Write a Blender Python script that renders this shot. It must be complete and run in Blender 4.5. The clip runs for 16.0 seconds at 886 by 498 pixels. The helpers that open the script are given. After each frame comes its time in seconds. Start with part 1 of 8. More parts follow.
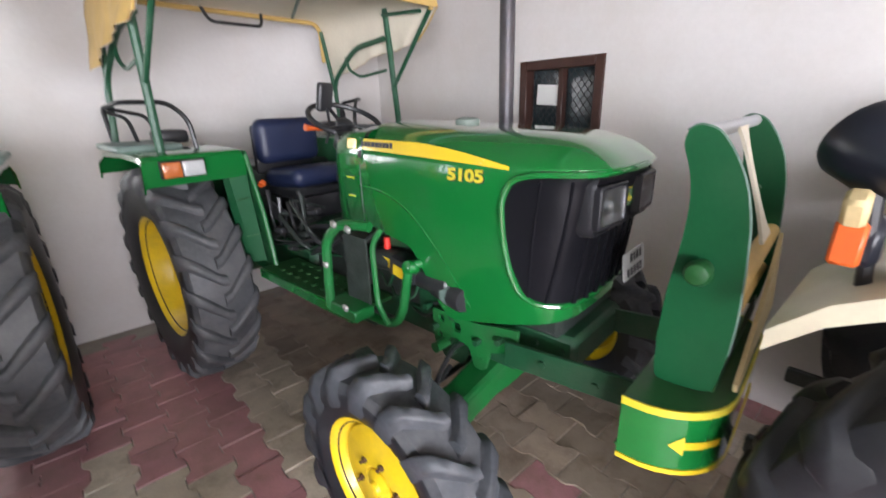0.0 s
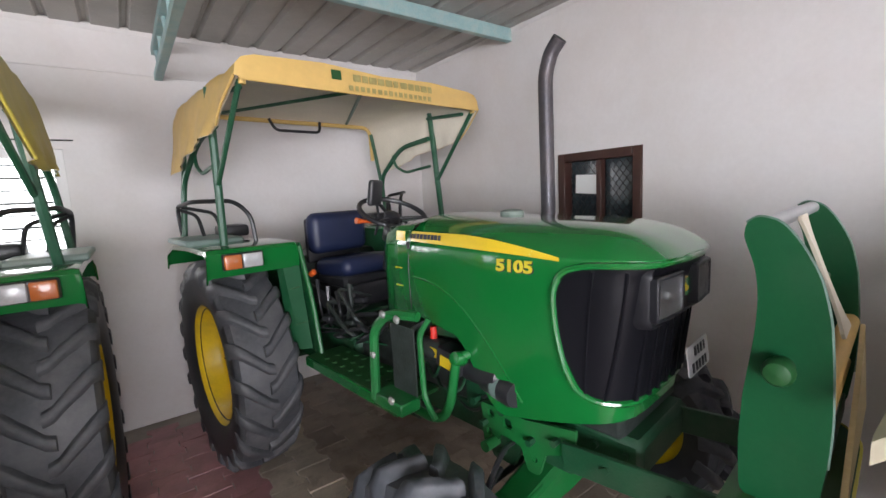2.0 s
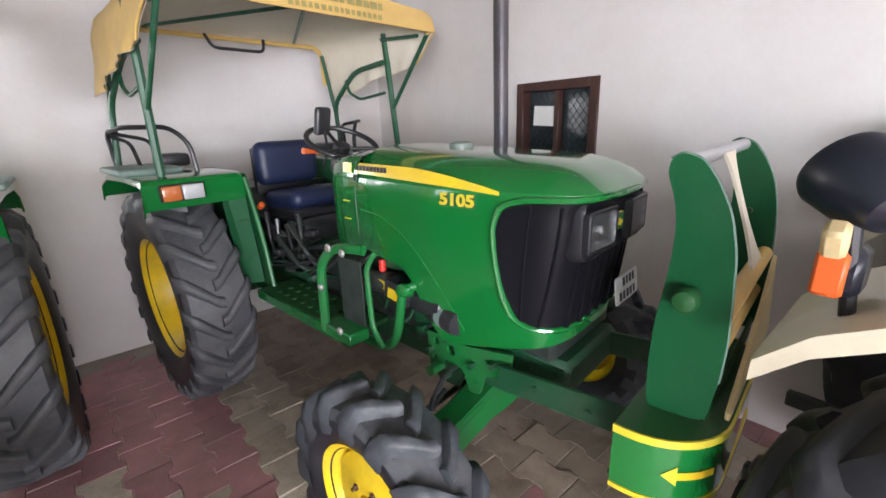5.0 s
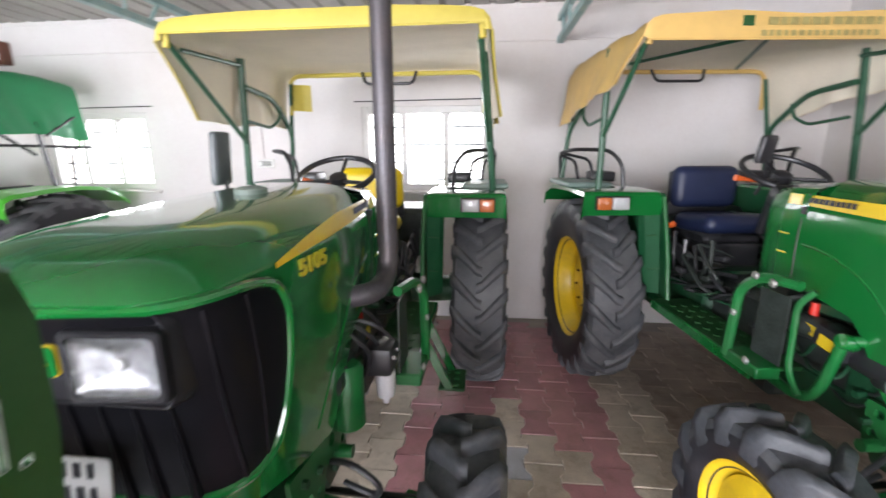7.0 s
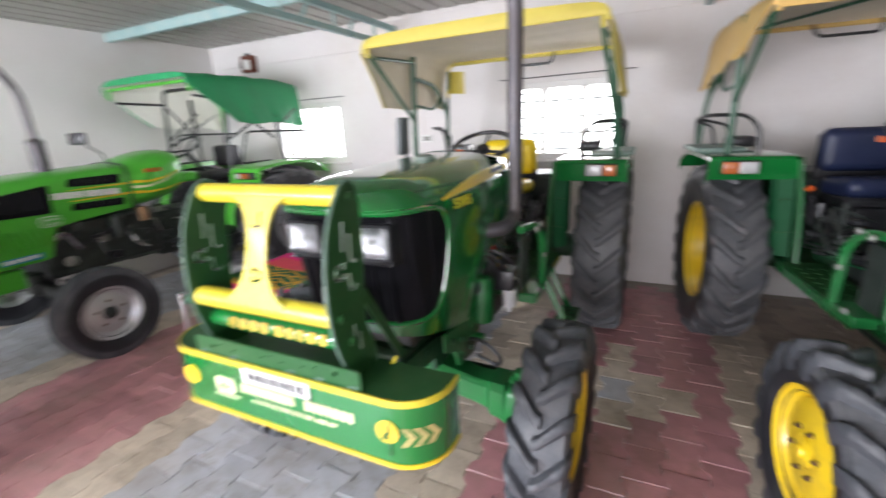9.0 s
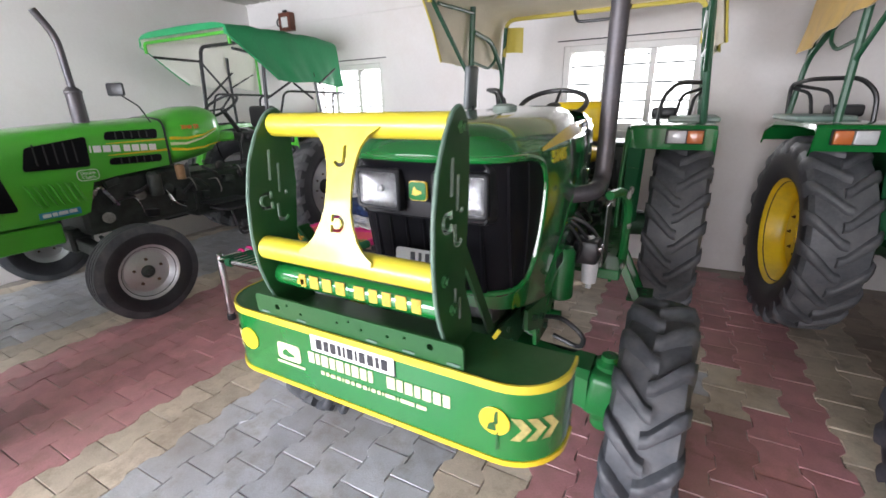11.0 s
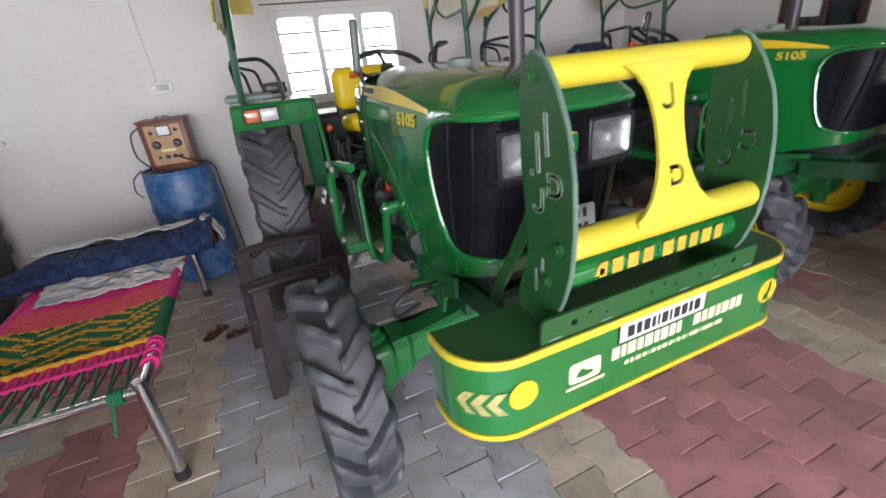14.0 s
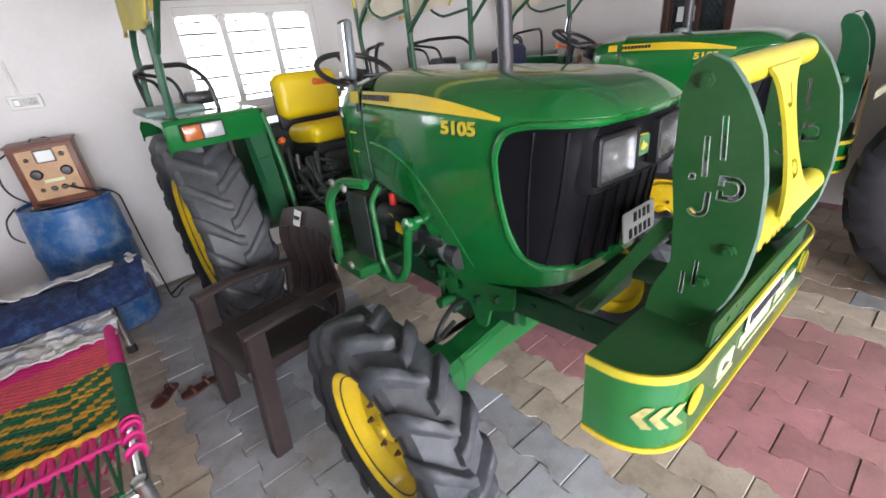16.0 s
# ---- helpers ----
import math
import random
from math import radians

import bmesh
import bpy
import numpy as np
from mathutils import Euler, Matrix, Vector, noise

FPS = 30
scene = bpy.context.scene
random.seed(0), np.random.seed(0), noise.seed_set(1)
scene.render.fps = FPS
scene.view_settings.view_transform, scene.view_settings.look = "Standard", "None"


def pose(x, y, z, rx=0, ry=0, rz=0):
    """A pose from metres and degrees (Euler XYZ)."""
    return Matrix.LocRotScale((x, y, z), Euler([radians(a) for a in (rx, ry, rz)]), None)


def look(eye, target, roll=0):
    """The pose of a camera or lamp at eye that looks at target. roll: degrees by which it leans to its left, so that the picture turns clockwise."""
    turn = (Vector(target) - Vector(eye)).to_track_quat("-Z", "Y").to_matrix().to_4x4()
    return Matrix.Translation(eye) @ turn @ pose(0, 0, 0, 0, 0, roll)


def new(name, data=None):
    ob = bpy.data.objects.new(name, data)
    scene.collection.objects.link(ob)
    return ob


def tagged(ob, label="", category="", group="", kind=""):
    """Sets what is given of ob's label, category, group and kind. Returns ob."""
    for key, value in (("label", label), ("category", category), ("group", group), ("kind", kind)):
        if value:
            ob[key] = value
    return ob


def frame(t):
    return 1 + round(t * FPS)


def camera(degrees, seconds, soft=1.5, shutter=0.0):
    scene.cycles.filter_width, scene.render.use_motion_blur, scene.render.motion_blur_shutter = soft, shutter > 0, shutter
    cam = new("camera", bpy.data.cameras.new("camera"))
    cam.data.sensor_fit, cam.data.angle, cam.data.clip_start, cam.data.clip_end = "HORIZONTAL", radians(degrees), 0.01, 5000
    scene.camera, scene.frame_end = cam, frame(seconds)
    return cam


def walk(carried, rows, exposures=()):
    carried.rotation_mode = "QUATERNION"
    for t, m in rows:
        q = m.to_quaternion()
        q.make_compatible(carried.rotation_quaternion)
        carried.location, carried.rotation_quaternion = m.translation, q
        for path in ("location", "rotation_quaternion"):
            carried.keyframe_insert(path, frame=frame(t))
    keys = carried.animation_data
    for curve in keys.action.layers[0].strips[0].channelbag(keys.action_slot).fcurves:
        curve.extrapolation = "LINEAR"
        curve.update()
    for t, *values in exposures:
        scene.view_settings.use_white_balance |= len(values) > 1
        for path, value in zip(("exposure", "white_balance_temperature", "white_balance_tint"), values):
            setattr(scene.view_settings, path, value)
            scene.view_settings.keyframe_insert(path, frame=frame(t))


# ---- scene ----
cam = camera(92.2, 16.0, shutter=0.5)
PATH = [
    (0, (1.046, 0.859, 1.59), (2.289, 2.288, 0.947), -1.6),
    (0.5, (1.003, 0.875, 1.611), (2.154, 2.434, 1.115), -5.0),
    (1, (0.945, 0.878, 1.607), (1.979, 2.54, 1.193), -5.2),
    (1.5, (0.975, 0.878, 1.622), (2.107, 2.508, 1.372), -1.5),
    (2, (1.012, 0.882, 1.619), (2.19, 2.477, 1.36), -3.0),
    (2.5, (0.995, 0.88, 1.606), (2.179, 2.469, 1.332), -2.1),
    (3, (0.979, 0.863, 1.614), (2.159, 2.456, 1.348), -1.2),
    (3.2, (0.991, 0.856, 1.612), (2.185, 2.439, 1.351), -1.1),
    (5.3, (1.107, 0.834, 1.619), (2.335, 2.29, 1.012), -2.2),
    (5.5, (1.123, 0.843, 1.601), (2.26, 2.377, 1.004), -3.0),
    (6, (1.097, 0.829, 1.64), (1.798, 2.611, 1.063), -8.6),
    (6.5, (0.875, 0.733, 1.666), (1.057, 2.669, 1.2), -7.2),
    (7, (0.724, 0.625, 1.643), (0.526, 2.563, 1.192), -0.3),
    (7.5, (0.82, 0.53, 1.632), (0.437, 2.439, 1.174), -0.5),
    (8, (1.033, 0.446, 1.601), (0.694, 2.332, 1.03), -1.0),
    (8.5, (1.024, 0.277, 1.646), (0.622, 2.14, 1.038), -2.2),
    (9, (0.947, 0.057, 1.666), (0.115, 1.789, 1.109), -2.8),
    (9.2, (0.943, 0.002, 1.663), (-0.053, 1.643, 1.102), -2.6),
    (11.3, (0.512, 0.14, 1.521), (-0.332, 1.818, 0.832), -0.2),
    (11.5, (0.411, 0.128, 1.513), (-0.32, 1.841, 0.783), 0.2),
    (12, (0.124, 0.059, 1.565), (-0.2, 1.878, 0.799), -1.3),
    (12.5, (-0.089, 0.124, 1.54), (-0.12, 1.969, 0.77), -1.7),
    (13, (-0.282, 0.253, 1.539), (-0.067, 2.076, 0.746), -4.9),
    (13.5, (-0.589, 0.243, 1.551), (-0.111, 2.04, 0.812), -6.6),
    (14, (-0.826, 0.269, 1.544), (-0.146, 1.962, 0.724), -5.8),
    (14.5, (-0.997, 0.443, 1.526), (-0.188, 2.048, 0.65), -9.9),
    (15, (-1.204, 0.567, 1.573), (-0.245, 2.09, 0.7), -7.6),
    (15.5, (-1.319, 0.642, 1.585), (-0.22, 2.051, 0.688), -5.7),
    (16, (-1.232, 0.652, 1.602), (-0.126, 2.077, 0.738), -6.2),
]
walk(cam, [(t, look(eye, target, roll)) for t, eye, target, roll in PATH],
     exposures=[(0, 0.28), (0.5, 0.11), (1, -0.17), (1.5, -0.25), (2.2, -0.08), (3, -0.06), (5.5, 0.25), (7.5, 0.09), (9.2, -0.08), (11.5, -0.24), (12.5, -0.56), (13.5, -0.75), (14.5, -0.35), (16, -0.17)])


# ---------- world, sun, openings ----------
world = bpy.data.worlds.new("world")
scene.world = world
world.use_nodes = True
wn = world.node_tree.nodes
sky = wn.new("ShaderNodeTexSky")
sky.sky_type = "NISHITA"
sky.sun_disc = False
sky.sun_elevation = radians(52)
sky.sun_rotation = radians(150)
world.node_tree.links.new(sky.outputs[0], wn["Background"].inputs[0])
wn["Background"].inputs[1].default_value = 0.13

sun = new("sun", bpy.data.lights.new("sun", "SUN"))
sun.data.energy, sun.data.angle, sun.data.color = 3.0, radians(0.5), (1.0, 0.95, 0.88)
sun.matrix_world = look((0, 0, 10), (-2.2, -3.6, 4.6))


def area(name, eye, target, w, h, watts, colour):
    ob = new(name, bpy.data.lights.new(name, "AREA"))
    ob.data.shape, ob.data.size, ob.data.size_y, ob.data.energy, ob.data.color = "RECTANGLE", w, h, watts, colour
    ob.matrix_world = look(eye, target)
    return ob


# daylight that the open front and the windows let in
DAY = (0.955, 0.93, 1.0)
DAY_WEST = (0.885, 0.915, 1.0)
area("front_daylight_west", (-3.05, -3.75, 1.35), (-3.05, 0, -3.0), 3.0, 2.5, 930, DAY_WEST)
area("front_daylight_middle", (0.05, -3.75, 1.35), (0.05, 0, -1.1), 2.8, 2.5, 345, DAY)
area("front_daylight_east", (2.75, -3.75, 1.35), (2.75, 0, -0.9), 1.3, 2.5, 25, DAY)
area("window_daylight_west", (-3.15, 4.86, 1.6), (-3.15, 0, 0.6), 1.0, 0.7, 18, DAY_WEST)
area("window_daylight_middle", (0.14, 4.86, 1.65), (0.14, 0, 0.6), 1.0, 0.7, 14, DAY)

# ---------- materials ----------


def material(name, colour, rough=0.5, metal=0.0, vary=0.12, scale=6.0, grain=80.0, bump=0.1, coat=0.0, dirt=None, dirt_amount=0.0, dirt_scale=3.0, spec=0.5, random_tint=0.0, bump_distance=0.004, world_dirt=False, wear=None):
    m = bpy.data.materials.new(name)
    m.use_nodes = True
    n, l = m.node_tree.nodes, m.node_tree.links
    b = n["Principled BSDF"]
    b.inputs["Roughness"].default_value = rough
    b.inputs["Metallic"].default_value = metal
    b.inputs["Coat Weight"].default_value = coat
    b.inputs["Coat Roughness"].default_value = 0.06
    b.inputs["Specular IOR Level"].default_value = spec
    co = n.new("ShaderNodeTexCoord")
    big = n.new("ShaderNodeTexNoise")
    big.inputs["Scale"].default_value, big.inputs["Detail"].default_value = scale, 5.0
    fine = n.new("ShaderNodeTexNoise")
    fine.inputs["Scale"].default_value, fine.inputs["Detail"].default_value = grain, 4.0
    for t in (big, fine):
        l.new(co.outputs["Object"], t.inputs["Vector"])
    ramp = n.new("ShaderNodeValToRGB")
    lo = [max(0.0, c * (1 - vary)) for c in colour]
    hi = [min(1.0, c * (1 + vary)) for c in colour]
    ramp.color_ramp.elements[0].color, ramp.color_ramp.elements[0].position = (*lo, 1), 0.3
    ramp.color_ramp.elements[1].color, ramp.color_ramp.elements[1].position = (*hi, 1), 0.7
    add = n.new("ShaderNodeMath")
    add.operation = "MULTIPLY_ADD"
    add.inputs[1].default_value = 0.35
    l.new(fine.outputs[0], add.inputs[0])
    sub = n.new("ShaderNodeMath")
    sub.operation = "MULTIPLY"
    sub.inputs[1].default_value = 0.65
    l.new(big.outputs[0], sub.inputs[0])
    l.new(sub.outputs[0], add.inputs[2])
    l.new(add.outputs[0], ramp.inputs[0])
    colour_out = ramp.outputs[0]
    if dirt:
        spots = n.new("ShaderNodeTexNoise")
        spots.inputs["Scale"].default_value, spots.inputs["Detail"].default_value, spots.inputs["Roughness"].default_value = dirt_scale, 8.0, 0.65
        if world_dirt:
            where = n.new("ShaderNodeNewGeometry")
            l.new(where.outputs["Position"], spots.inputs["Vector"])
        else:
            l.new(co.outputs["Object"], spots.inputs["Vector"])
        mask = n.new("ShaderNodeMapRange")
        mask.inputs[1].default_value, mask.inputs[2].default_value, mask.inputs[4].default_value = 0.45, 0.72, dirt_amount
        l.new(spots.outputs[0], mask.inputs[0])
        mix = n.new("ShaderNodeMix")
        mix.data_type = "RGBA"
        mix.inputs["B"].default_value = (*dirt, 1)
        l.new(mask.outputs[0], mix.inputs["Factor"])
        l.new(colour_out, mix.inputs["A"])
        colour_out = mix.outputs["Result"]
    if wear:
        worn = n.new("ShaderNodeTexNoise")
        worn.inputs["Scale"].default_value, worn.inputs["Detail"].default_value, worn.inputs["Roughness"].default_value = wear[2], 10.0, 0.72
        place = n.new("ShaderNodeNewGeometry")
        l.new(place.outputs["Position"], worn.inputs["Vector"])
        worn_mask = n.new("ShaderNodeMapRange")
        worn_mask.inputs[1].default_value, worn_mask.inputs[2].default_value, worn_mask.inputs[4].default_value = 0.50, 0.66, wear[1]
        l.new(worn.outputs[0], worn_mask.inputs[0])
        worn_mix = n.new("ShaderNodeMix")
        worn_mix.data_type = "RGBA"
        worn_mix.inputs["B"].default_value = (*wear[0], 1)
        l.new(worn_mask.outputs[0], worn_mix.inputs["Factor"])
        l.new(colour_out, worn_mix.inputs["A"])
        colour_out = worn_mix.outputs["Result"]
    if random_tint:
        info = n.new("ShaderNodeObjectInfo")
        geo = n.new("ShaderNodeNewGeometry")
        both = n.new("ShaderNodeMath")
        both.operation = "ADD"
        l.new(info.outputs["Random"], both.inputs[0])
        l.new(geo.outputs["Random Per Island"], both.inputs[1])
        frac = n.new("ShaderNodeMath")
        frac.operation = "FRACT"
        l.new(both.outputs[0], frac.inputs[0])
        val = n.new("ShaderNodeMapRange")
        val.inputs[3].default_value, val.inputs[4].default_value = 1 - random_tint, 1 + random_tint
        l.new(frac.outputs[0], val.inputs[0])
        hsv = n.new("ShaderNodeHueSaturation")
        l.new(val.outputs[0], hsv.inputs["Value"])
        l.new(colour_out, hsv.inputs["Color"])
        colour_out = hsv.outputs[0]
    l.new(colour_out, b.inputs["Base Color"])
    r = n.new("ShaderNodeMapRange")
    r.inputs[3].default_value, r.inputs[4].default_value = max(0.02, rough - 0.08), min(1.0, rough + 0.1)
    l.new(big.outputs[0], r.inputs[0])
    l.new(r.outputs[0], b.inputs["Roughness"])
    if bump:
        bp = n.new("ShaderNodeBump")
        bp.inputs["Strength"].default_value, bp.inputs["Distance"].default_value = bump, bump_distance
        l.new(fine.outputs[0], bp.inputs["Height"])
        l.new(bp.outputs[0], b.inputs["Normal"])
    return m


DUST = (0.36, 0.31, 0.25)
M_green = material("deep_green_paint", (0.006, 0.148, 0.028), 0.17, vary=0.05, scale=2, coat=1.0, bump=0.006, dirt=(0.06, 0.16, 0.06), dirt_amount=0.08, dirt_scale=5)
M_green_dark = material("dark_green_plate_paint", (0.015, 0.082, 0.022), 0.38, vary=0.15, scale=4, spec=0.4, bump=0.04, dirt=(0.12, 0.15, 0.09), dirt_amount=0.25)
M_green_guard = material("dark_green_guard_paint", (0.006, 0.076, 0.026), 0.36, vary=0.12, scale=4, spec=0.3, bump=0.03, dirt=(0.05, 0.11, 0.06), dirt_amount=0.25)
M_green_cast = material("green_cast_iron", (0.006, 0.058, 0.022), 0.5, vary=0.2, scale=9, bump=0.25, grain=140, dirt=(0.07, 0.09, 0.06), dirt_amount=0.5, dirt_scale=6)
M_green_light = material("bright_green_paint", (0.075, 0.45, 0.035), 0.3, vary=0.08, scale=2, coat=0.5, bump=0.02, dirt=(0.2, 0.3, 0.12), dirt_amount=0.1)
M_yellow = material("yellow_paint", (0.72, 0.51, 0.02), 0.30, vary=0.07, scale=5, coat=0.7, bump=0.04, dirt=(0.45, 0.33, 0.06), dirt_amount=0.3, dirt_scale=7)
M_yellow_lemon = material("lemon_yellow_paint", (0.56, 0.475, 0.03), 0.38, vary=0.06, scale=4, coat=0.25, bump=0.05, dirt=(0.5, 0.42, 0.1), dirt_amount=0.35, dirt_scale=9)
M_rim = material("yellow_rim_paint", (0.75, 0.52, 0.015), 0.38, vary=0.08, scale=5, coat=0.2, bump=0.05, dirt=(0.35, 0.24, 0.06), dirt_amount=0.45, dirt_scale=6)
M_silver = material("silver_rim_paint", (0.55, 0.56, 0.58), 0.36, 0.5, vary=0.12, scale=6, bump=0.08, dirt=DUST, dirt_amount=0.35)
M_cream_rim = material("off_white_rim_paint", (0.70, 0.68, 0.60), 0.42, vary=0.1, scale=6, bump=0.08, dirt=DUST, dirt_amount=0.4)
M_rubber = material("dusty_tyre_rubber", (0.052, 0.056, 0.065), 0.55, vary=0.35, scale=7, grain=60, bump=0.3, dirt=(0.15, 0.148, 0.15), dirt_amount=0.6, dirt_scale=6)
M_rubber_dusty = material("dust_grey_tyre_rubber", (0.072, 0.075, 0.082), 0.52, vary=0.35, scale=7, grain=60, bump=0.3, dirt=(0.17, 0.165, 0.165), dirt_amount=0.6, dirt_scale=5)
M_rubber_dark = material("black_tyre_rubber", (0.017, 0.018, 0.022), 0.42, vary=0.3, scale=5, grain=60, bump=0.2, dirt=(0.05, 0.05, 0.052), dirt_amount=0.4, dirt_scale=5)
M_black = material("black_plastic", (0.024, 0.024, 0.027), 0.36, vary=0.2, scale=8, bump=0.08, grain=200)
M_mesh = material("black_grille_mesh", (0.007, 0.007, 0.009), 0.34, vary=0.4, scale=3, bump=0.15, grain=420, bump_distance=0.001, spec=0.13)
M_clip = material("dull_zinc_clip", (0.30, 0.30, 0.28), 0.5, 0.5, vary=0.3, scale=20, bump=0.1)
M_worn_edge = material("worn_pale_paint_edge", (0.10, 0.17, 0.13), 0.5, vary=0.3, scale=12, bump=0.1)
M_cut_edge = material("pale_cut_edge", (0.28, 0.33, 0.29), 0.45, 0.3, vary=0.5, scale=60, bump=0.2)
M_ochre = material("faded_ochre_lettering", (0.50, 0.34, 0.035), 0.45, vary=0.25, scale=40, bump=0, dirt=(0.06, 0.16, 0.04), dirt_amount=0.35, dirt_scale=30)
M_chevron = material("worn_ochre_print", (0.44, 0.37, 0.14), 0.5, vary=0.3, scale=30, bump=0, dirt=(0.03, 0.12, 0.03), dirt_amount=0.8, dirt_scale=25)
M_post = material("dull_green_tube_paint", (0.014, 0.085, 0.040), 0.42, vary=0.2, scale=8, bump=0.05, dirt=(0.12, 0.16, 0.13), dirt_amount=0.4, dirt_scale=8)
M_green_satin = material("satin_green_axle_paint", (0.008, 0.135, 0.030), 0.34, vary=0.15, scale=8, bump=0.15, grain=120, dirt=(0.06, 0.11, 0.06), dirt_amount=0.4, dirt_scale=7)
M_mirror_shell = material("grey_green_mirror_shell", (0.11, 0.125, 0.13), 0.35, vary=0.15, scale=8, bump=0.05)
M_apron = material("matt_green_panel_paint", (0.007, 0.080, 0.028), 0.62, vary=0.15, scale=6, bump=0.05, spec=0.2, dirt=(0.05, 0.10, 0.06), dirt_amount=0.3)
M_plank = material("faded_pale_yellow_plate", (0.58, 0.46, 0.24), 0.6, vary=0.2, scale=6, bump=0.15, dirt=(0.3, 0.22, 0.12), dirt_amount=0.4)
M_olive_print = material("faded_olive_print", (0.33, 0.28, 0.10), 0.6, vary=0.25, scale=30, bump=0)
M_bowl = material("cloudy_white_plastic", (0.62, 0.62, 0.64), 0.3, vary=0.1, scale=20, bump=0.05)
M_bowl_chrome = material("headlamp_reflector_chrome", (0.44, 0.45, 0.47), 0.30, 0.95, vary=0.45, scale=45, bump=0.35, grain=130)
M_satin = material("satin_black_housing", (0.016, 0.016, 0.019), 0.36, vary=0.2, scale=9, bump=0.04, grain=250, spec=0.25)
M_blackpipe = material("black_painted_steel", (0.03, 0.03, 0.032), 0.34, 0.3, vary=0.25, scale=10, bump=0.08)
M_stack = material("exhaust_steel", (0.085, 0.080, 0.090), 0.42, 0.4, vary=0.3, scale=7, bump=0.1, dirt=(0.13, 0.09, 0.07), dirt_amount=0.4)
M_engine = material("dark_oily_engine_iron", (0.036, 0.044, 0.040), 0.42, 0.2, vary=0.5, scale=14, bump=0.4, grain=90)
M_steel = material("bright_steel", (0.55, 0.55, 0.56), 0.25, 1.0, vary=0.12, scale=9, bump=0.04)
M_chrome = material("stainless_tube", (0.66, 0.66, 0.67), 0.16, 1.0, vary=0.08, scale=12, bump=0.03)
M_seat_blue = material("navy_seat_vinyl", (0.012, 0.019, 0.055), 0.42, vary=0.15, scale=7, bump=0.2, grain=160)
M_seat_yellow = material("yellow_seat_vinyl", (0.78, 0.56, 0.01), 0.4, vary=0.07, scale=6, bump=0.15, grain=160)
M_seat_black = material("black_seat_vinyl", (0.02, 0.02, 0.024), 0.45, vary=0.2, scale=7, bump=0.2, grain=160)
M_can_amber = material("amber_canopy_vinyl", (0.66, 0.44, 0.14), 0.55, vary=0.1, scale=4, bump=0.2, grain=30, dirt=(0.5, 0.34, 0.14), dirt_amount=0.5)
M_can_yellow = material("yellow_canopy_vinyl", (0.56, 0.465, 0.085), 0.5, vary=0.1, scale=4, bump=0.2, grain=30, dirt=(0.5, 0.42, 0.08), dirt_amount=0.4)
M_can_green = material("green_canopy_vinyl", (0.02, 0.30, 0.11), 0.45, vary=0.1, scale=4, bump=0.2, grain=30)
# lighter copy of the lining: daylight through the vinyl is put into the colour
M_liner_backlit = material("backlit_canopy_lining", (0.84, 0.82, 0.76), 0.75, vary=0.06, scale=4, bump=0.2, grain=60)
M_navy_plastic = material("glossy_navy_plastic", (0.012, 0.014, 0.022), 0.28, vary=0.15, bump=0.02)
M_bolt = material("rusty_wheel_bolt", (0.10, 0.055, 0.03), 0.55, 0.4, vary=0.4, scale=30, bump=0.2)
M_decal_blue = material("blue_sticker", (0.05, 0.30, 0.42), 0.4, vary=0.1, bump=0)
M_liner = material("cream_canopy_lining", (0.78, 0.71, 0.58), 0.75, vary=0.08, scale=4, bump=0.2, grain=60)
M_amber = material("amber_lamp_lens", (0.46, 0.13, 0.035), 0.15, vary=0.1, bump=0.1, grain=200, coat=0.5)
M_clear = material("clear_lamp_lens", (0.44, 0.45, 0.45), 0.14, vary=0.2, bump=0.3, grain=150, coat=0.8)
M_lens = material("headlamp_glass", (0.34, 0.36, 0.38), 0.16, 0.35, vary=0.5, scale=26, bump=0.25, grain=90, coat=1.0)
M_bar_grey = material("grey_window_bar_paint", (0.10, 0.10, 0.10), 0.5, vary=0.2, scale=9, bump=0.1)
M_red = material("red_plastic", (0.6, 0.03, 0.02), 0.35, vary=0.1)
M_orange = material("orange_plastic", (0.62, 0.11, 0.02), 0.35, vary=0.1)
M_plate = material("dull_white_plate", (0.50, 0.50, 0.50), 0.35, vary=0.08, bump=0.02)
M_white = material("white_plate", (0.80, 0.80, 0.78), 0.35, vary=0.04, bump=0.02)
M_ink = material("dark_lettering", (0.02, 0.02, 0.025), 0.45, vary=0.1, bump=0)
M_paleprint = material("pale_yellow_print", (0.64, 0.64, 0.40), 0.45, vary=0.12, bump=0)
M_wall = material("off_white_plaster", (0.755, 0.725, 0.715), 0.85, vary=0.05, scale=1.2, grain=40, bump=0.2, dirt=(0.60, 0.52, 0.45), dirt_amount=0.38, dirt_scale=0.9)
M_roof = material("grey_roof_sheet", (0.40, 0.385, 0.36), 0.5, 0.25, vary=0.14, scale=1.5, bump=0.1, dirt=(0.26, 0.24, 0.21), dirt_amount=0.5, dirt_scale=2)
M_teal = material("weathered_teal_paint", (0.30, 0.46, 0.46), 0.5, vary=0.2, scale=9, bump=0.15, dirt=(0.42, 0.40, 0.34), dirt_amount=0.6, dirt_scale=9)
M_frame_white = material("white_window_paint", (0.72, 0.70, 0.68), 0.5, vary=0.06, bump=0.08)
M_wood_dark = material("dark_brown_stained_wood", (0.055, 0.022, 0.016), 0.45, vary=0.3, scale=12, bump=0.2)
M_wood = material("brown_veneer", (0.15, 0.050, 0.030), 0.4, vary=0.3, scale=15, bump=0.15)
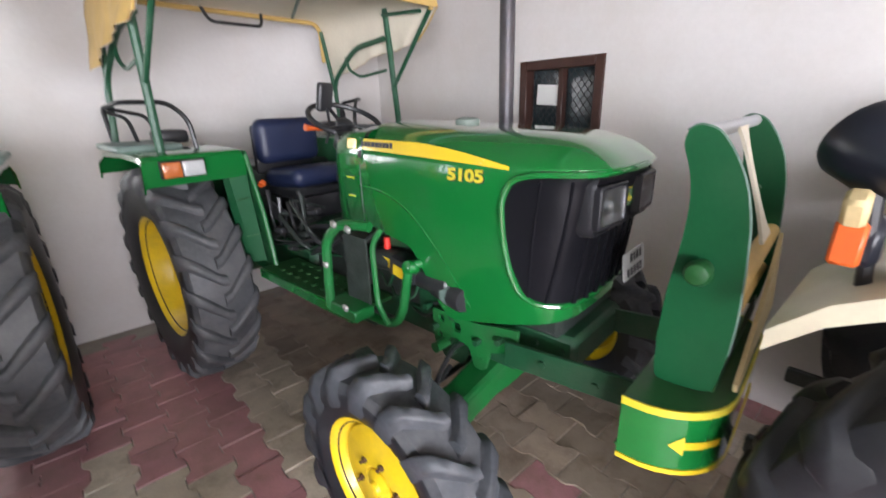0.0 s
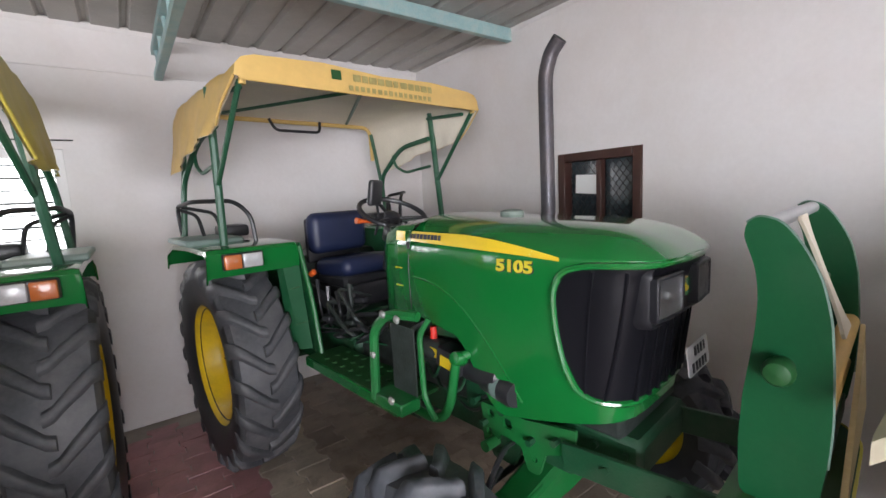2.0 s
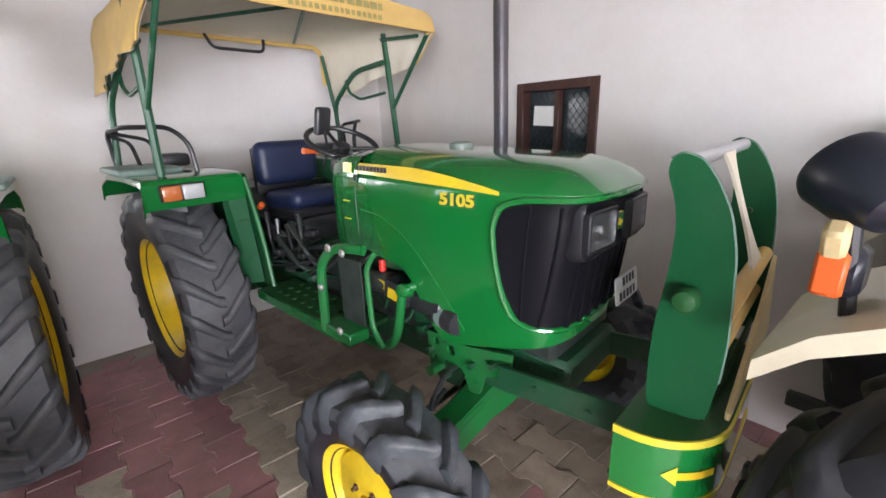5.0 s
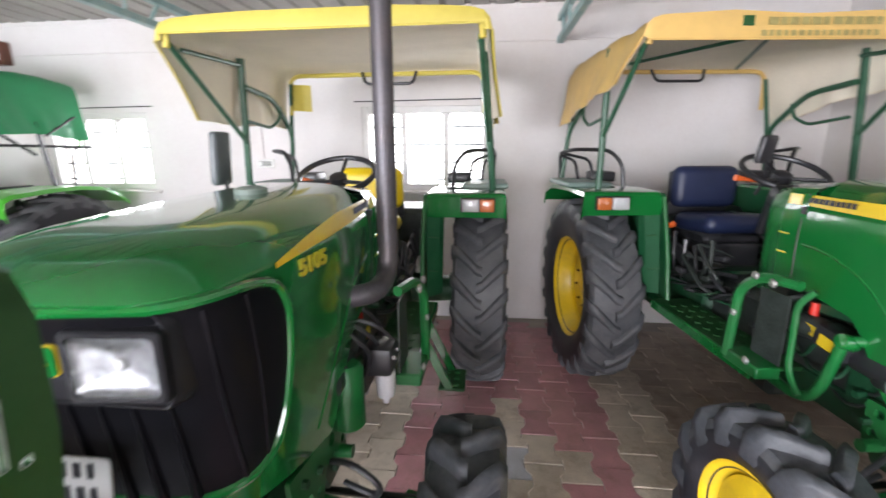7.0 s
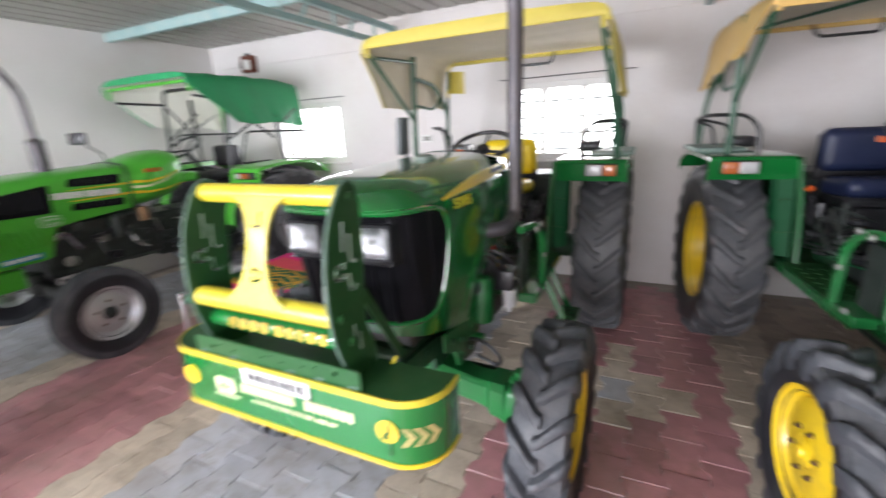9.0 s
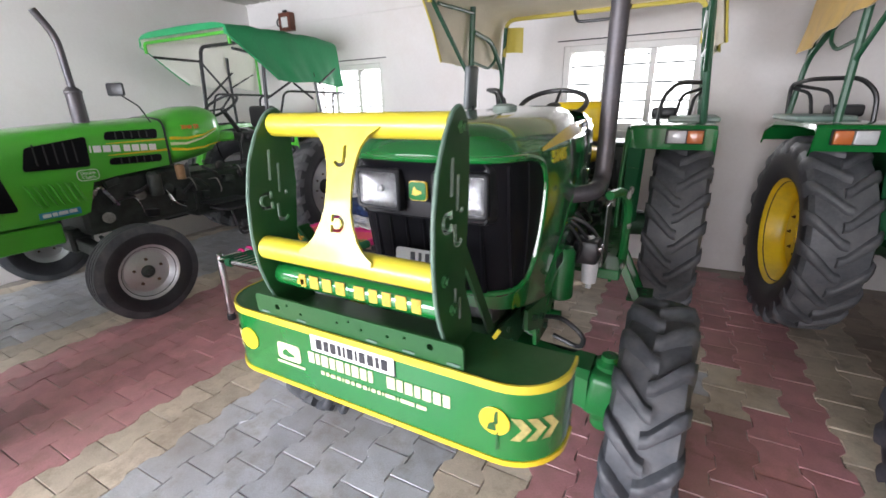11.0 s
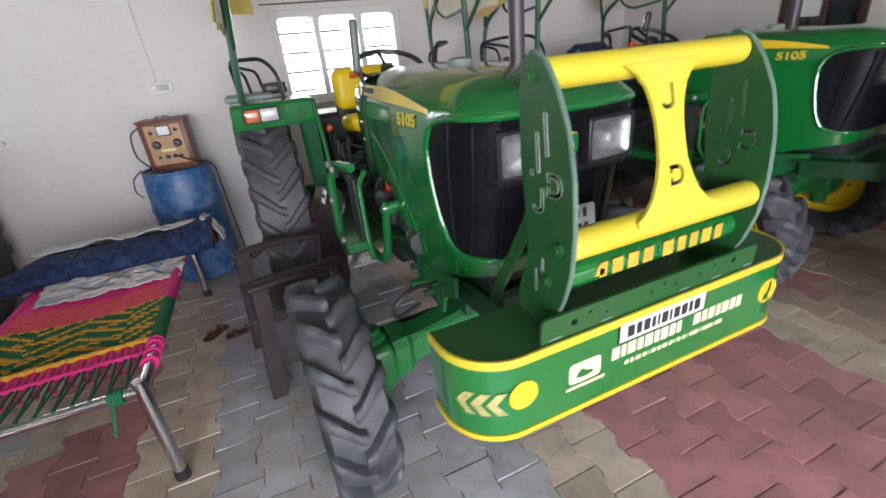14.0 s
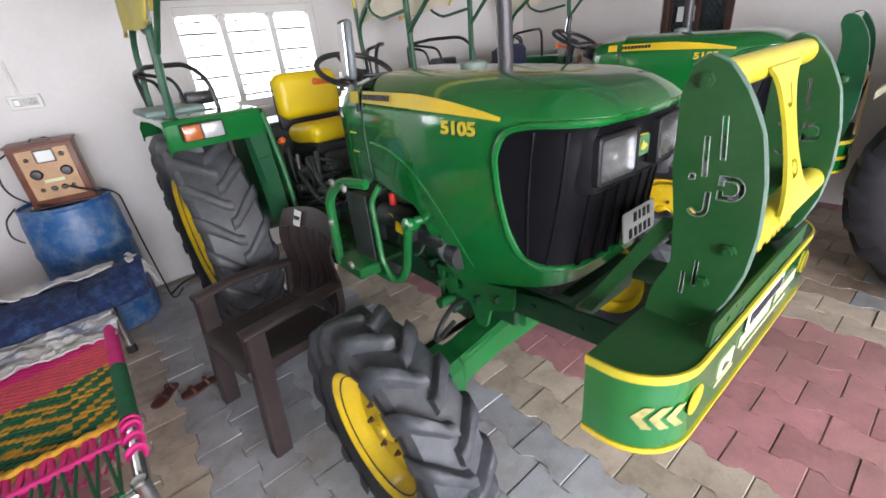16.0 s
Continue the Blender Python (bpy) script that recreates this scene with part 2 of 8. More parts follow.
M_red_paver = material("red_paver", (0.445, 0.212, 0.226), 0.38, wear=((0.27, 0.15, 0.13), 0.6, 6.0), vary=0.22, scale=7, grain=120, bump=0.35, dirt=(0.30, 0.20, 0.17), dirt_amount=0.75, dirt_scale=1.7, world_dirt=True, random_tint=0.16)
M_cream_paver = material("cream_paver", (0.550, 0.470, 0.375), 0.38, wear=((0.27, 0.21, 0.15), 0.6, 6.0), vary=0.2, scale=7, grain=120, bump=0.35, dirt=(0.30, 0.25, 0.19), dirt_amount=0.75, dirt_scale=1.7, world_dirt=True, random_tint=0.16)
M_grey_paver = material("grey_paver", (0.425, 0.436, 0.465), 0.38, wear=((0.26, 0.23, 0.19), 0.6, 6.0), vary=0.2, scale=7, grain=120, bump=0.35, dirt=(0.30, 0.265, 0.225), dirt_amount=0.75, dirt_scale=1.7, world_dirt=True, random_tint=0.14)
M_tan_paver = material("dusty_tan_paver", (0.400, 0.315, 0.245), 0.40, wear=((0.19, 0.13, 0.09), 0.7, 4.0), vary=0.2, scale=7, grain=120, bump=0.35, dirt=(0.27, 0.21, 0.165), dirt_amount=0.75, dirt_scale=1.7, world_dirt=True, random_tint=0.16)
M_joint = material("dusty_joint_sand", (0.36, 0.32, 0.285), 0.9, vary=0.3, scale=4, grain=200, bump=0.3)
M_ground = material("dusty_yard", (0.42, 0.36, 0.28), 0.9, vary=0.2, scale=0.6, grain=30, bump=0.4)
M_blue_drum = material("faded_blue_drum_plastic", (0.016, 0.105, 0.31), 0.42, vary=0.2, scale=5, bump=0.12, dirt=(0.30, 0.38, 0.46), dirt_amount=0.45, dirt_scale=8, wear=((0.42, 0.46, 0.50), 0.35, 12.0))
M_brass = material("tarnished_brass_panel", (0.32, 0.19, 0.10), 0.42, 0.35, vary=0.3, scale=12, bump=0.1)
M_brown_plastic = material("dark_brown_moulded_plastic", (0.036, 0.024, 0.024), 0.4, vary=0.12, scale=8, bump=0.05, dirt=(0.13, 0.10, 0.09), dirt_amount=0.2)
M_pink = material("pink_woven_tape", (0.75, 0.03, 0.24), 0.75, vary=0.15, scale=20, bump=0.4, grain=300)
M_coral = material("coral_woven_tape", (0.72, 0.09, 0.13), 0.75, vary=0.15, scale=20, bump=0.4, grain=300)
M_rope_green = material("green_rope", (0.01, 0.13, 0.05), 0.75, vary=0.25, scale=30, bump=0.4, grain=300)
M_rope_ochre = material("ochre_rope", (0.62, 0.33, 0.03), 0.75, vary=0.2, scale=30, bump=0.4, grain=300)
M_maroon = material("maroon_cloth_edge", (0.07, 0.025, 0.025), 0.85, vary=0.3, scale=20, bump=0.2)
M_blanket = material("navy_batik_bedding", (0.005, 0.014, 0.060), 0.85, vary=0.6, scale=16, bump=0.4, grain=120, dirt=(0.035, 0.085, 0.21), dirt_amount=0.8, dirt_scale=24)
M_sheet = material("crumpled_white_sheet", (0.56, 0.53, 0.51), 0.85, vary=0.08, scale=9, bump=0.3, grain=60, dirt=(0.13, 0.22, 0.46), dirt_amount=0.72, dirt_scale=6)
M_leather = material("brown_sandal_leather", (0.085, 0.028, 0.018), 0.6, vary=0.2, bump=0.2)
M_cream_paint = material("cream_fender_paint", (0.66, 0.61, 0.46), 0.38, vary=0.06, scale=4, coat=0.3, bump=0.04, dirt=(0.45, 0.38, 0.27), dirt_amount=0.4)
M_mirror = material("mirror_glass", (0.75, 0.77, 0.78), 0.04, 1.0, vary=0.02, bump=0)
M_grey_pad = material("grey_metal_fender_top", (0.20, 0.28, 0.25), 0.5, vary=0.2, scale=6, bump=0.1, dirt=DUST, dirt_amount=0.5)


def bright(name, colour, strength):
    m = bpy.data.materials.new(name)
    m.use_nodes = True
    b = m.node_tree.nodes["Principled BSDF"]
    b.inputs["Base Color"].default_value = (*colour, 1)
    b.inputs["Emission Color"].default_value = (*colour, 1)
    b.inputs["Emission Strength"].default_value = strength
    return m


def lens_material():
    m = bpy.data.materials.new("clear_lamp_glass")
    m.use_nodes = True
    n, l = m.node_tree.nodes, m.node_tree.links
    b = n["Principled BSDF"]
    b.inputs["Transmission Weight"].default_value, b.inputs["Roughness"].default_value, b.inputs["IOR"].default_value = 1.0, 0.06, 1.3
    co = n.new("ShaderNodeTexCoord")
    wave = n.new("ShaderNodeTexWave")
    wave.inputs["Scale"].default_value = 48.0
    l.new(co.outputs["Object"], wave.inputs["Vector"])
    bp = n.new("ShaderNodeBump")
    bp.inputs["Strength"].default_value, bp.inputs["Distance"].default_value = 0.35, 0.001
    l.new(wave.outputs["Fac"], bp.inputs["Height"])
    l.new(bp.outputs[0], b.inputs["Normal"])
    return m


M_lamp_glass = lens_material()
M_outside = bright("hazy_daylight", (0.97, 0.985, 1.0), 5.0)

# ---------- mesh helpers ----------


def part(name, bm, mat, parent=None, label="", smooth=38):
    me = bm
    if not isinstance(bm, bpy.types.Mesh):
        me = bpy.data.meshes.new(name)
        bmesh.ops.recalc_face_normals(bm, faces=bm.faces[:])
        bm.to_mesh(me)
        bm.free()
        if smooth:
            me.polygons.foreach_set("use_smooth", [True] * len(me.polygons))
            me.set_sharp_from_angle(angle=radians(smooth))
        me.materials.append(mat)
    ob = new(name, me)
    if parent is not None:
        ob.parent = parent
    return tagged(ob, label) if label else ob


def thing(name, m, label, category, group="", kind=""):
    ob = new(name)
    ob.empty_display_size = 0.1
    ob.matrix_world = m
    return tagged(ob, label, category, group, kind)


def box(bm, c, s, rot=(0, 0, 0), bevel=0.0, seg=1):
    r = bmesh.ops.create_cube(bm, size=1.0, matrix=Matrix.LocRotScale(c, Euler([radians(a) for a in rot]), s))
    if bevel:
        es = list({e for v in r["verts"] for e in v.link_edges})
        bmesh.ops.bevel(bm, geom=es, offset=bevel, segments=seg, affect="EDGES", profile=0.5)
    return bm


def fillet(pts, rad, n=4, closed=False):
    pts = [Vector(p) for p in pts]
    out = []
    k = len(pts)
    for i, p in enumerate(pts):
        if not closed and i in (0, k - 1):
            out.append(p)
            continue
        a, b = pts[i - 1] - p, pts[(i + 1) % k] - p
        r = min(rad, a.length * 0.45, b.length * 0.45)
        p0, p1 = p + a.normalized() * r, p + b.normalized() * r
        for j in range(n + 1):
            t = j / n
            out.append(p0 * (1 - t) ** 2 + p * 2 * t * (1 - t) + p1 * t * t)
    return out


def tube(bm, pts, r, seg=8, closed=False, flat=1.0):
    pts = [Vector(p) for p in pts]
    n = len(pts)
    rings = []
    up = None
    for i, p in enumerate(pts):
        if closed:
            d = pts[(i + 1) % n] - pts[i - 1]
        else:
            d = pts[min(i + 1, n - 1)] - pts[max(i - 1, 0)]
        d.normalize()
        if up is None:
            up = Vector((0, 0, 1)) if abs(d.z) < 0.9 else Vector((1, 0, 0))
        up = (up - d * up.dot(d)).normalized()
        side = d.cross(up)
        rr = r[i] if isinstance(r, (list, tuple)) else r
        rings.append([bm.verts.new(p + (side * math.cos(2 * math.pi * k / seg) + up * flat * math.sin(2 * math.pi * k / seg)) * rr) for k in range(seg)])
    m = n if closed else n - 1
    for i in range(m):
        a, b = rings[i], rings[(i + 1) % n]
        for k in range(seg):
            bm.faces.new((a[k], a[(k + 1) % seg], b[(k + 1) % seg], b[k]))
    if not closed:
        bm.faces.new(rings[0][::-1])
        bm.faces.new(rings[-1])
    return bm


def lathe(bm, prof, m=None, seg=32, cap=True):
    """Turns (radius, height) pairs about the local z axis of m."""
    m = m or Matrix()
    rings = [[bm.verts.new(m @ Vector((r * math.cos(2 * math.pi * k / seg), r * math.sin(2 * math.pi * k / seg), h))) for k in range(seg)] for r, h in prof]
    for a, b in zip(rings, rings[1:]):
        for k in range(seg):
            bm.faces.new((a[k], a[(k + 1) % seg], b[(k + 1) % seg], b[k]))
    if cap:
        if prof[0][0] > 1e-4:
            bm.faces.new(rings[0][::-1])
        if prof[-1][0] > 1e-4:
            bm.faces.new(rings[-1])
    return bm


def cyl(bm, a, b, r, seg=16, r2=None):
    a, b = Vector(a), Vector(b)
    m = Matrix.Translation(a) @ (b - a).to_track_quat("Z", "Y").to_matrix().to_4x4()
    return lathe(bm, [(r, 0), (r if r2 is None else r2, (b - a).length)], m, seg)


def prism(bm, poly, thick, m, bevel=0.0):
    """Extrudes the outline poly (x, y) by thick along z, placed by m."""
    lo = [bm.verts.new(m @ Vector((x, y, 0))) for x, y in poly]
    hi = [bm.verts.new(m @ Vector((x, y, thick))) for x, y in poly]
    n = len(poly)
    f = [bm.faces.new(lo[::-1]), bm.faces.new(hi)]
    for i in range(n):
        f.append(bm.faces.new((lo[i], lo[(i + 1) % n], hi[(i + 1) % n], hi[i])))
    if bevel:
        es = list({e for q in f[:2] for e in q.edges})
        bmesh.ops.bevel(bm, geom=es, offset=bevel, segments=2, affect="EDGES", profile=0.5)
    return bm


def grid(bm, rows, closed=False):
    vs = [[bm.verts.new(p) for p in row] for row in rows]
    for a, b in zip(vs, vs[1:]):
        n = len(a)
        for k in range(n if closed else n - 1):
            bm.faces.new((a[k], a[(k + 1) % n], b[(k + 1) % n], b[k]))
    return bm


def thicken(bm, t):
    """Gives a sheet a thickness t against its normals."""
    bmesh.ops.recalc_face_normals(bm, faces=bm.faces[:])
    bmesh.ops.solidify(bm, geom=bm.faces[:], thickness=t)
    return bm


def B():
    return bmesh.new()


def rounded(pts, r, n=3):
    return [(p.x, p.y) for p in fillet([(x, y, 0) for x, y in pts], r, n, closed=True)]


def plane_m(origin, xdir, ydir):
    x = Vector(xdir).normalized()
    z = x.cross(Vector(ydir)).normalized()
    y = z.cross(x)
    m = Matrix((x, y, z)).transposed().to_4x4()
    m.translation = origin
    return m


def lettering(name, text, size, depth, m, mat, parent, bold=0.0):
    cu = bpy.data.curves.new(name, "FONT")
    cu.body, cu.size, cu.extrude, cu.align_x, cu.align_y, cu.offset = text, size, depth, "CENTER", "CENTER", bold
    tmp = bpy.data.objects.new(name, cu)
    scene.collection.objects.link(tmp)
    me = bpy.data.meshes.new_from_object(tmp.evaluated_get(bpy.context.evaluated_depsgraph_get()))
    bpy.data.objects.remove(tmp)
    me.materials.clear()
    me.materials.append(mat)
    ob = part(name, me, mat, parent)
    ob.matrix_local = m
    return ob


def bars(name, mat, parent, m, widths, height, gap=0.35, thick=0.002, label=""):
    """Unreadable writing: a row of plain bars, centred on m."""
    total = sum(widths) + gap * height * (len(widths) - 1)
    x = -total / 2
    for w in widths:
        part("print_bar", prism(B(), [(x, -height / 2), (x + w, -height / 2), (x + w, height / 2), (x, height / 2)], thick, m), mat, parent, smooth=0)
        x += w + gap * height


# ---------- the shed ----------
XW, XE, YB, YF, ZR = -4.80, 3.59, 4.686, -3.9, 2.86


def wall_with_openings(name, label, axis, at, thick, lo, hi, top, openings):
    """A wall along one axis with through openings (from, to, sill, head)."""
    bm = B()
    cuts = sorted({lo, hi, *[o[0] for o in openings], *[o[1] for o in openings]})
    for a, b in zip(cuts, cuts[1:]):
        mid = (a + b) / 2
        hole = [o for o in openings if o[0] < mid < o[1]]
        spans = [(0, top)] if not hole else [(0, hole[0][2]), (hole[0][3], top)]
        for z0, z1 in spans:
            if z1 - z0 > 1e-4:
                c, s = (mid, at + thick / 2), (b - a, abs(thick))
                if axis == "x":
                    box(bm, (c[0], c[1], (z0 + z1) / 2), (s[0], s[1], z1 - z0))
                else:
                    box(bm, (c[1], c[0], (z0 + z1) / 2), (s[1], s[0], z1 - z0))
    bmesh.ops.remove_doubles(bm, verts=bm.verts[:], dist=1e-4)
    return tagged(part(name, bm, M_wall, None, label, smooth=0), category="wall", kind="structure")


W1 = (-3.74, -2.60, 1.27, 2.02)
W2 = (-0.45, 0.74, 1.27, 2.04)
wall_with_openings("wall_north", "off-white plastered back wall with two barred windows", "x", YB, 0.22, XW - 0.22, XE + 0.22, ZR, [W1, W2])
EWIN = (2.27, 2.90, 1.25, 1.85)
wall_with_openings("wall_east", "plain off-white plastered side wall with a small window", "y", XE, 0.22, YF, YB, ZR, [EWIN])
wall_with_openings("wall_west", "plain off-white plastered side wall", "y", XW, -0.22, YF, YB, ZR, [])
wall_with_openings("wall_south", "plastered front wall with wide open bays", "x", YF, -0.22, XW - 0.22, XE + 0.22, ZR, [(-4.6, -1.5, 0, 2.6), (-1.2, 1.9, 0, 2.6), (2.1, 3.4, 0, 2.6)])

# corrugated roof, ribs running front to back
bm = B()
prof = []
x = XW - 0.3
while x < XE + 0.3:
    prof += [(x, 0), (x + 0.145, 0), (x + 0.165, 0.028), (x + 0.19, 0.028)]
    x += 0.21
grid(bm, [[(px, y, ZR + 0.002 + pz) for px, pz in prof] for y in (YF - 0.4, 0.0, YB + 0.3)])
thicken(bm, 0.004)
tagged(part("ceiling", bm, M_roof, None, "grey ribbed metal roof sheets, dusty underneath", smooth=0), category="ceiling", kind="structure")

# rough cement packed between the walls and the roof sheets
for name, a, b, at in (("trim_north", XW, XE, YB), ("trim_east", YF, YB, XE)):
    rows = [[], [], [], []]
    n = int((b - a) / 0.035)
    for i in range(n + 1):
        q = a + (b - a) * i / n
        o = noise.noise(Vector((q * 9, at, 0))) * 0.5 + noise.noise(Vector((q * 27, at, 3))) * 0.4
        for row, (dep, z) in zip(rows, ((0.002, ZR - 0.030 - 0.022 * max(0, o)), (0.010 + 0.010 * o, ZR - 0.018), (0.016 + 0.014 * o, ZR + 0.002), (0.004, ZR + 0.016 + 0.012 * o))):
            row.append((q, at - dep, z) if name == "trim_north" else (at - dep, q, z))
    tagged(part(name, grid(B(), rows), M_wall, None, "rough cement packed under the roof sheets"), category="trim", kind="structure")

# base under the pavers, and the yard outside
bm = box(B(), ((XW + XE) / 2, (YB + YF) / 2, -0.06), (XE - XW + 0.1, YB - YF + 0.1, 0.10))
floor = tagged(part("floor", bm, M_joint, None, "interlocking red, cream and grey paving in stripes", smooth=0), category="floor", kind="structure")
bm = grid(B(), [[(-300, y, -0.13), (300, y, -0.13)] for y in (-300, 300)])
tagged(part("ground", bm, M_ground, None, "dusty bare yard around the shed", smooth=0), category="ground", kind="structure")

# ---------- windows, beams ----------


def barred_window(name, w, label):
    x0, x1, z0, z1 = w
    y = YB + 0.05
    win = thing(name, pose(0, 0, 0), label, "window", kind="structure")
    bm = B()
    xs = [x0 + 0.03, x0 + (x1 - x0) / 3, x0 + 2 * (x1 - x0) / 3, x1 - 0.03]
    for x in (xs[0], xs[3]):
        box(bm, (x, y, (z0 + z1) / 2), (0.06, 0.07, z1 - z0), bevel=0.004)
    for x in xs[1:3]:
        box(bm, (x, y + 0.002, (z0 + z1) / 2), (0.05, 0.066, z1 - z0 - 0.12), bevel=0.004)
    for z in (z0 + 0.03, z1 - 0.03):
        box(bm, ((x0 + x1) / 2, y, z), (x1 - x0 - 0.12, 0.068, 0.06), bevel=0.004)
    part("window_frame", bm, M_frame_white, win)
    for k in range(3):
        a, b = xs[k] + 0.03, xs[k + 1] - 0.03
        bm = B()
        r = 0.045
        top = z1 - 0.06
        # rounded sash corners
        for sx, cx in ((1, a), (-1, b)):
            pts = [(cx, top)] + [(cx + sx * r * (1 - math.sin(t)), top - r * (1 - math.cos(t))) for t in [i * math.pi / 10 for i in range(6)]]
            prism(bm, [(p[0], p[1]) for p in pts], 0.03, plane_m((0, y + 0.02, 0), (1, 0, 0), (0, 0, 1)))
        part("sash_corner", bm, M_frame_white, win)
        n = 8
        for j in range(n):
            z = z0 + 0.10 + j * (top - z0 - 0.14) / (n - 1)
            bm = box(B(), ((a + b) / 2, y + 0.05, z), (b - a, 0.010, 0.010 if j % 2 else 0.016))
            part("bar", bm, M_bar_grey, win)
    bm = box(B(), ((x0 + x1) / 2, YB - 0.012, z0 - 0.02), (x1 - x0 + 0.08, 0.05, 0.03), bevel=0.005)
    part("window_sill", bm, M_wall, win)
    return win


barred_window("window_1", W1, "white three-pane window with horizontal bars")
barred_window("window_2", W2, "white three-pane window with horizontal bars")
for w in (W1, W2):
    bm = tube(B(), [(w[0] - 0.06, YB - 0.012, w[3] + 0.045), (w[1] + 0.06, YB - 0.012, w[3] + 0.055)], 0.005)
    tagged(part("curtain_wire", bm, M_blackpipe, None, "thin curtain wire stretched over a window"), category="wire")
bm = grid(B(), [[(-14, YB + 6, z), (10, YB + 6, z)] for z in (-0.1, 9)])
tagged(part("backdrop", bm, M_outside, None, "hazy bright daylight behind the shed", smooth=0), category="backdrop", kind="structure")

ew = thing("window_3", pose(0, 0, 0), "small dark brown window with diamond wire mesh", "window", kind="structure")
y0, y1, z0, z1 = EWIN
bm = B()
xx = XE + 0.03
for y in (y0 + 0.03, y1 - 0.03):
    box(bm, (xx, y, (z0 + z1) / 2), (0.09, 0.06, z1 - z0), bevel=0.005)
for z in (z0 + 0.03, z1 - 0.03):
    box(bm, (xx, (y0 + y1) / 2, z), (0.088, y1 - y0 - 0.12, 0.06), bevel=0.005)
box(bm, (xx + 0.01, (y0 + y1) / 2, (z0 + z1) / 2), (0.05, 0.04, z1 - z0 - 0.12), bevel=0.004)
part("window_frame", bm, M_wood_dark, ew)
bm = B()
d = 0.05
k = -20
while k < 20:
    for s in (1, -1):
        pts = []
        for j in range(41):
            z = z0 + 0.05 + (z1 - z0 - 0.1) * j / 40
            y = (y0 + y1) / 2 + k * d + s * (z - z0) * 0.8
            if y0 + 0.06 < y < y1 - 0.06:
                pts.append((xx + 0.03, y, z))
        if len(pts) > 1:
            tube(bm, [pts[0], pts[-1]], 0.0025, 4)
    k += 1
part("wire_mesh", bm, M_black, ew, "black diamond wire mesh")
for a, b in ((y0 + 0.06, (y0 + y1) / 2 - 0.02), ((y0 + y1) / 2 + 0.02, y1 - 0.06)):
    bm = box(B(), (xx + 0.045, (a + b) / 2, (z0 + z1) / 2), (0.004, b - a, z1 - z0 - 0.12))
    part("pane", bm, material("dark_glass", (0.03, 0.045, 0.05), 0.06, vary=0.3, bump=0), ew)
bm = box(B(), (XE + 0.028, y1 - 0.21, 1.63), (0.003, 0.17, 0.13), rot=(3, 0, 0))
tagged(part("paper_notice", bm, M_white, None, "blank white paper stuck to the dark window", smooth=0), category="paper")
# added black slab behind the panes; its colour stands for an unlit room
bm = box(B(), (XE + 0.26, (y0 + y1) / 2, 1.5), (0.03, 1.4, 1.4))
tagged(part("next_room_backing", bm, M_black, None, "black panel whose colour stands for the unlit room behind the small window", smooth=0), category="wall", kind="structure")

# purlins across, lattice trusses front to back
for i, y in enumerate((3.35, 1.75, 0.15, -1.45, -3.05)):
    bm = box(B(), ((XW + XE) / 2, y, ZR - 0.05), (XE - XW - 0.004, 0.05, 0.096), bevel=0.004)
    tagged(part("purlin", bm, M_teal, None, "flaking teal steel purlin under the roof"), category="beam", group="roof purlins")


def truss(x):
    t = thing("roof_truss", pose(x, 0, 0), "teal-painted welded lattice truss under the roof", "truss", "roof trusses")
    zt, zb = ZR - 0.125, ZR - 0.30
    for z in (zt, zb):
        bm = box(B(), (0, (YB + YF) / 2, z), (0.05, YB - YF - 0.01, 0.05), bevel=0.003)
        part("chord", bm, M_teal, t)
    y = YB - 0.1
    s = 1
    while y > YF + 0.4:
        part("web", tube(B(), [(0, y, zt), (0, y - 0.12 if s > 0 else y, zb)], 0.014, 6), M_teal, t)
        y -= 0.33
        s = -s
    return t


truss(1.33)
truss(-1.75)

# ---------- wheels ----------


def tyre_mesh(R, W, rim, lugs, lug_h, name, mat=None):
    bm = B()
    h = W / 2
    c = R - lug_h
    prof = [(rim - 0.012, -h * 0.62), (rim + 0.014, -h * 0.77), (rim + (c - rim) * 0.35, -h * 0.95), (rim + (c - rim) * 0.6, -h * 1.0), (c - 0.045, -h * 0.97), (c - 0.012, -h * 0.85),
            (c, -h * 0.45), (c + 0.006, 0), (c, h * 0.45), (c - 0.012, h * 0.85), (c - 0.045, h * 0.97), (rim + (c - rim) * 0.6, h * 1.0), (rim + (c - rim) * 0.35, h * 0.95), (rim + 0.014, h * 0.77), (rim - 0.012, h * 0.62)]
    if not lugs:
        tread = []
        for k in (-0.66, -0.22, 0.22, 0.66):
            tread += [(c, h * (k - 0.14)), (c + lug_h, h * (k - 0.12)), (c + lug_h, h * (k + 0.12)), (c, h * (k + 0.14))]
        prof = prof[:6] + tread + prof[9:]
    lathe(bm, prof, plane_m((0, 0, 0), (0, 1, 0), (0, 0, 1)), 56, cap=False)
    me = bpy.data.meshes.new(name)
    bmesh.ops.recalc_face_normals(bm, faces=bm.faces[:])
    bm.to_mesh(me)
    bm.free()
    me.polygons.foreach_set("use_smooth", [True] * len(me.polygons))
    me.set_sharp_from_angle(angle=radians(32))
    me.materials.append(mat or M_rubber)
    me.materials.append(M_rubber_dark)
    for f in me.polygons:
        if math.hypot(f.center.y, f.center.z) < c - 0.03:
            f.material_index = 1
    return me


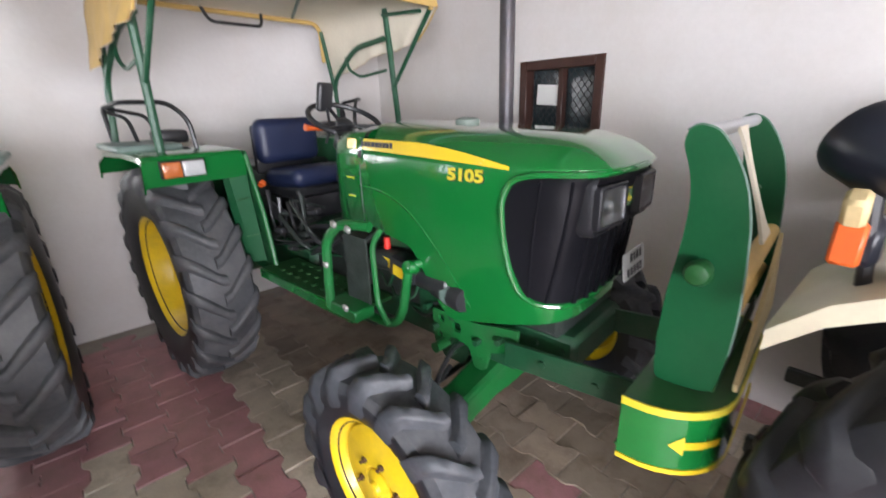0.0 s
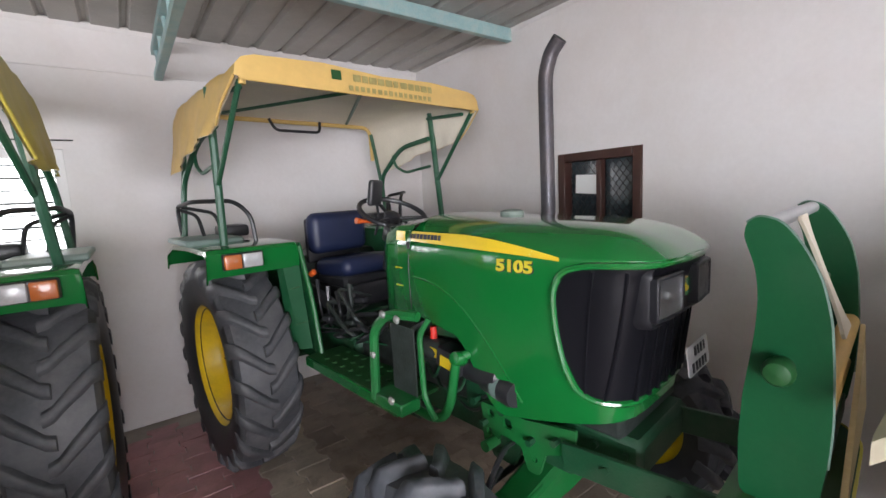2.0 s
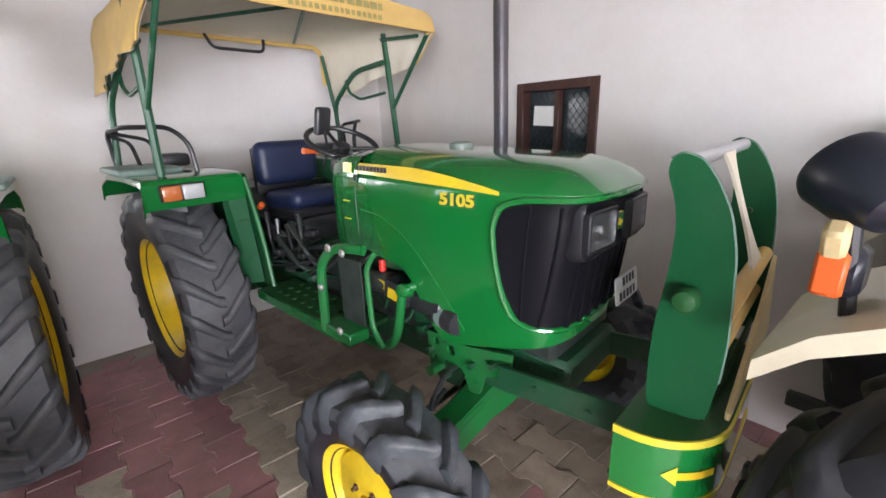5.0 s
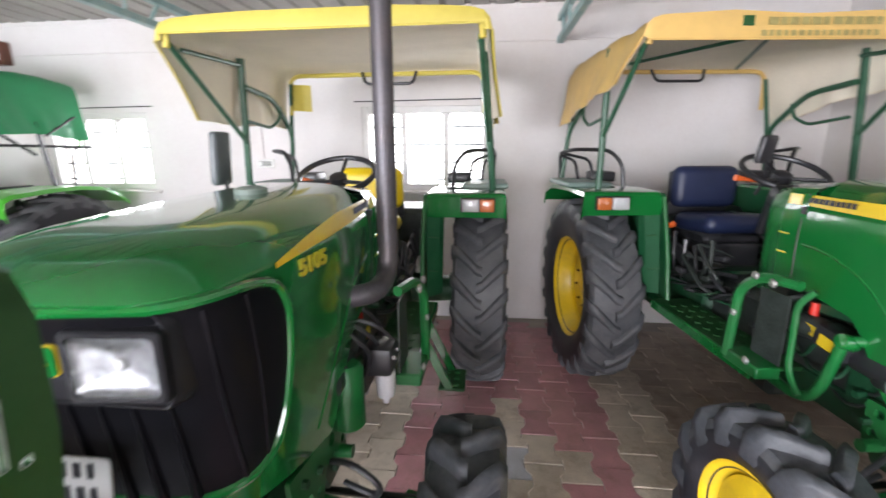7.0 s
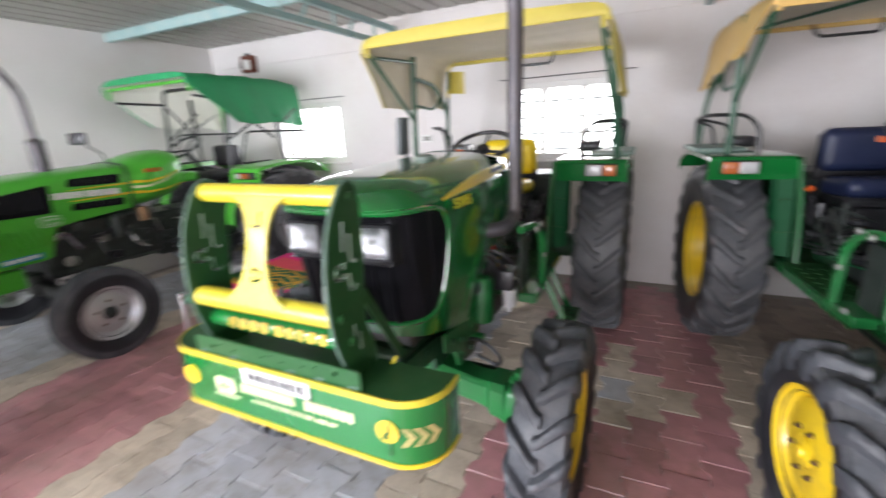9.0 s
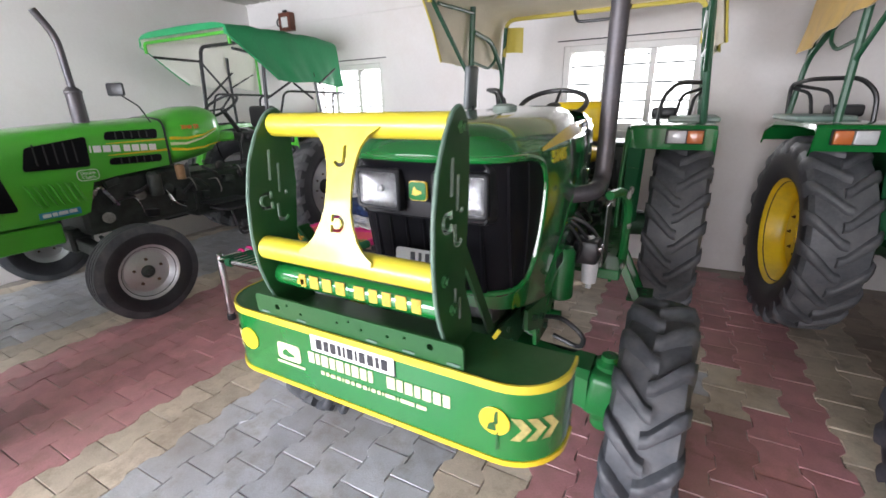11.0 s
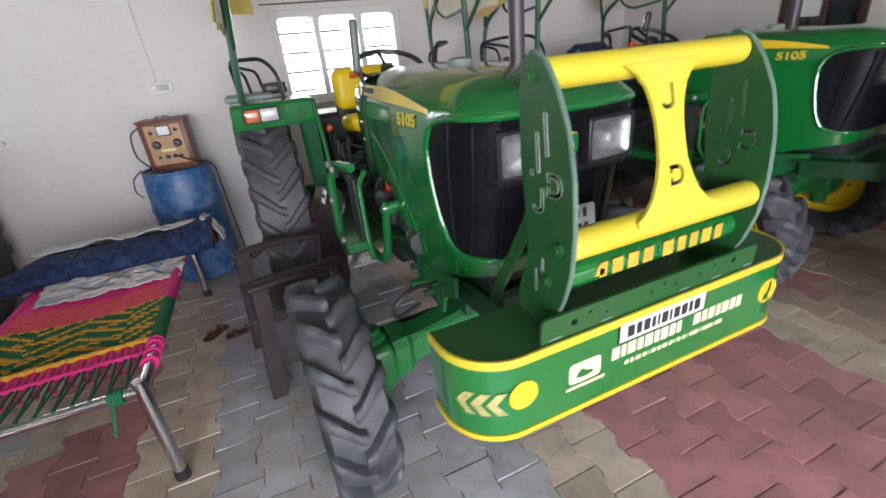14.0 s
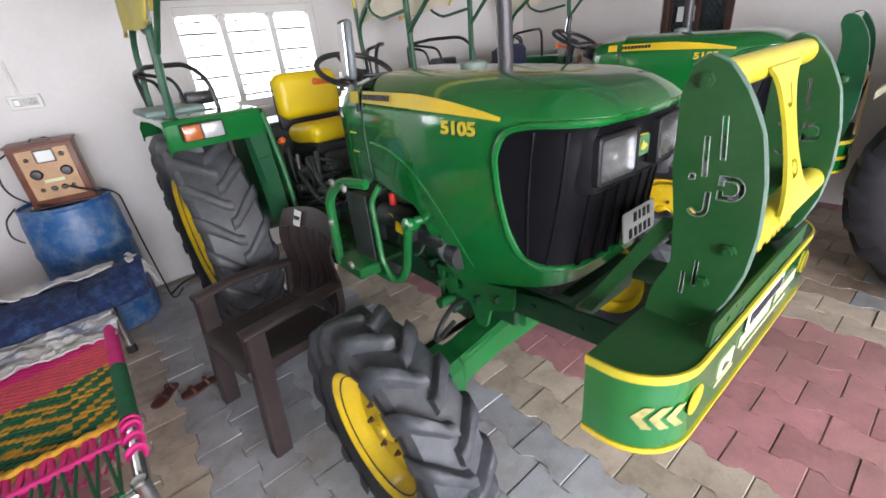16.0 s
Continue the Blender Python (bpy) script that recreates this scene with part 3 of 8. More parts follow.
def lug_mesh(R, W, lugs, lug_h, s, mat=None):
    """One tread bar, from the middle of the tread to the shoulder on side s."""
    bm = B()
    h = W / 2
    c = R - lug_h
    sweep = h * 1.15 / R
    lw = 2 * math.pi * R / lugs * 0.165
    prev = None
    for j in range(7):
        t = j / 6
        x = s * (-0.10 * h + t * h * 1.14)
        ang = -max(0, t - 0.12) ** 0.92 * sweep
        top = R - 0.018 * t * t * (R / 0.65) - (0.034 if j == 6 else 0)
        low = c - 0.02 - (0.07 if j == 6 else 0.02 if j == 5 else 0)
        w = lw * (0.9 + 0.35 * t)
        wa, wb = (w + 0.012) / R, w * 0.8 / R
        ring = [bm.verts.new((x, rr * math.cos(ang + da), rr * math.sin(ang + da))) for rr, da in ((low, -wa), (top - 0.009, -wb * 1.06), (top, -wb * 0.72), (top, wb * 0.72), (top - 0.009, wb * 1.06), (low, wa))]
        if prev:
            for q in range(5):
                bm.faces.new((prev[q], prev[q + 1], ring[q + 1], ring[q]))
        else:
            bm.faces.new(ring)
        prev = ring
    bm.faces.new(prev[::-1])
    me = bpy.data.meshes.new("tread_bar")
    bmesh.ops.recalc_face_normals(bm, faces=bm.faces[:])
    bm.to_mesh(me)
    bm.free()
    me.polygons.foreach_set("use_smooth", [True] * len(me.polygons))
    me.set_sharp_from_angle(angle=radians(62))
    me.materials.append(mat or M_rubber)
    return me


T_REAR = tyre_mesh(0.655, 0.335, 0.356, 20, 0.032, "rear_tyre", M_rubber_dusty)
T_FRONT = tyre_mesh(0.427, 0.225, 0.232, 16, 0.040, "front_tyre")
LUGS = {T_REAR: (20, [lug_mesh(0.655, 0.335, 20, 0.032, q, M_rubber_dusty) for q in (1, -1)]), T_FRONT: (16, [lug_mesh(0.427, 0.225, 16, 0.040, q) for q in (1, -1)])}
T_REAR_DARK = tyre_mesh(0.655, 0.335, 0.356, 20, 0.032, "rear_tyre", M_rubber_dark)
LUGS[T_REAR_DARK] = (20, [lug_mesh(0.655, 0.335, 20, 0.032, q, M_rubber_dark) for q in (1, -1)])
T_RIB = tyre_mesh(0.365, 0.165, 0.20, 0, 0.012, "ribbed_tyre")


def wheel(parent, x, y, z, tyre, rim, w, out, mat, dish=0.3, bolts=6, bolt_r=0.5, turn=0, hub_mat=None, name="wheel"):
    """out: +1 or -1, the side that faces away from the tractor."""
    wh = new(name)
    wh.parent = parent
    wh.empty_display_size = 0.1
    wh.matrix_local = pose(x, y, z, 0, 0, turn)
    ob = part("tyre", tyre, None, wh, "dusty black lugged tyre" if tyre is not T_RIB else "black ribbed tyre")
    if tyre in LUGS:
        count, pair = LUGS[tyre]
        for i in range(count):
            for q in (0, 1):
                part("tread_bar", pair[q], None, wh).rotation_euler = (2 * math.pi * (i + 0.5 * q) / count, 0, 0)
    m = plane_m((0, 0, 0), (0, out, 0), (0, 0, 1))
    h = w / 2
    d = h * dish
    bm = B()
    lathe(bm, [(rim + 0.012, -h * 0.70), (rim - 0.006, -h * 0.58), (rim - 0.02, -h * 0.30), (rim - 0.045, -h * 0.1), (rim - 0.045, h * 0.1), (rim - 0.02, h * 0.30), (rim - 0.006, h * 0.66), (rim + 0.010, h * 0.78), (rim + 0.016, h * 0.80)], m, 48, cap=False)
    part("rim", bm, mat, wh)
    bm = B()
    lathe(bm, [(rim - 0.044, d - 0.004), (rim * 0.86, d + 0.006), (rim * 0.76, d + 0.02), (rim * 0.62, d + 0.022), (rim * 0.56, d + 0.030), (rim * 0.28, d + 0.030), (rim * 0.26, d + 0.022), (rim * 0.2, d + 0.022)], m, 48, cap=False)
    part("disc", bm, mat, wh)
    bm = B()
    lathe(bm, [(rim * 0.24, d + 0.0), (rim * 0.24, d + 0.032), (rim * 0.18, d + 0.04), (rim * 0.12, d + 0.044), (rim * 0.10, d + 0.056), (0.0, d + 0.058)], m, 24)
    part("hub", bm, hub_mat or mat, wh)
    for k in range(bolts):
        a = 2 * math.pi * (k + 0.25) / bolts
        q = m @ Vector((rim * bolt_r * math.cos(a), rim * bolt_r * math.sin(a), d + 0.028))
        bm = lathe(B(), [(0.012, 0), (0.012, 0.010), (0.007, 0.012), (0.007, 0.022)], Matrix.Translation(q) @ m.to_3x3().to_4x4(), 6)
        part("bolt", bm, M_bolt, wh)
    return wh


# ---------- the dark green tractors ----------


def hood_half(z):
    """Half width of the bonnet and reach of its nose at a height."""
    w = 0.300 + 0.037 * math.sin(max(0.0, min(1.0, (z - 0.80) / 0.5)) * math.pi / 2) - 0.62 * max(0.0, z - 1.28) ** 2
    d = 0.305 + 0.075 * max(0.0, min(1.0, (z - 0.85) / 0.55)) ** 1.4 + 0.022 * max(0.0, min(1.0, (z - 1.37) / 0.03))
    return w, d


YN, YR = -2.03, -1.405


NOSE = 4.2


def taper(y):
    """The bonnet draws in towards the nose and a little towards the cowl."""
    return 1 - 0.095 * max(0.0, min(1.0, (-1.84 - y) / 0.38)) ** 1.3 - 0.07 * max(0.0, (y + 1.84) / 0.44) ** 2


def hood_plan(u, z, grow=0.0):
    """u from -1 (rear, right) by 0 (nose) to 1 (rear, left)."""
    w, d = hood_half(z)
    w, d = w + grow, d + grow
    s = 1 if u >= 0 else -1
    a = abs(u)
    if a > 0.5:
        y = YN + (YR - YN) * (a - 0.5) / 0.5
        return s * w * taper(y), y
    sn, cs = math.sin(a * math.pi), max(0.0, math.cos(a * math.pi))
    r = (sn ** NOSE + cs ** NOSE) ** (-1 / NOSE)
    y = YN - d * r * cs
    return s * w * r * sn * taper(y), y


def wrap(u):
    """How far round the nose an edge reaches."""
    c = max(0.0, math.cos(abs(u) * math.pi)) ** (2 / 2.7)
    return math.copysign(math.atan2((1 - c ** NOSE) ** (1 / NOSE), c) / math.pi, u)


def flank(y, z, s, grow=0.0):
    """Point of the bonnet's side s at a length and a height."""
    w, d = hood_half(z)
    w, d = w + grow, d + grow
    c = max(0.0, min(1.0, (YN - y) / d))
    return Vector((s * w * (1 - c ** NOSE) ** (1 / NOSE) * taper(y), y, z))


def nose(x, z, grow=0.0):
    """Point of the bonnet's front at a side offset and a height."""
    w, d = hood_half(z)
    q = min(0.98, abs(x) / (w * taper(YN - d)))
    return Vector((x, YN - (d + grow) * (1 - q ** NOSE) ** (1 / NOSE), z))


def hood_low(y):
    if y > -1.68:
        return 1.11 - 0.04 * (y - YR) / (-1.68 - YR)
    if y > -1.90:
        t = (-1.68 - y) / 0.22
        return 1.07 - 0.27 * (math.sin((t - 0.5) * math.pi) / 2 + 0.5)
    return 0.80 + 0.11 * min(1.0, (-1.90 - y) / 0.5)


def hood_bm():
    """Inner skin, lower edge, flanks and nose, then the domed top."""
    us = [-1 + 2 * i / 120 for i in range(121)]
    zs = 1.405

    def ring(k, grow):
        row = []
        for u in us:
            lo = hood_low(hood_plan(u, 1.2)[1])
            z = lo + (zs - lo) * k
            row.append((*hood_plan(u, z, grow), z))
        return row

    levels = [0, 0.12, 0.25, 0.38, 0.5, 0.62, 0.74, 0.84, 0.92, 0.955, 0.985, 1.0]
    rows = [ring(k, -0.007) for k in levels[-3::-1]] + [ring(k, 0.0) for k in levels]
    for f in (0.992, 0.975, 0.945, 0.90, 0.82, 0.72, 0.58, 0.42, 0.22, 0.0):
        row = []
        for u in us:
            x, y = hood_plan(u, zs)
            yy = YN + (y - YN) * f if y < YN else y
            rise = 0.085 + 0.035 * (yy + 2.45) / 1.05
            row.append((x * f, yy, zs + rise * (1 - f ** 4.6)))
        rows.append(row)
    bm = grid(B(), rows)
    bmesh.ops.remove_doubles(bm, verts=bm.verts[:], dist=1e-5)
    return bm


def grille_edge(n=60):
    """Outline of the grille opening in (u, z), wrapping round the nose."""
    half = [(0.20, 1.392), (0.36, 1.388), (0.425, 1.365), (0.445, 1.30), (0.435, 1.18), (0.405, 1.05), (0.365, 0.985), (0.30, 0.962), (0.15, 0.957)]
    pts = [(0, 1.392)] + half + [(0, 0.957)] + [(-u, z) for u, z in half[::-1]]
    return fillet([(wrap(u), z, 0) for u, z in pts], 0.06, 4, closed=True)


def grille_bm():
    bm = B()
    rows = []
    for j in range(15):
        t = j / 14
        z = 0.958 + (1.388 - 0.958) * t
        half = 0.30 + 0.135 * min(1, t / 0.5) ** 0.55 if t < 0.5 else (0.435 + 0.01 * min(1, (t - 0.5) / 0.3) if t < 0.85 else 0.445 - 0.085 * ((t - 0.85) / 0.15) ** 2)
        row = []
        for i in range(61):
            u = wrap(half) * (2 * i / 60 - 1)
            x, y = hood_plan(u, z, 0.003)
            row.append((x, y, z))
        rows.append(row)
    return grid(bm, rows)


def on_hood(u, z, grow):
    x, y = hood_plan(u, z, grow)
    return Vector((x, y, z))


def canopy(parent, yf, yr, zt, mat, flap_f, flap_r, valance, seed, hw=0.74, slant=0.22, band=0.05, lining=None, binding=None):
    """Vinyl canopy: roof, side flaps with a sloping hem, and a front valance."""
    rnd = random.Random(seed)
    ph = [rnd.uniform(0, 6.28) for _ in range(6)]
    ny, prof = 26, []
    for s, e in ((0, 0), (0.45, 0.0), (0.72, -0.003), (0.88, -0.012), (0.95, -0.030), (0.985, -0.060), (1.0, -0.11)):
        prof.append((s, e))

    def section(t, grow, out):
        y = yf + (yr - yf) * t
        low = flap_f + (flap_r - flap_f) * t + 0.012 * math.sin(t * 9 + ph[0])
        row = []
        zc = zt + 0.012 * math.sin(math.pi * t) - 0.03 * max(0, t - 0.9) / 0.1
        right = []
        for s, e in prof:
            wob = 0.005 * math.sin(t * 22 + s * 9 + ph[1]) + 0.003 * math.sin(t * 41 + s * 5 + ph[2]) - 0.012 * math.sin(math.pi * min(1.0, s * 1.1)) * math.sin(math.pi * t) * (0.6 + 0.4 * math.sin(t * 7 + ph[4]))
            right.append((s * hw - grow * s, y, zc + e - grow + wob))
        for j in range(1, 5):
            z = right[6][2] + (low - right[6][2]) * j / 4
            sway = (0.012 * math.sin(t * 17 + ph[3] + j) + 0.007 * math.sin(t * 37 + ph[5])) * j / 4
            right.append((hw + 0.01 * j + sway - grow, y + slant * (1 - t) * j / 4, z))
        left = [(-x, y2, z + 0.003 * math.sin(y2 * 13)) for x, y2, z in right[::-1][:-1]]
        return left + right

    bm = grid(B(), [section(i / ny, 0.0, True) for i in range(ny + 1)])
    part("cover", bm, mat, parent)
    bm = grid(B(), [section(i / ny, 0.008, False) for i in range(ny + 1)])
    part("lining", bm, lining or M_liner, parent, "cream inner lining")
    # front valance, following the front edge and turning down the corners
    front = section(0, -0.004, True)
    keep = front[4:-4]
    rows = [[], [], []]
    for x, y, z in keep:
        side = math.copysign(1, x)
        xi = side * min(abs(x), hw - band)
        zi = min(z, zt - valance)
        rows[0].append((x, y - 0.001, z + 0.002))
        rows[1].append(((x + xi) / 2, y - 0.012, (z + zi) / 2))
        rows[2].append((xi, y - 0.010, zi))
    part("valance", grid(B(), rows), mat, parent)
    part("hem", tube(B(), [Vector(p) + Vector((0, 0.001, 0)) for p in rows[2]], 0.0055, 6), binding or mat, parent, "stitched canopy hem")
    for side in (front[:5], front[-5:]):
        part("flap_hem", tube(B(), side, 0.012 if binding else 0.006, 6), binding or mat, parent)


def mudguard(parent, s):
    """Flat fender over a rear wheel, with its lamp; s: side."""
    f = new("fender")
    f.parent = parent
    bm = B()
    yf, yr = -0.46, 0.50
    top = [(s * 0.40, yf, 1.385), (s * 0.875, yf, 1.385)]
    rows = []
    for y, z in ((yf + 0.012, 1.245), (yf - 0.008, 1.37), (yf + 0.005, 1.388), (yf + 0.03, 1.395), (-0.1, 1.40), (0.3, 1.385), (yr, 1.33), (yr + 0.04, 1.24)):
        xo = 0.875
        rows.append([(s * 0.395, y, z - 0.02), (s * 0.405, y, z - 0.004), (s * 0.43, y, z), (s * (xo - 0.02), y, z), (s * xo, y, z - 0.006), (s * (xo + 0.006), y, z - 0.03)])
    grid(bm, rows)
    thicken(bm, 0.01)
    part("fender_top", bm, M_green, f)
    bm = box(B(), (s * 0.75, 0.06, 1.412), (0.30, 0.50, 0.035), bevel=0.01)
    part("fender_pad", bm, M_grey_pad, f, "dull grey-green metal fender top")
    # inner apron with pressed slots
    bm = B()
    rows = []
    for k, (y, z) in enumerate(((-0.46, 1.25), (-0.49, 1.10), (-0.53, 0.95), (-0.57, 0.78))):
        rows.append([(s * (0.40 + 0.005 * k), y, z), (s * (0.485 - 0.006 * k), y + 0.03, z), (s * 0.50, y + 0.08, z)])
    grid(bm, rows)
    thicken(bm, 0.006)
    part("apron", bm, M_apron, f)
    bm = B()
    rows = [[(s * 0.385, y, z) for y, z in ((-0.47, 1.38), (-0.62, 0.70))], [(s * 0.385, y, z) for y, z in ((0.35, 1.38), (0.35, 0.70))]]
    grid(bm, rows)
    thicken(bm, 0.006)
    part("inner_wall", bm, M_apron, f)
    for k in range(3):
        z = 1.20 - 0.17 * k
        y = -0.50 - 0.04 * k
        bm = tube(B(), fillet([(s * 0.39, y + 0.02, z), (s * 0.39, y + 0.14, z + 0.012), (s * 0.39, y + 0.14, z - 0.10), (s * 0.39, y + 0.02, z - 0.11)], 0.01, 2, closed=True), 0.003, 5, closed=True)
        part("pressed_rib", bm, M_green_dark, f)
    for z in (1.13, 0.93):
        bm = tube(B(), [(s * 0.42, -0.485 - (1.13 - z) * 0.22 - 0.004, z), (s * 0.475, -0.462 - (1.13 - z) * 0.22 - 0.004, z - 0.01)], 0.003, 6)
        part("slot", bm, M_green_dark, f)
    bm = tube(B(), fillet([(s * 0.395, -0.47, 1.36), (s * 0.385, -0.56, 1.05), (s * 0.40, -0.66, 0.70)], 0.1), 0.014, 8)
    part("edge_tube", bm, M_green_satin, f)
    lamp = new("indicator_lamp")
    lamp.parent = f
    part("lamp_base", box(B(), (s * 0.71, yf - 0.024, 1.325), (0.205, 0.02, 0.085), bevel=0.006), M_black, lamp)
    part("amber_lens", box(B(), (s * 0.765, yf - 0.042, 1.325), (0.085, 0.03, 0.075), bevel=0.008, seg=2), M_amber, lamp, "amber indicator lens")
    part("clear_lens", box(B(), (s * 0.668, yf - 0.042, 1.325), (0.10, 0.03, 0.075), bevel=0.008, seg=2), M_clear, lamp, "clear side lamp lens")
    # black hand rail
    bm = tube(B(), fillet([(s * 0.80, 0.36, 1.38), (s * 0.82, 0.34, 1.62), (s * 0.80, 0.05, 1.645), (s * 0.62, -0.14, 1.64), (s * 0.55, -0.20, 1.55), (s * 0.54, -0.21, 1.39)], 0.06), 0.013)
    part("hand_rail", bm, M_blackpipe, f, "bent black tubular hand rail")
    bm = tube(B(), fillet([(s * 0.81, 0.35, 1.60), (s * 0.74, 0.2, 1.56), (s * 0.72, 0.16, 1.40)], 0.05), 0.011)
    tube(bm, fillet([(s * 0.80, 0.30, 1.615), (s * 0.66, 0.12, 1.57), (s * 0.63, 0.08, 1.40)], 0.05), 0.011)
    part("rail_stay", bm, M_blackpipe, f)
    bm = box(B(), (s * 0.56, 0.16, 1.45), (0.16, 0.20, 0.075), bevel=0.02, seg=2)
    part("arm_pad", bm, M_black, f)
    return f


def roll_frame(parent, yf, yr, zt, mat_wrap, braces=True, foot=(0.80, 0.0, -0.30), head=0.735):
    """Canopy posts, struts and bows."""
    zt -= 0.035
    for s in (1, -1):
        bm = tube(B(), [(s * foot[0] + foot[1], foot[2], 1.40), (s * head, -0.37, zt - 0.02)], 0.021)
        part("post", bm, M_post, parent, "green tubular canopy post")
        bm = tube(B(), fillet([(s * 0.80, 0.34, 1.38), (s * 0.765, 0.33, 1.78), (s * 0.735, -0.02, 2.0), (s * 0.735, -0.36, 2.03)], 0.10), 0.018)
        part("rear_post", bm, M_post, parent)
        bm = tube(B(), [(s * 0.77, 0.33, 1.70), (s * 0.715, yr - 0.05, zt - 0.08)], 0.015)
        part("rear_stay", bm, M_post, parent)
        bm = tube(B(), [(s * (head + 0.03) + foot[1] * 0.6, -0.34, 1.70), (s * (head - 0.01), yf + 0.03, zt - 0.08)], 0.014)
        part("strut", bm, M_post, parent)
        bm = tube(B(), fillet([(s * 0.755, -0.34, 1.83), (s * 0.745, -0.05, 1.80), (s * 0.742, 0.08, 1.86), (s * 0.738, 0.10, 1.95)], 0.05), 0.011)
        part("grab_loop", bm, M_post, parent)
        bm = tube(B(), [(s * 0.735, -0.36, zt - 0.06), (s * 0.72, yf + 0.1, zt - 0.09)], 0.012)
        part("side_bar", bm, M_post, parent)
        if braces:
            part("roof_brace", tube(B(), [(s * 0.5, yr - 0.02, zt), (s * -0.08, yf + 0.03, zt)], 0.011), M_post, parent)
    for y, leg, z in ((yf + 0.02, 0.09, zt - 0.006), (yr - 0.02, 0.28, zt - 0.02)):
        bm = tube(B(), fillet([(-0.735, y, z - leg), (-0.725, y, z), (0.725, y, z), (0.735, y, z - leg)], 0.09, 6), 0.016)
        part("bow", bm, mat_wrap, parent, "vinyl-wrapped canopy bow")
    bm = tube(B(), fillet([(-0.16, yr - 0.05, zt - 0.01), (-0.13, yr - 0.08, zt - 0.095), (0.22, yr - 0.08, zt - 0.095), (0.24, yr - 0.05, zt - 0.01)], 0.04), 0.011)
    part("rear_handle", bm, M_blackpipe, parent)


def holed_plate(bm, outer, holes, thick, m):
    """A flat plate with through holes, extruded along the local z of m."""
    edges = []
    for loop in [outer, *holes]:
        vs = [bm.verts.new((x, y, 0)) for x, y in loop]
        edges += [bm.edges.new((vs[i], vs[(i + 1) % len(vs)])) for i in range(len(vs))]
    r = bmesh.ops.triangle_fill(bm, edges=edges, use_beauty=True, use_dissolve=False)
    faces = [g for g in r["geom"] if isinstance(g, bmesh.types.BMFace)]
    ext = bmesh.ops.extrude_face_region(bm, geom=faces)
    bmesh.ops.translate(bm, verts=[v for v in ext["geom"] if isinstance(v, bmesh.types.BMVert)], vec=(0, 0, thick))
    bmesh.ops.transform(bm, matrix=m, verts=bm.verts[:])
    return bm


def slot(cx, cy, w, h, lean=0.0):
    return [(cx - w / 2 - lean, cy - h / 2), (cx + w / 2 - lean, cy - h / 2), (cx + w / 2 + lean, cy + h / 2), (cx - w / 2 + lean, cy + h / 2)]


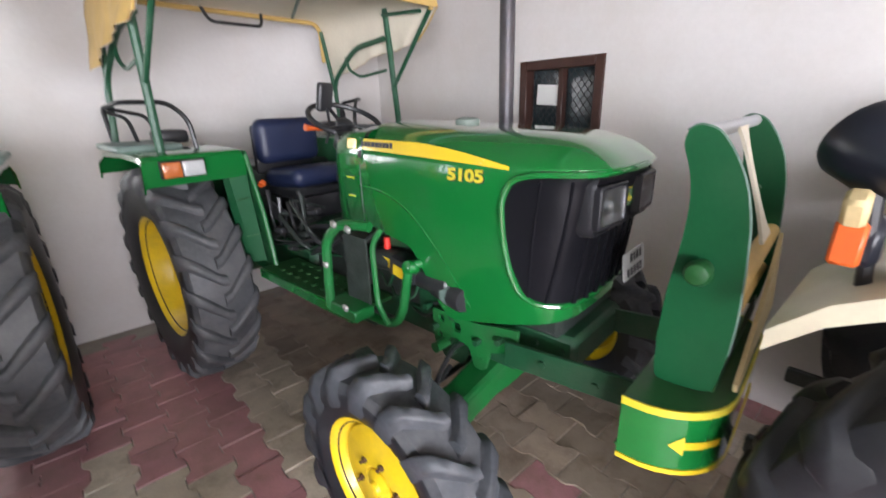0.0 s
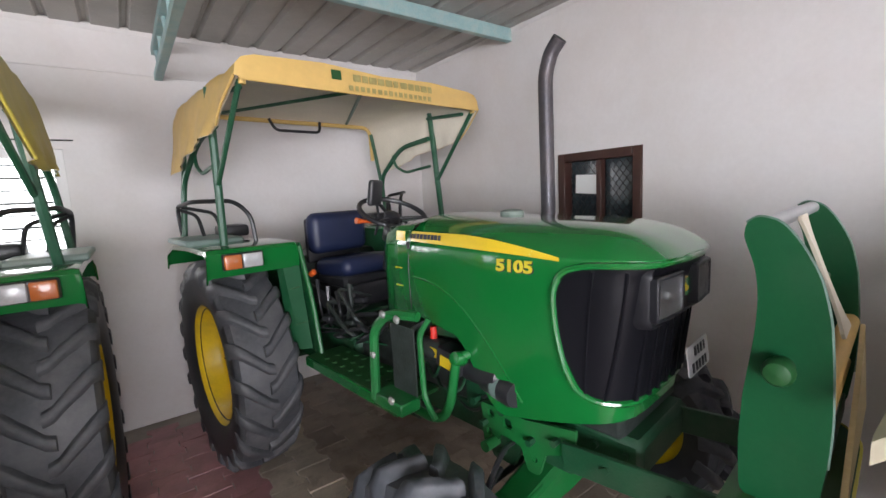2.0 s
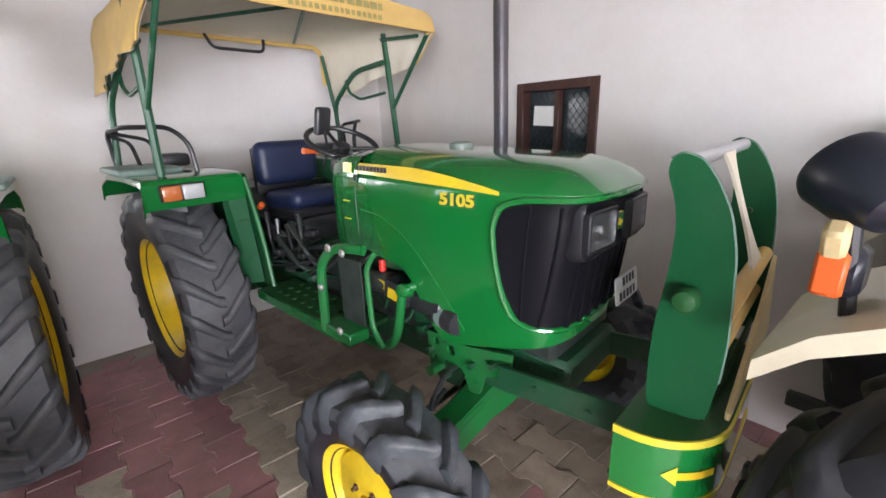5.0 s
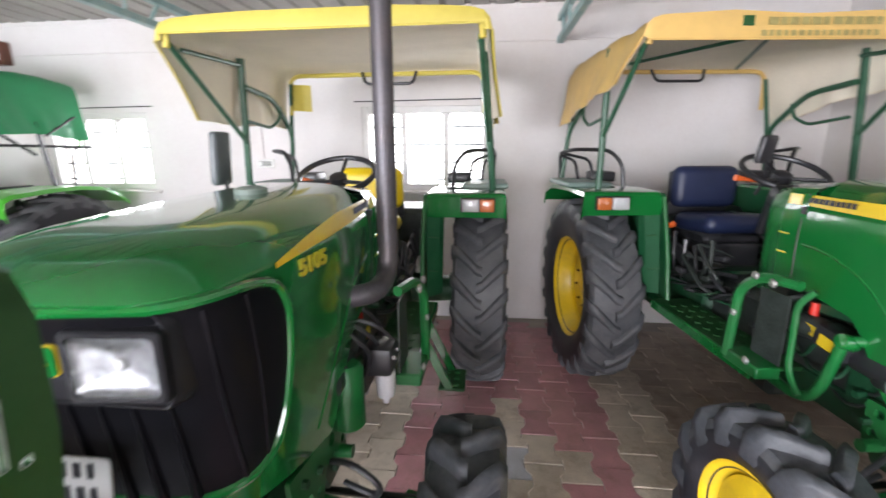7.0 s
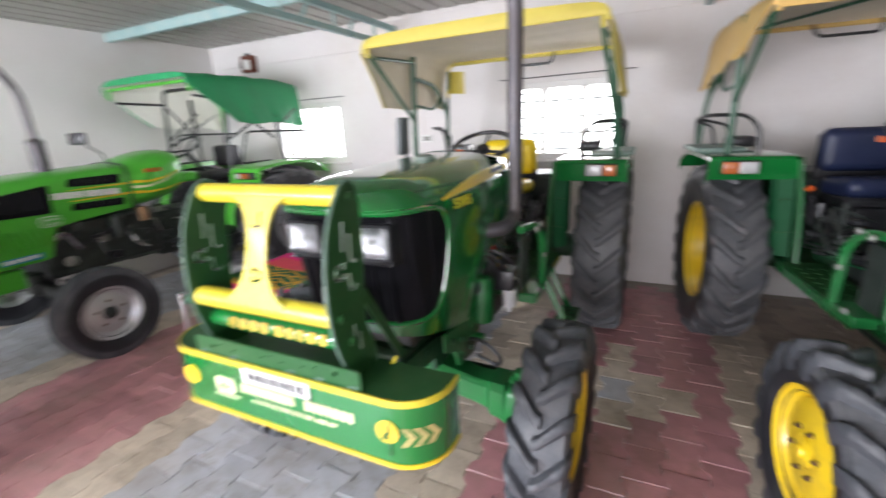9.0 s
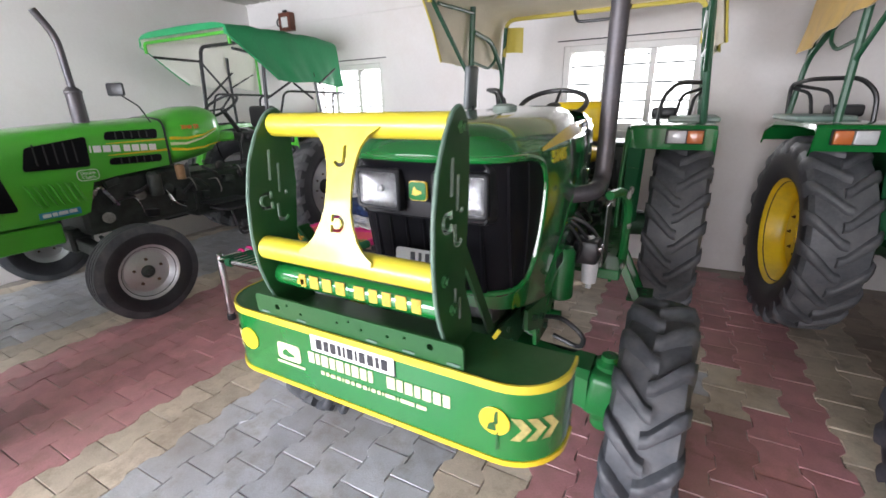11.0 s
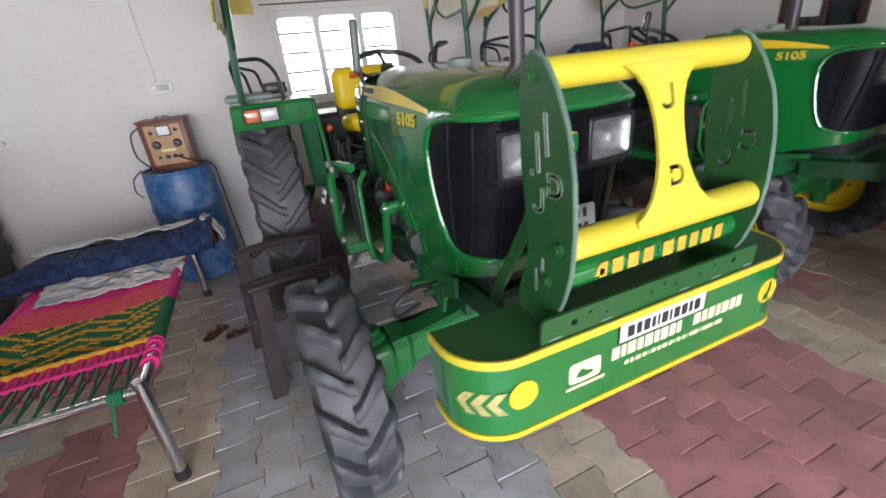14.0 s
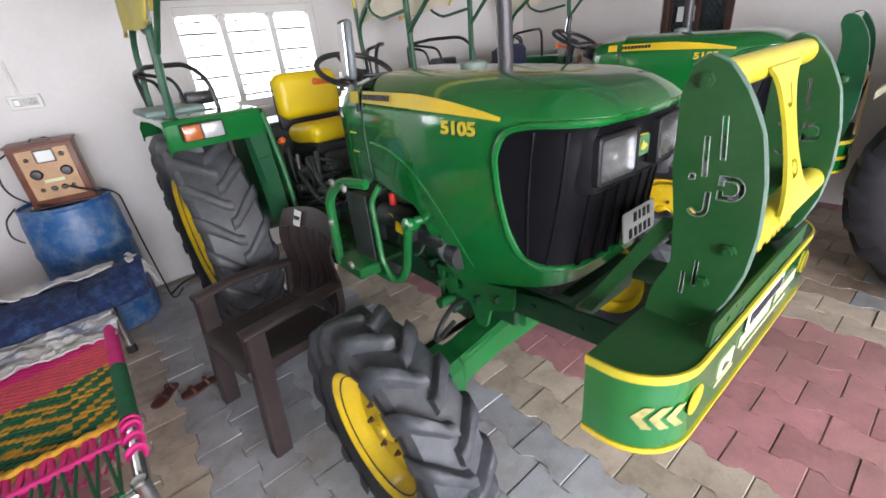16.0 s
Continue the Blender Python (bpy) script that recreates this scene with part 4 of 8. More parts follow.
def dark_green_tractor(m, label, seat_mat, can_mat, can, stack_label, mirrors, sx=0.43, sy=-1.54, inset=0.0, plate=(0.005, 1.075), steer=0, tuck=0.0):
    t = thing("tractor", m, label, "tractor", "tractors in the shed")
    hood = part("hood", hood_bm(), M_green, t, "glossy green bonnet")
    part("grille", grille_bm(), M_mesh, hood, "black mesh grille wrapping round the nose")
    edge = [on_hood(u, z, 0.003) for u, z, _ in grille_edge()]
    part("grille_rim", tube(B(), edge, 0.011, 8, closed=True), M_green, hood)
    for u in (-0.335, 0.335):
        part("grille_rib", tube(B(), [on_hood(wrap(u), z, 0.001) for z in (0.975, 1.1, 1.22, 1.37)], 0.006, 6), M_mesh, hood)
    for k in range(-3, 4):
        part("grille_rib", tube(B(), [nose(0.064 * k, z, 0.004) for z in (0.966, 1.03, 1.12, 1.20)], [0.012, 0.009, 0.007, 0.004], 6), M_mesh, hood)
    for k in (-1, 1):
        part("grille_corner", tube(B(), [nose(0.262 * k, z, 0.002) for z in (0.97, 1.08, 1.20, 1.37)], 0.007, 6), M_mesh, hood)
    # headlamp band
    band = new("headlamp_band")
    band.parent = t
    shape = fillet([(-0.240, 1.222, 0), (-0.228, 1.200, 0), (0.228, 1.200, 0), (0.240, 1.222, 0), (0.240, 1.362, 0), (0.228, 1.384, 0), (-0.228, 1.384, 0), (-0.240, 1.362, 0)], 0.03, 4, closed=True)
    rows = []
    for grow, back in ((1.04, 0.11), (1.0, 0.04), (0.985, 0.012), (0.955, 0.0), (0.93, 0.002), (0.92, 0.008)):
        rows.append([(p.x * grow, -2.400 + back + 0.55 * max(0.0, abs(p.x * grow) - 0.12) ** 2, 1.293 + (p.y - 1.293) * grow) for p in shape])
    bm = grid(B(), rows, closed=True)
    bm.faces.new([v for v in list(bm.verts)[-len(shape):]])
    part("band", bm, M_satin, band, "satin black headlamp housing")
    for s in (1, -1):
        cx = 0.142 * s
        turn = 0.07 * s
        def lamp_face(w, h, r):
            return [(p.x, p.y) for p in fillet([(-w, -h, 0), (w, -h, 0), (w, h, 0), (-w, h, 0)], r, 3, closed=True)]
        lm = plane_m((cx, -2.390, 1.290), (1, turn, 0), (0, 0, 1))
        # raised bezel ring, recessed reflector bowl and bulb behind clear glass
        rings = [(0.090, 0.068, 0.0), (0.088, 0.066, 0.024), (0.084, 0.062, 0.028), (0.077, 0.055, 0.027), (0.076, 0.054, 0.018)]
        bm = grid(B(), [[lm @ Vector((x, y, d)) for x, y in lamp_face(w, h, 0.014)] for w, h, d in rings], closed=True)
        part("lamp_bezel", bm, M_satin, band, "grey-black lamp bezel")
        bm = grid(B(), [[lm @ Vector((x, y, d)) for x, y in lamp_face(w, h, 0.012)] for w, h, d in ((0.0765, 0.0545, 0.022), (0.070, 0.049, 0.014), (0.055, 0.039, 0.008), (0.032, 0.024, 0.005), (0.012, 0.010, 0.004))], closed=True)
        part("reflector", bm, M_bowl_chrome, band, "bright headlamp reflector")
        part("bulb", lathe(B(), [(0.012, 0.003), (0.012, 0.014), (0.006, 0.018), (0, 0.0185)], lm, 14), M_clear, band)
        bm = prism(B(), lamp_face(0.0765, 0.0545, 0.012), 0.003, lm @ Matrix.Translation((0, 0, 0.0225)))
        glass = part("headlamp_lens", bm, M_lamp_glass, band, "ribbed clear headlamp lens")
        glass.visible_shadow = False
    bm = prism(B(), [(p.x, p.y) for p in fillet([(-0.032, -0.03, 0), (0.032, -0.03, 0), (0.032, 0.03, 0), (-0.032, 0.03, 0)], 0.014, 3, closed=True)], 0.006, plane_m((0, -2.3985, 1.292), (1, 0, 0), (0, 0, 1)))
    badge = part("badge", bm, M_yellow, band, "square green and yellow badge")
    bm = prism(B(), [(p.x, p.y) for p in fillet([(-0.0295, -0.0275, 0), (0.0295, -0.0275, 0), (0.0295, 0.0275, 0), (-0.0295, 0.0275, 0)], 0.012, 3, closed=True)], 0.004, plane_m((0, -2.4045, 1.292), (1, 0, 0), (0, 0, 1)))
    part("badge_field", bm, M_green, band)
    bm = prism(B(), [(-0.018, -0.01), (-0.004, -0.014), (0.016, -0.006), (0.012, 0.002), (-0.002, 0.004), (-0.008, 0.014), (-0.014, 0.006)], 0.002, plane_m((0, -2.4085, 1.292), (1, 0, 0), (0, 0, 1)))
    part("badge_emblem", bm, M_yellow, band)
    # small plate low on the grille
    pm = plane_m((plate[0], -2.412, plate[1]), (1, 0, 0), (0, 0.12, 1))
    bm = prism(B(), [(p.x, p.y) for p in fillet([(-0.092, -0.046, 0), (0.092, -0.046, 0), (0.092, 0.046, 0), (-0.092, 0.046, 0)], 0.012, 3, closed=True)], 0.004, pm)
    pl = part("registration_plate", bm, M_plate, t, "white plate with dark unreadable characters")
    bars("plate_bars", M_ink, pl, pm @ Matrix.Translation((0.012, 0.022, 0.0042)), [0.016, 0.010, 0.014, 0.012], 0.028, 0.5)
    bars("plate_bars", M_ink, pl, pm @ Matrix.Translation((0, -0.024, 0.0042)), [0.016, 0.014, 0.014, 0.014, 0.012], 0.028, 0.5)
    # flank: stripe, writing, panel edges
    for s in (1, -1):
        zlo = lambda q: 1.424 - 0.012 * q - 0.018 * q ** 3
        zhi = lambda q: 1.466 - 0.004 * q - 0.056 * max(0, q - 0.45) ** 1.6 / 0.55 ** 1.6 * 1.0
        rows = [[], [], []]
        for i in range(31):
            q = i / 30
            y = -1.41 + (-2.15 + 1.41) * q
            a, b = zlo(q), max(zlo(q) + 0.001, zhi(q))
            for row, z in zip(rows, (a, (a + b) / 2, b)):
                if z <= 1.405:
                    p = flank(y, z, s, 0.004)
                else:
                    p = flank(y, 1.405, s, 0.004)
                    k = (z - 1.405)
                    p = Vector((p.x - s * 0.17 * k - s * 1.5 * k * k, p.y, z))
                row.append(p)
        part("side_stripe", grid(B(), rows), M_yellow, hood, "yellow side stripe")
        pa, pb = flank(-1.62, 1.405, s, 0.005), flank(-1.44, 1.405, s, 0.005)
        mm = plane_m((pa + pb) / 2 + Vector((-s * 0.006, 0, 0.041)), (pb - pa) * s, (-s * 0.16, 0, 1))
        bars("stripe_bars", M_ink, hood, mm, [0.018, 0.018, 0.018, 0.02, 0.022, 0.016, 0.016, 0.018, 0.016], 0.02, 0.3, 0.002)
        pa, pb = flank(-2.06, 1.366, s, 0.0005), flank(-1.92, 1.366, s, 0.0005)
        num = plane_m((pa + pb) / 2, (pb - pa) * s, (-s * 0.05, 0, 1))
        lettering("number_shadow", "5105", 0.054, 0.001, num @ Matrix.Translation((0.003, -0.003, 0.001)) @ Matrix.Diagonal((1.34, 1, 1, 1)), M_ink, hood, 0.0026)
        lettering("model_number", "5105", 0.054, 0.003, num @ Matrix.Translation((0, 0, 0.001)) @ Matrix.Diagonal((1.34, 1, 1, 1)), M_yellow_lemon, hood, 0.0022)
        bm = grid(B(), [[(s * (0.3135 - 0.0025 * k - 0.0015 * i), -1.395 + 0.033 * i, 1.424 + 0.021 * k) for i in range(3)] for k in (0, 1, 2)])
        part("side_stripe", thicken(bm, 0.002), M_yellow, hood)
        for k, wide in enumerate((0.03, 0.022)):
            part("print_bar", box(B(), flank(-2.035 - 0.012 * k, 1.408 + 0.010 * k, s, 0.001), (0.003, wide, 0.005)), M_paleprint, hood)
        bm = tube(B(), [flank(-1.409, z, s, 0.0) for z in (1.47, 1.40, 1.30, 1.20, 1.12)], 0.0032, 6)
        part("panel_seam", bm, M_black, hood)
        pts = [flank(y, z, s, -0.003) for y, z in ((-1.44, 1.272), (-1.52, 1.270), (-1.60, 1.258), (-1.70, 1.222), (-1.78, 1.165), (-1.86, 1.08), (-1.93, 0.98), (-1.99, 0.88))]
        part("panel_crease", tube(B(), fillet(pts, 0.08), 0.006, 6), M_green, hood)
    bm = lathe(B(), [(0.05, 0), (0.05, 0.018), (0.03, 0.026), (0, 0.028)], pose(0.02, -1.72, 1.51), 24)
    part("hood_cap", bm, M_grey_pad, hood)
    # cowl and dashboard
    bm = B()
    rows = []
    for y, w, z1, z0 in ((-1.400, 0.312, 1.505, 1.10), (-1.30, 0.306, 1.50, 1.06), (-1.20, 0.298, 1.49, 1.02), (-1.16, 0.28, 1.47, 1.02)):
        rows.append([(-w, y, z0), (-w, y, (z0 + z1) / 2), (-w, y, z1 - 0.10), (-w + 0.008, y, z1 - 0.05), (-w + 0.035, y, z1 - 0.015), (-w * 0.6, y, z1 + 0.004), (0, y, z1 + 0.01), (w * 0.6, y, z1 + 0.004), (w - 0.035, y, z1 - 0.015), (w - 0.008, y, z1 - 0.05), (w, y, z1 - 0.10), (w, y, (z0 + z1) / 2), (w, y, z0)])
    rows.append([(x * 0.6, y + 0.03, z) for x, y, z in rows[-1]])
    grid(bm, rows)
    part("cowl", bm, M_green, t)
    for s in (1, -1):
        for z in (1.30, 1.22):
            part("cowl_mark", box(B(), (s * 0.3065, -1.30, z), (0.004, 0.05, 0.006)), M_yellow, t)
        part("cowl_latch", box(B(), (s * 0.311, -1.385, 1.405), (0.008, 0.022, 0.030), bevel=0.002), M_black, t)
    bm = box(B(), (0, -1.11, 1.42), (0.44, 0.12, 0.09), rot=(25, 0, 0), bevel=0.02, seg=2)
    part("dashboard", bm, M_black, t)
    bm = box(B(), (0, -1.20, 1.25), (0.5, 0.10, 0.42), bevel=0.02)
    part("column_cover", bm, M_black, t)
    st = new("steering_wheel")
    st.parent = t
    st.matrix_local = pose(0, -0.86, 1.525, 25, 0, 0)
    ring = [(0.19 * math.cos(a), 0.19 * math.sin(a), 0) for a in [2 * math.pi * i / 40 for i in range(40)]]
    part("wheel_rim", tube(B(), ring, 0.0145, 8, closed=True), M_black, st)
    for a in (90, 210, 330):
        q = radians(a)
        part("spoke", tube(B(), [(0.03 * math.cos(q), 0.03 * math.sin(q), -0.03), (0.18 * math.cos(q), 0.18 * math.sin(q), 0)], 0.010, 6), M_black, st)
    part("hub", lathe(B(), [(0.045, -0.05), (0.045, -0.01), (0.03, 0.0), (0, 0.002)], None, 20), M_black, st)
    part("column", cyl(B(), (0, 0, -0.04), (0, -0.05, -0.34), 0.025, 12), M_black, st)
    part("signal_lever", tube(B(), [(-0.05, 0, -0.06), (-0.16, 0.02, -0.05), (-0.22, 0.02, -0.04)], [0.007, 0.009, 0.018], 8), M_orange, st, "orange-tipped lever")
    # engine bay and chassis
    bm = box(B(), (0, -1.62, 0.86), (0.40, 0.78, 0.50), bevel=0.02)
    part("engine_block", bm, M_engine, t, "dark oily engine")
    part("clutch_housing", box(B(), (0, -1.0, 0.72), (0.42, 0.50, 0.46), bevel=0.03), M_engine, t)
    part("gearbox", box(B(), (0, -0.30, 0.74), (0.46, 0.90, 0.44), bevel=0.04), M_green_cast, t)
    rnd = random.Random(7)
    for s in (1, -1):
        part("filter", lathe(B(), [(0.05, -0.10), (0.055, -0.09), (0.055, 0.07), (0.03, 0.10), (0, 0.102)], pose(s * 0.27, -1.78, 0.93, 90, 0, 0), 20), M_black, t)
        part("starter_motor", lathe(B(), [(0.045, -0.12), (0.05, -0.11), (0.05, 0.08), (0.03, 0.11), (0, 0.112)], pose(s * 0.26, -1.52, 0.95, 90, 0, 12), 20), M_engine, t)
        part("yellow_tag", box(B(), (s * 0.308, -1.50, 0.955), (0.006, 0.07, 0.04), rot=(8, 0, 0), bevel=0.002), M_yellow, t)
        part("red_cap", lathe(B(), [(0.016, 0), (0.014, 0.05), (0, 0.052)], pose(s * 0.27, -1.47, 1.0), 12), M_red, t)
        for k in range(7):
            y = -1.95 + 0.11 * k + rnd.uniform(-0.03, 0.03)
            z = rnd.uniform(0.80, 1.06)
            pts = [(s * 0.20, y, z), (s * rnd.uniform(0.24, 0.30), y + rnd.uniform(-0.06, 0.06), z - rnd.uniform(-0.05, 0.1)), (s * rnd.uniform(0.22, 0.30), y + rnd.uniform(0.05, 0.16), z - rnd.uniform(0.05, 0.2)), (s * 0.2, y + 0.2, z - 0.1)]
            part("hose", tube(B(), fillet(pts, 0.05, 3), rnd.choice((0.007, 0.010, 0.013)), 6), rnd.choice((M_black, M_engine, M_green_cast)), t)
        # lower frame, brackets
        part("side_rail", box(B(), (s * 0.20, -1.55, 0.68), (0.03, 1.10, 0.11), bevel=0.006), M_green_cast, t)
        bm = prism(B(), [(-1.98, 0.86), (-1.62, 0.86), (-1.62, 0.74), (-1.70, 0.66), (-1.76, 0.56), (-1.86, 0.56), (-1.90, 0.66), (-2.05, 0.70)], 0.03, plane_m((s * 0.235, 0, 0), (0, 1, 0), (0, 0, 1)), bevel=0.005)
        part("axle_bracket", bm, M_green_cast, t)
        for y, z in ((-1.70, 0.79), (-1.84, 0.79), (-1.82, 0.61)):
            part("bracket_bolt", cyl(B(), (s * 0.22, y, z), (s * 0.28, y, z), 0.014, 6), M_green_cast, t)
    for s in (1, -1):
        plate_edge = rounded([(-1.735, 0.800), (-1.745, 0.640), (-1.800, 0.625), (-1.835, 0.700), (-1.925, 0.690), (-1.955, 0.605), (-2.005, 0.610), (-2.030, 0.700), (-2.140, 0.745), (-2.150, 0.835), (-1.95, 0.800)], 0.014)
        holes = [rounded(slot(y, z, d, d), d * 0.4) for y, z, d in ((-1.785, 0.765, 0.032), (-1.775, 0.690, 0.028), (-1.865, 0.752, 0.042), (-1.985, 0.665, 0.024))]
        part("lug_plate", holed_plate(B(), plate_edge, holes, 0.014, plane_m((s * 0.272, 0, 0), (0, 1, 0), (0, 0, 1))), M_green_satin, t, "perforated green bracket")
        part("hanger", box(B(), (s * 0.255, -1.975, 0.715), (0.03, 0.034, 0.14), bevel=0.008), M_green_satin, t)
        for y, z in ((-2.08, 0.775), (-1.98, 0.735), (-1.76, 0.725)):
            part("plate_bolt", cyl(B(), (s * 0.268, y, z), (s * 0.302, y, z), 0.013, 6), M_green_cast, t)
        part("cross_pin", cyl(B(), (s * 0.26, -1.80, 0.66), (s * 0.33, -1.80, 0.66), 0.022, 12), M_green_satin, t)
    bm = box(B(), (0, -2.10, 0.765), (0.40, 0.46, 0.13), bevel=0.02)
    part("front_support", bm, M_green_cast, t)
    part("radiator_shroud", box(B(), (0, -2.13, 0.90), (0.44, 0.30, 0.16), bevel=0.02), M_engine, t, "dark radiator shroud")
    for s in (1, -1):
        part("cradle_lug", prism(B(), rounded([(-0.05, 0.0), (0.05, 0.0), (0.05, 0.07), (0.02, 0.10), (-0.05, 0.10)], 0.012), 0.02, plane_m((s * 0.205, -1.88, 0.83), (0, 1, 0), (0, 0, 1)), bevel=0.003), M_green_cast, t)
        for y in (-1.95, -2.06, -2.18, -2.28):
            part("cradle_bolt", cyl(B(), (s * 0.195, y, 0.775), (s * 0.216, y, 0.775), 0.012, 6), M_green_cast, t)
    # front axle
    ax = -1.96
    for s in (1, -1):
        # tapered beam, flange and end casting
        bm = B()
        pts = [(0.0, 0.56, 0.085, 0.075), (0.14, 0.555, 0.085, 0.075), (0.22, 0.535, 0.070, 0.066), (0.36, 0.505, 0.066, 0.064), (0.42, 0.495, 0.070, 0.070), (0.44, 0.49, 0.088, 0.086), (0.50, 0.48, 0.092, 0.090)]
        rows = []
        for x, z, hy, hz in pts:
            rows.append([(s * x, ax + cy * hy, z + cz * hz) for cy, cz in ((-1, -0.7), (-0.7, -1), (0.7, -1), (1, -0.7), (1, 0.7), (0.7, 1), (-0.7, 1), (-1, 0.7))])
        grid(bm, rows, closed=True)
        part("front_axle", bm, M_green_satin, t, "green cast front axle")
    part("axle_pivot", box(B(), (0, ax, 0.62), (0.26, 0.24, 0.14), bevel=0.03, seg=2), M_green_satin, t)
    for s in (1, -1):
        part("steering_knuckle", box(B(), (s * 0.555, ax, 0.475), (0.13, 0.19, 0.185), rot=(0, 8 * s, 0), bevel=0.03, seg=3), M_green_satin, t)
        part("hub_carrier", cyl(B(), (s * 0.53, ax, 0.425), (s * 0.68, ax, 0.425), 0.095, 20, 0.085), M_green_satin, t)
        part("kingpin", lathe(B(), [(0.045, 0), (0.05, 0.01), (0.05, 0.285), (0.03, 0.30), (0.03, 0.32), (0, 0.325)], pose(s * 0.56, ax, 0.30), 16), M_green_satin, t)
        for k in range(6):
            q = 2 * math.pi * k / 6
            part("flange_bolt", cyl(B(), (s * 0.49, ax + 0.066 * math.cos(q), 0.482 + 0.062 * math.sin(q)), (s * 0.512, ax + 0.066 * math.cos(q), 0.482 + 0.062 * math.sin(q)), 0.010, 6), M_green_satin, t)
        part("axle_rib", box(B(), (s * 0.34, ax - 0.05, 0.545), (0.30, 0.02, 0.05), rot=(0, 11 * s, 0), bevel=0.006), M_green_satin, t)
        hose = fillet([(s * 0.22, ax + 0.10, 0.66), (s * 0.36, ax + 0.04, 0.72), (s * 0.46, ax + 0.02, 0.66), (s * 0.44, ax + 0.06, 0.58), (s * 0.32, ax + 0.09, 0.60)], 0.07)
        part("steering_hose", tube(B(), hose, 0.010, 8), M_black, t)
        part("steering_arm", box(B(), (s * 0.50, ax + 0.13, 0.47), (0.05, 0.16, 0.03), rot=(0, 0, -20 * s), bevel=0.006), M_green_satin, t)
        part("tie_rod", tube(B(), [(s * 0.12, ax + 0.14, 0.52), (s * 0.54, ax + 0.15, 0.50)], 0.013, 8), M_engine, t)
        wheel(t, s * (0.755 - inset - tuck), ax, 0.422, T_FRONT, 0.232, 0.225, s, M_rim, dish=0.36 if not tuck else -0.02, bolts=6, bolt_r=0.40, turn=-s * steer, name="front_wheel")
        wheel(t, s * (0.725 - inset), 0, 0.65, T_REAR, 0.356, 0.335, s, M_rim, dish=-0.15, bolts=8, bolt_r=0.42, name="rear_wheel")
        part("axle_housing", cyl(B(), (s * 0.2, 0, 0.65), (s * 0.66, 0, 0.65), 0.11, 20, 0.085), M_green_cast, t)
        mudguard(t, s)
    # platforms and steps
    for s in (1, -1):
        pf = new("footplate")
        pf.parent = t
        cx, wide = s * 0.365, 0.22
        ex = abs(cx) + wide / 2
        part("plate", box(B(), (cx, -1.04, 0.755), (wide, 0.84, 0.02), bevel=0.004), M_green_dark, pf)
        for i in range(8):
            for j in range(3):
                part("stud", lathe(B(), [(0.016, 0), (0.012, 0.005)], pose(s * (ex - 0.055 - 0.065 * j), -0.75 - 0.08 * i, 0.765), 8), M_green_dark, pf)
        part("plate_edge", box(B(), (s * (ex + 0.002), -1.04, 0.738), (0.015, 0.84, 0.05), bevel=0.003), M_green, pf)
        gd = new("engine_guard")
        gd.parent = t
        x = s * 0.515
        loop = fillet([(x, -1.36, 0.78), (x, -1.38, 1.08), (x - s * 0.02, -1.46, 1.16), (x - s * 0.06, -1.60, 1.16)], 0.07)
        part("loop_tube", tube(B(), loop, 0.02, 8), M_green_satin, gd)
        part("loop_foot", box(B(), (x - s * 0.04, -1.45, 0.785), (0.10, 0.20, 0.05), bevel=0.006), M_green_satin, gd)
        part("shield", box(B(), (x - s * 0.07, -1.48, 0.96), (0.006, 0.15, 0.28)), M_engine, gd)
        for y, z in ((-1.47, 1.165), (-1.56, 1.16), (-1.38, 0.98), (-1.49, 0.815)):
            part("clip", box(B(), (x + s * 0.012, y, z), (0.018, 0.032, 0.030), rot=(20, 0, 0), bevel=0.007), M_clip, gd)
        part("upper_rail", box(B(), (s * 0.24, -1.62, 1.045), (0.03, 0.36, 0.05), rot=(-6, 0, 0), bevel=0.008), M_green_cast, gd)
        if s < 0:
            inner = fillet([(-0.40, -1.60, 1.14), (-0.43, -1.57, 1.08), (-0.43, -1.58, 0.82), (-0.43, -1.64, 0.75)], 0.06)
            part("loop_tube", tube(B(), inner, 0.012, 8), M_green_satin, gd)
            pipe = fillet([(-0.16, -1.80, 0.99), (-0.32, -1.72, 1.005), (-0.36, -1.70, 0.99), (-0.365, -1.66, 0.80), (-0.375, -1.63, 0.735), (-0.39, -1.58, 0.72), (-0.42, -1.34, 0.745)], 0.04)
            part("hydraulic_pipe", tube(B(), pipe, 0.019, 10), M_green_satin, gd)
            part("pipe_elbow", lathe(B(), [(0.0, -0.035), (0.02, -0.032), (0.028, -0.015), (0.028, 0.02), (0.024, 0.03), (0, 0.032)], pose(-0.35, -1.705, 0.99, 0, -70, 0), 16), M_green, gd)
            part("relay_box", box(B(), (-0.30, -1.63, 0.955), (0.09, 0.14, 0.085), rot=(10, 0, 0), bevel=0.012, seg=2), M_black, gd)
            part("relay_label", box(B(), (-0.349, -1.63, 0.95), (0.003, 0.075, 0.045), rot=(10, 0, 0)), M_yellow, gd, "yellow warning label")
            part("oil_filter", lathe(B(), [(0.048, -0.10), (0.052, -0.09), (0.052, 0.06), (0.046, 0.08), (0, 0.082)], pose(-0.28, -1.86, 0.90, 90, 0, -14), 20), M_black, gd)
            part("filter_band", lathe(B(), [(0.0535, -0.02), (0.0535, 0.02)], pose(-0.28, -1.86, 0.90, 90, 0, -14), 20, cap=False), M_grey_pad, gd)
        else:
            # fuel pump, bowl and canister low on the other flank
            part("fuel_pump", box(B(), (0.385, -1.60, 0.91), (0.11, 0.13, 0.11), bevel=0.02, seg=2), M_black, gd)
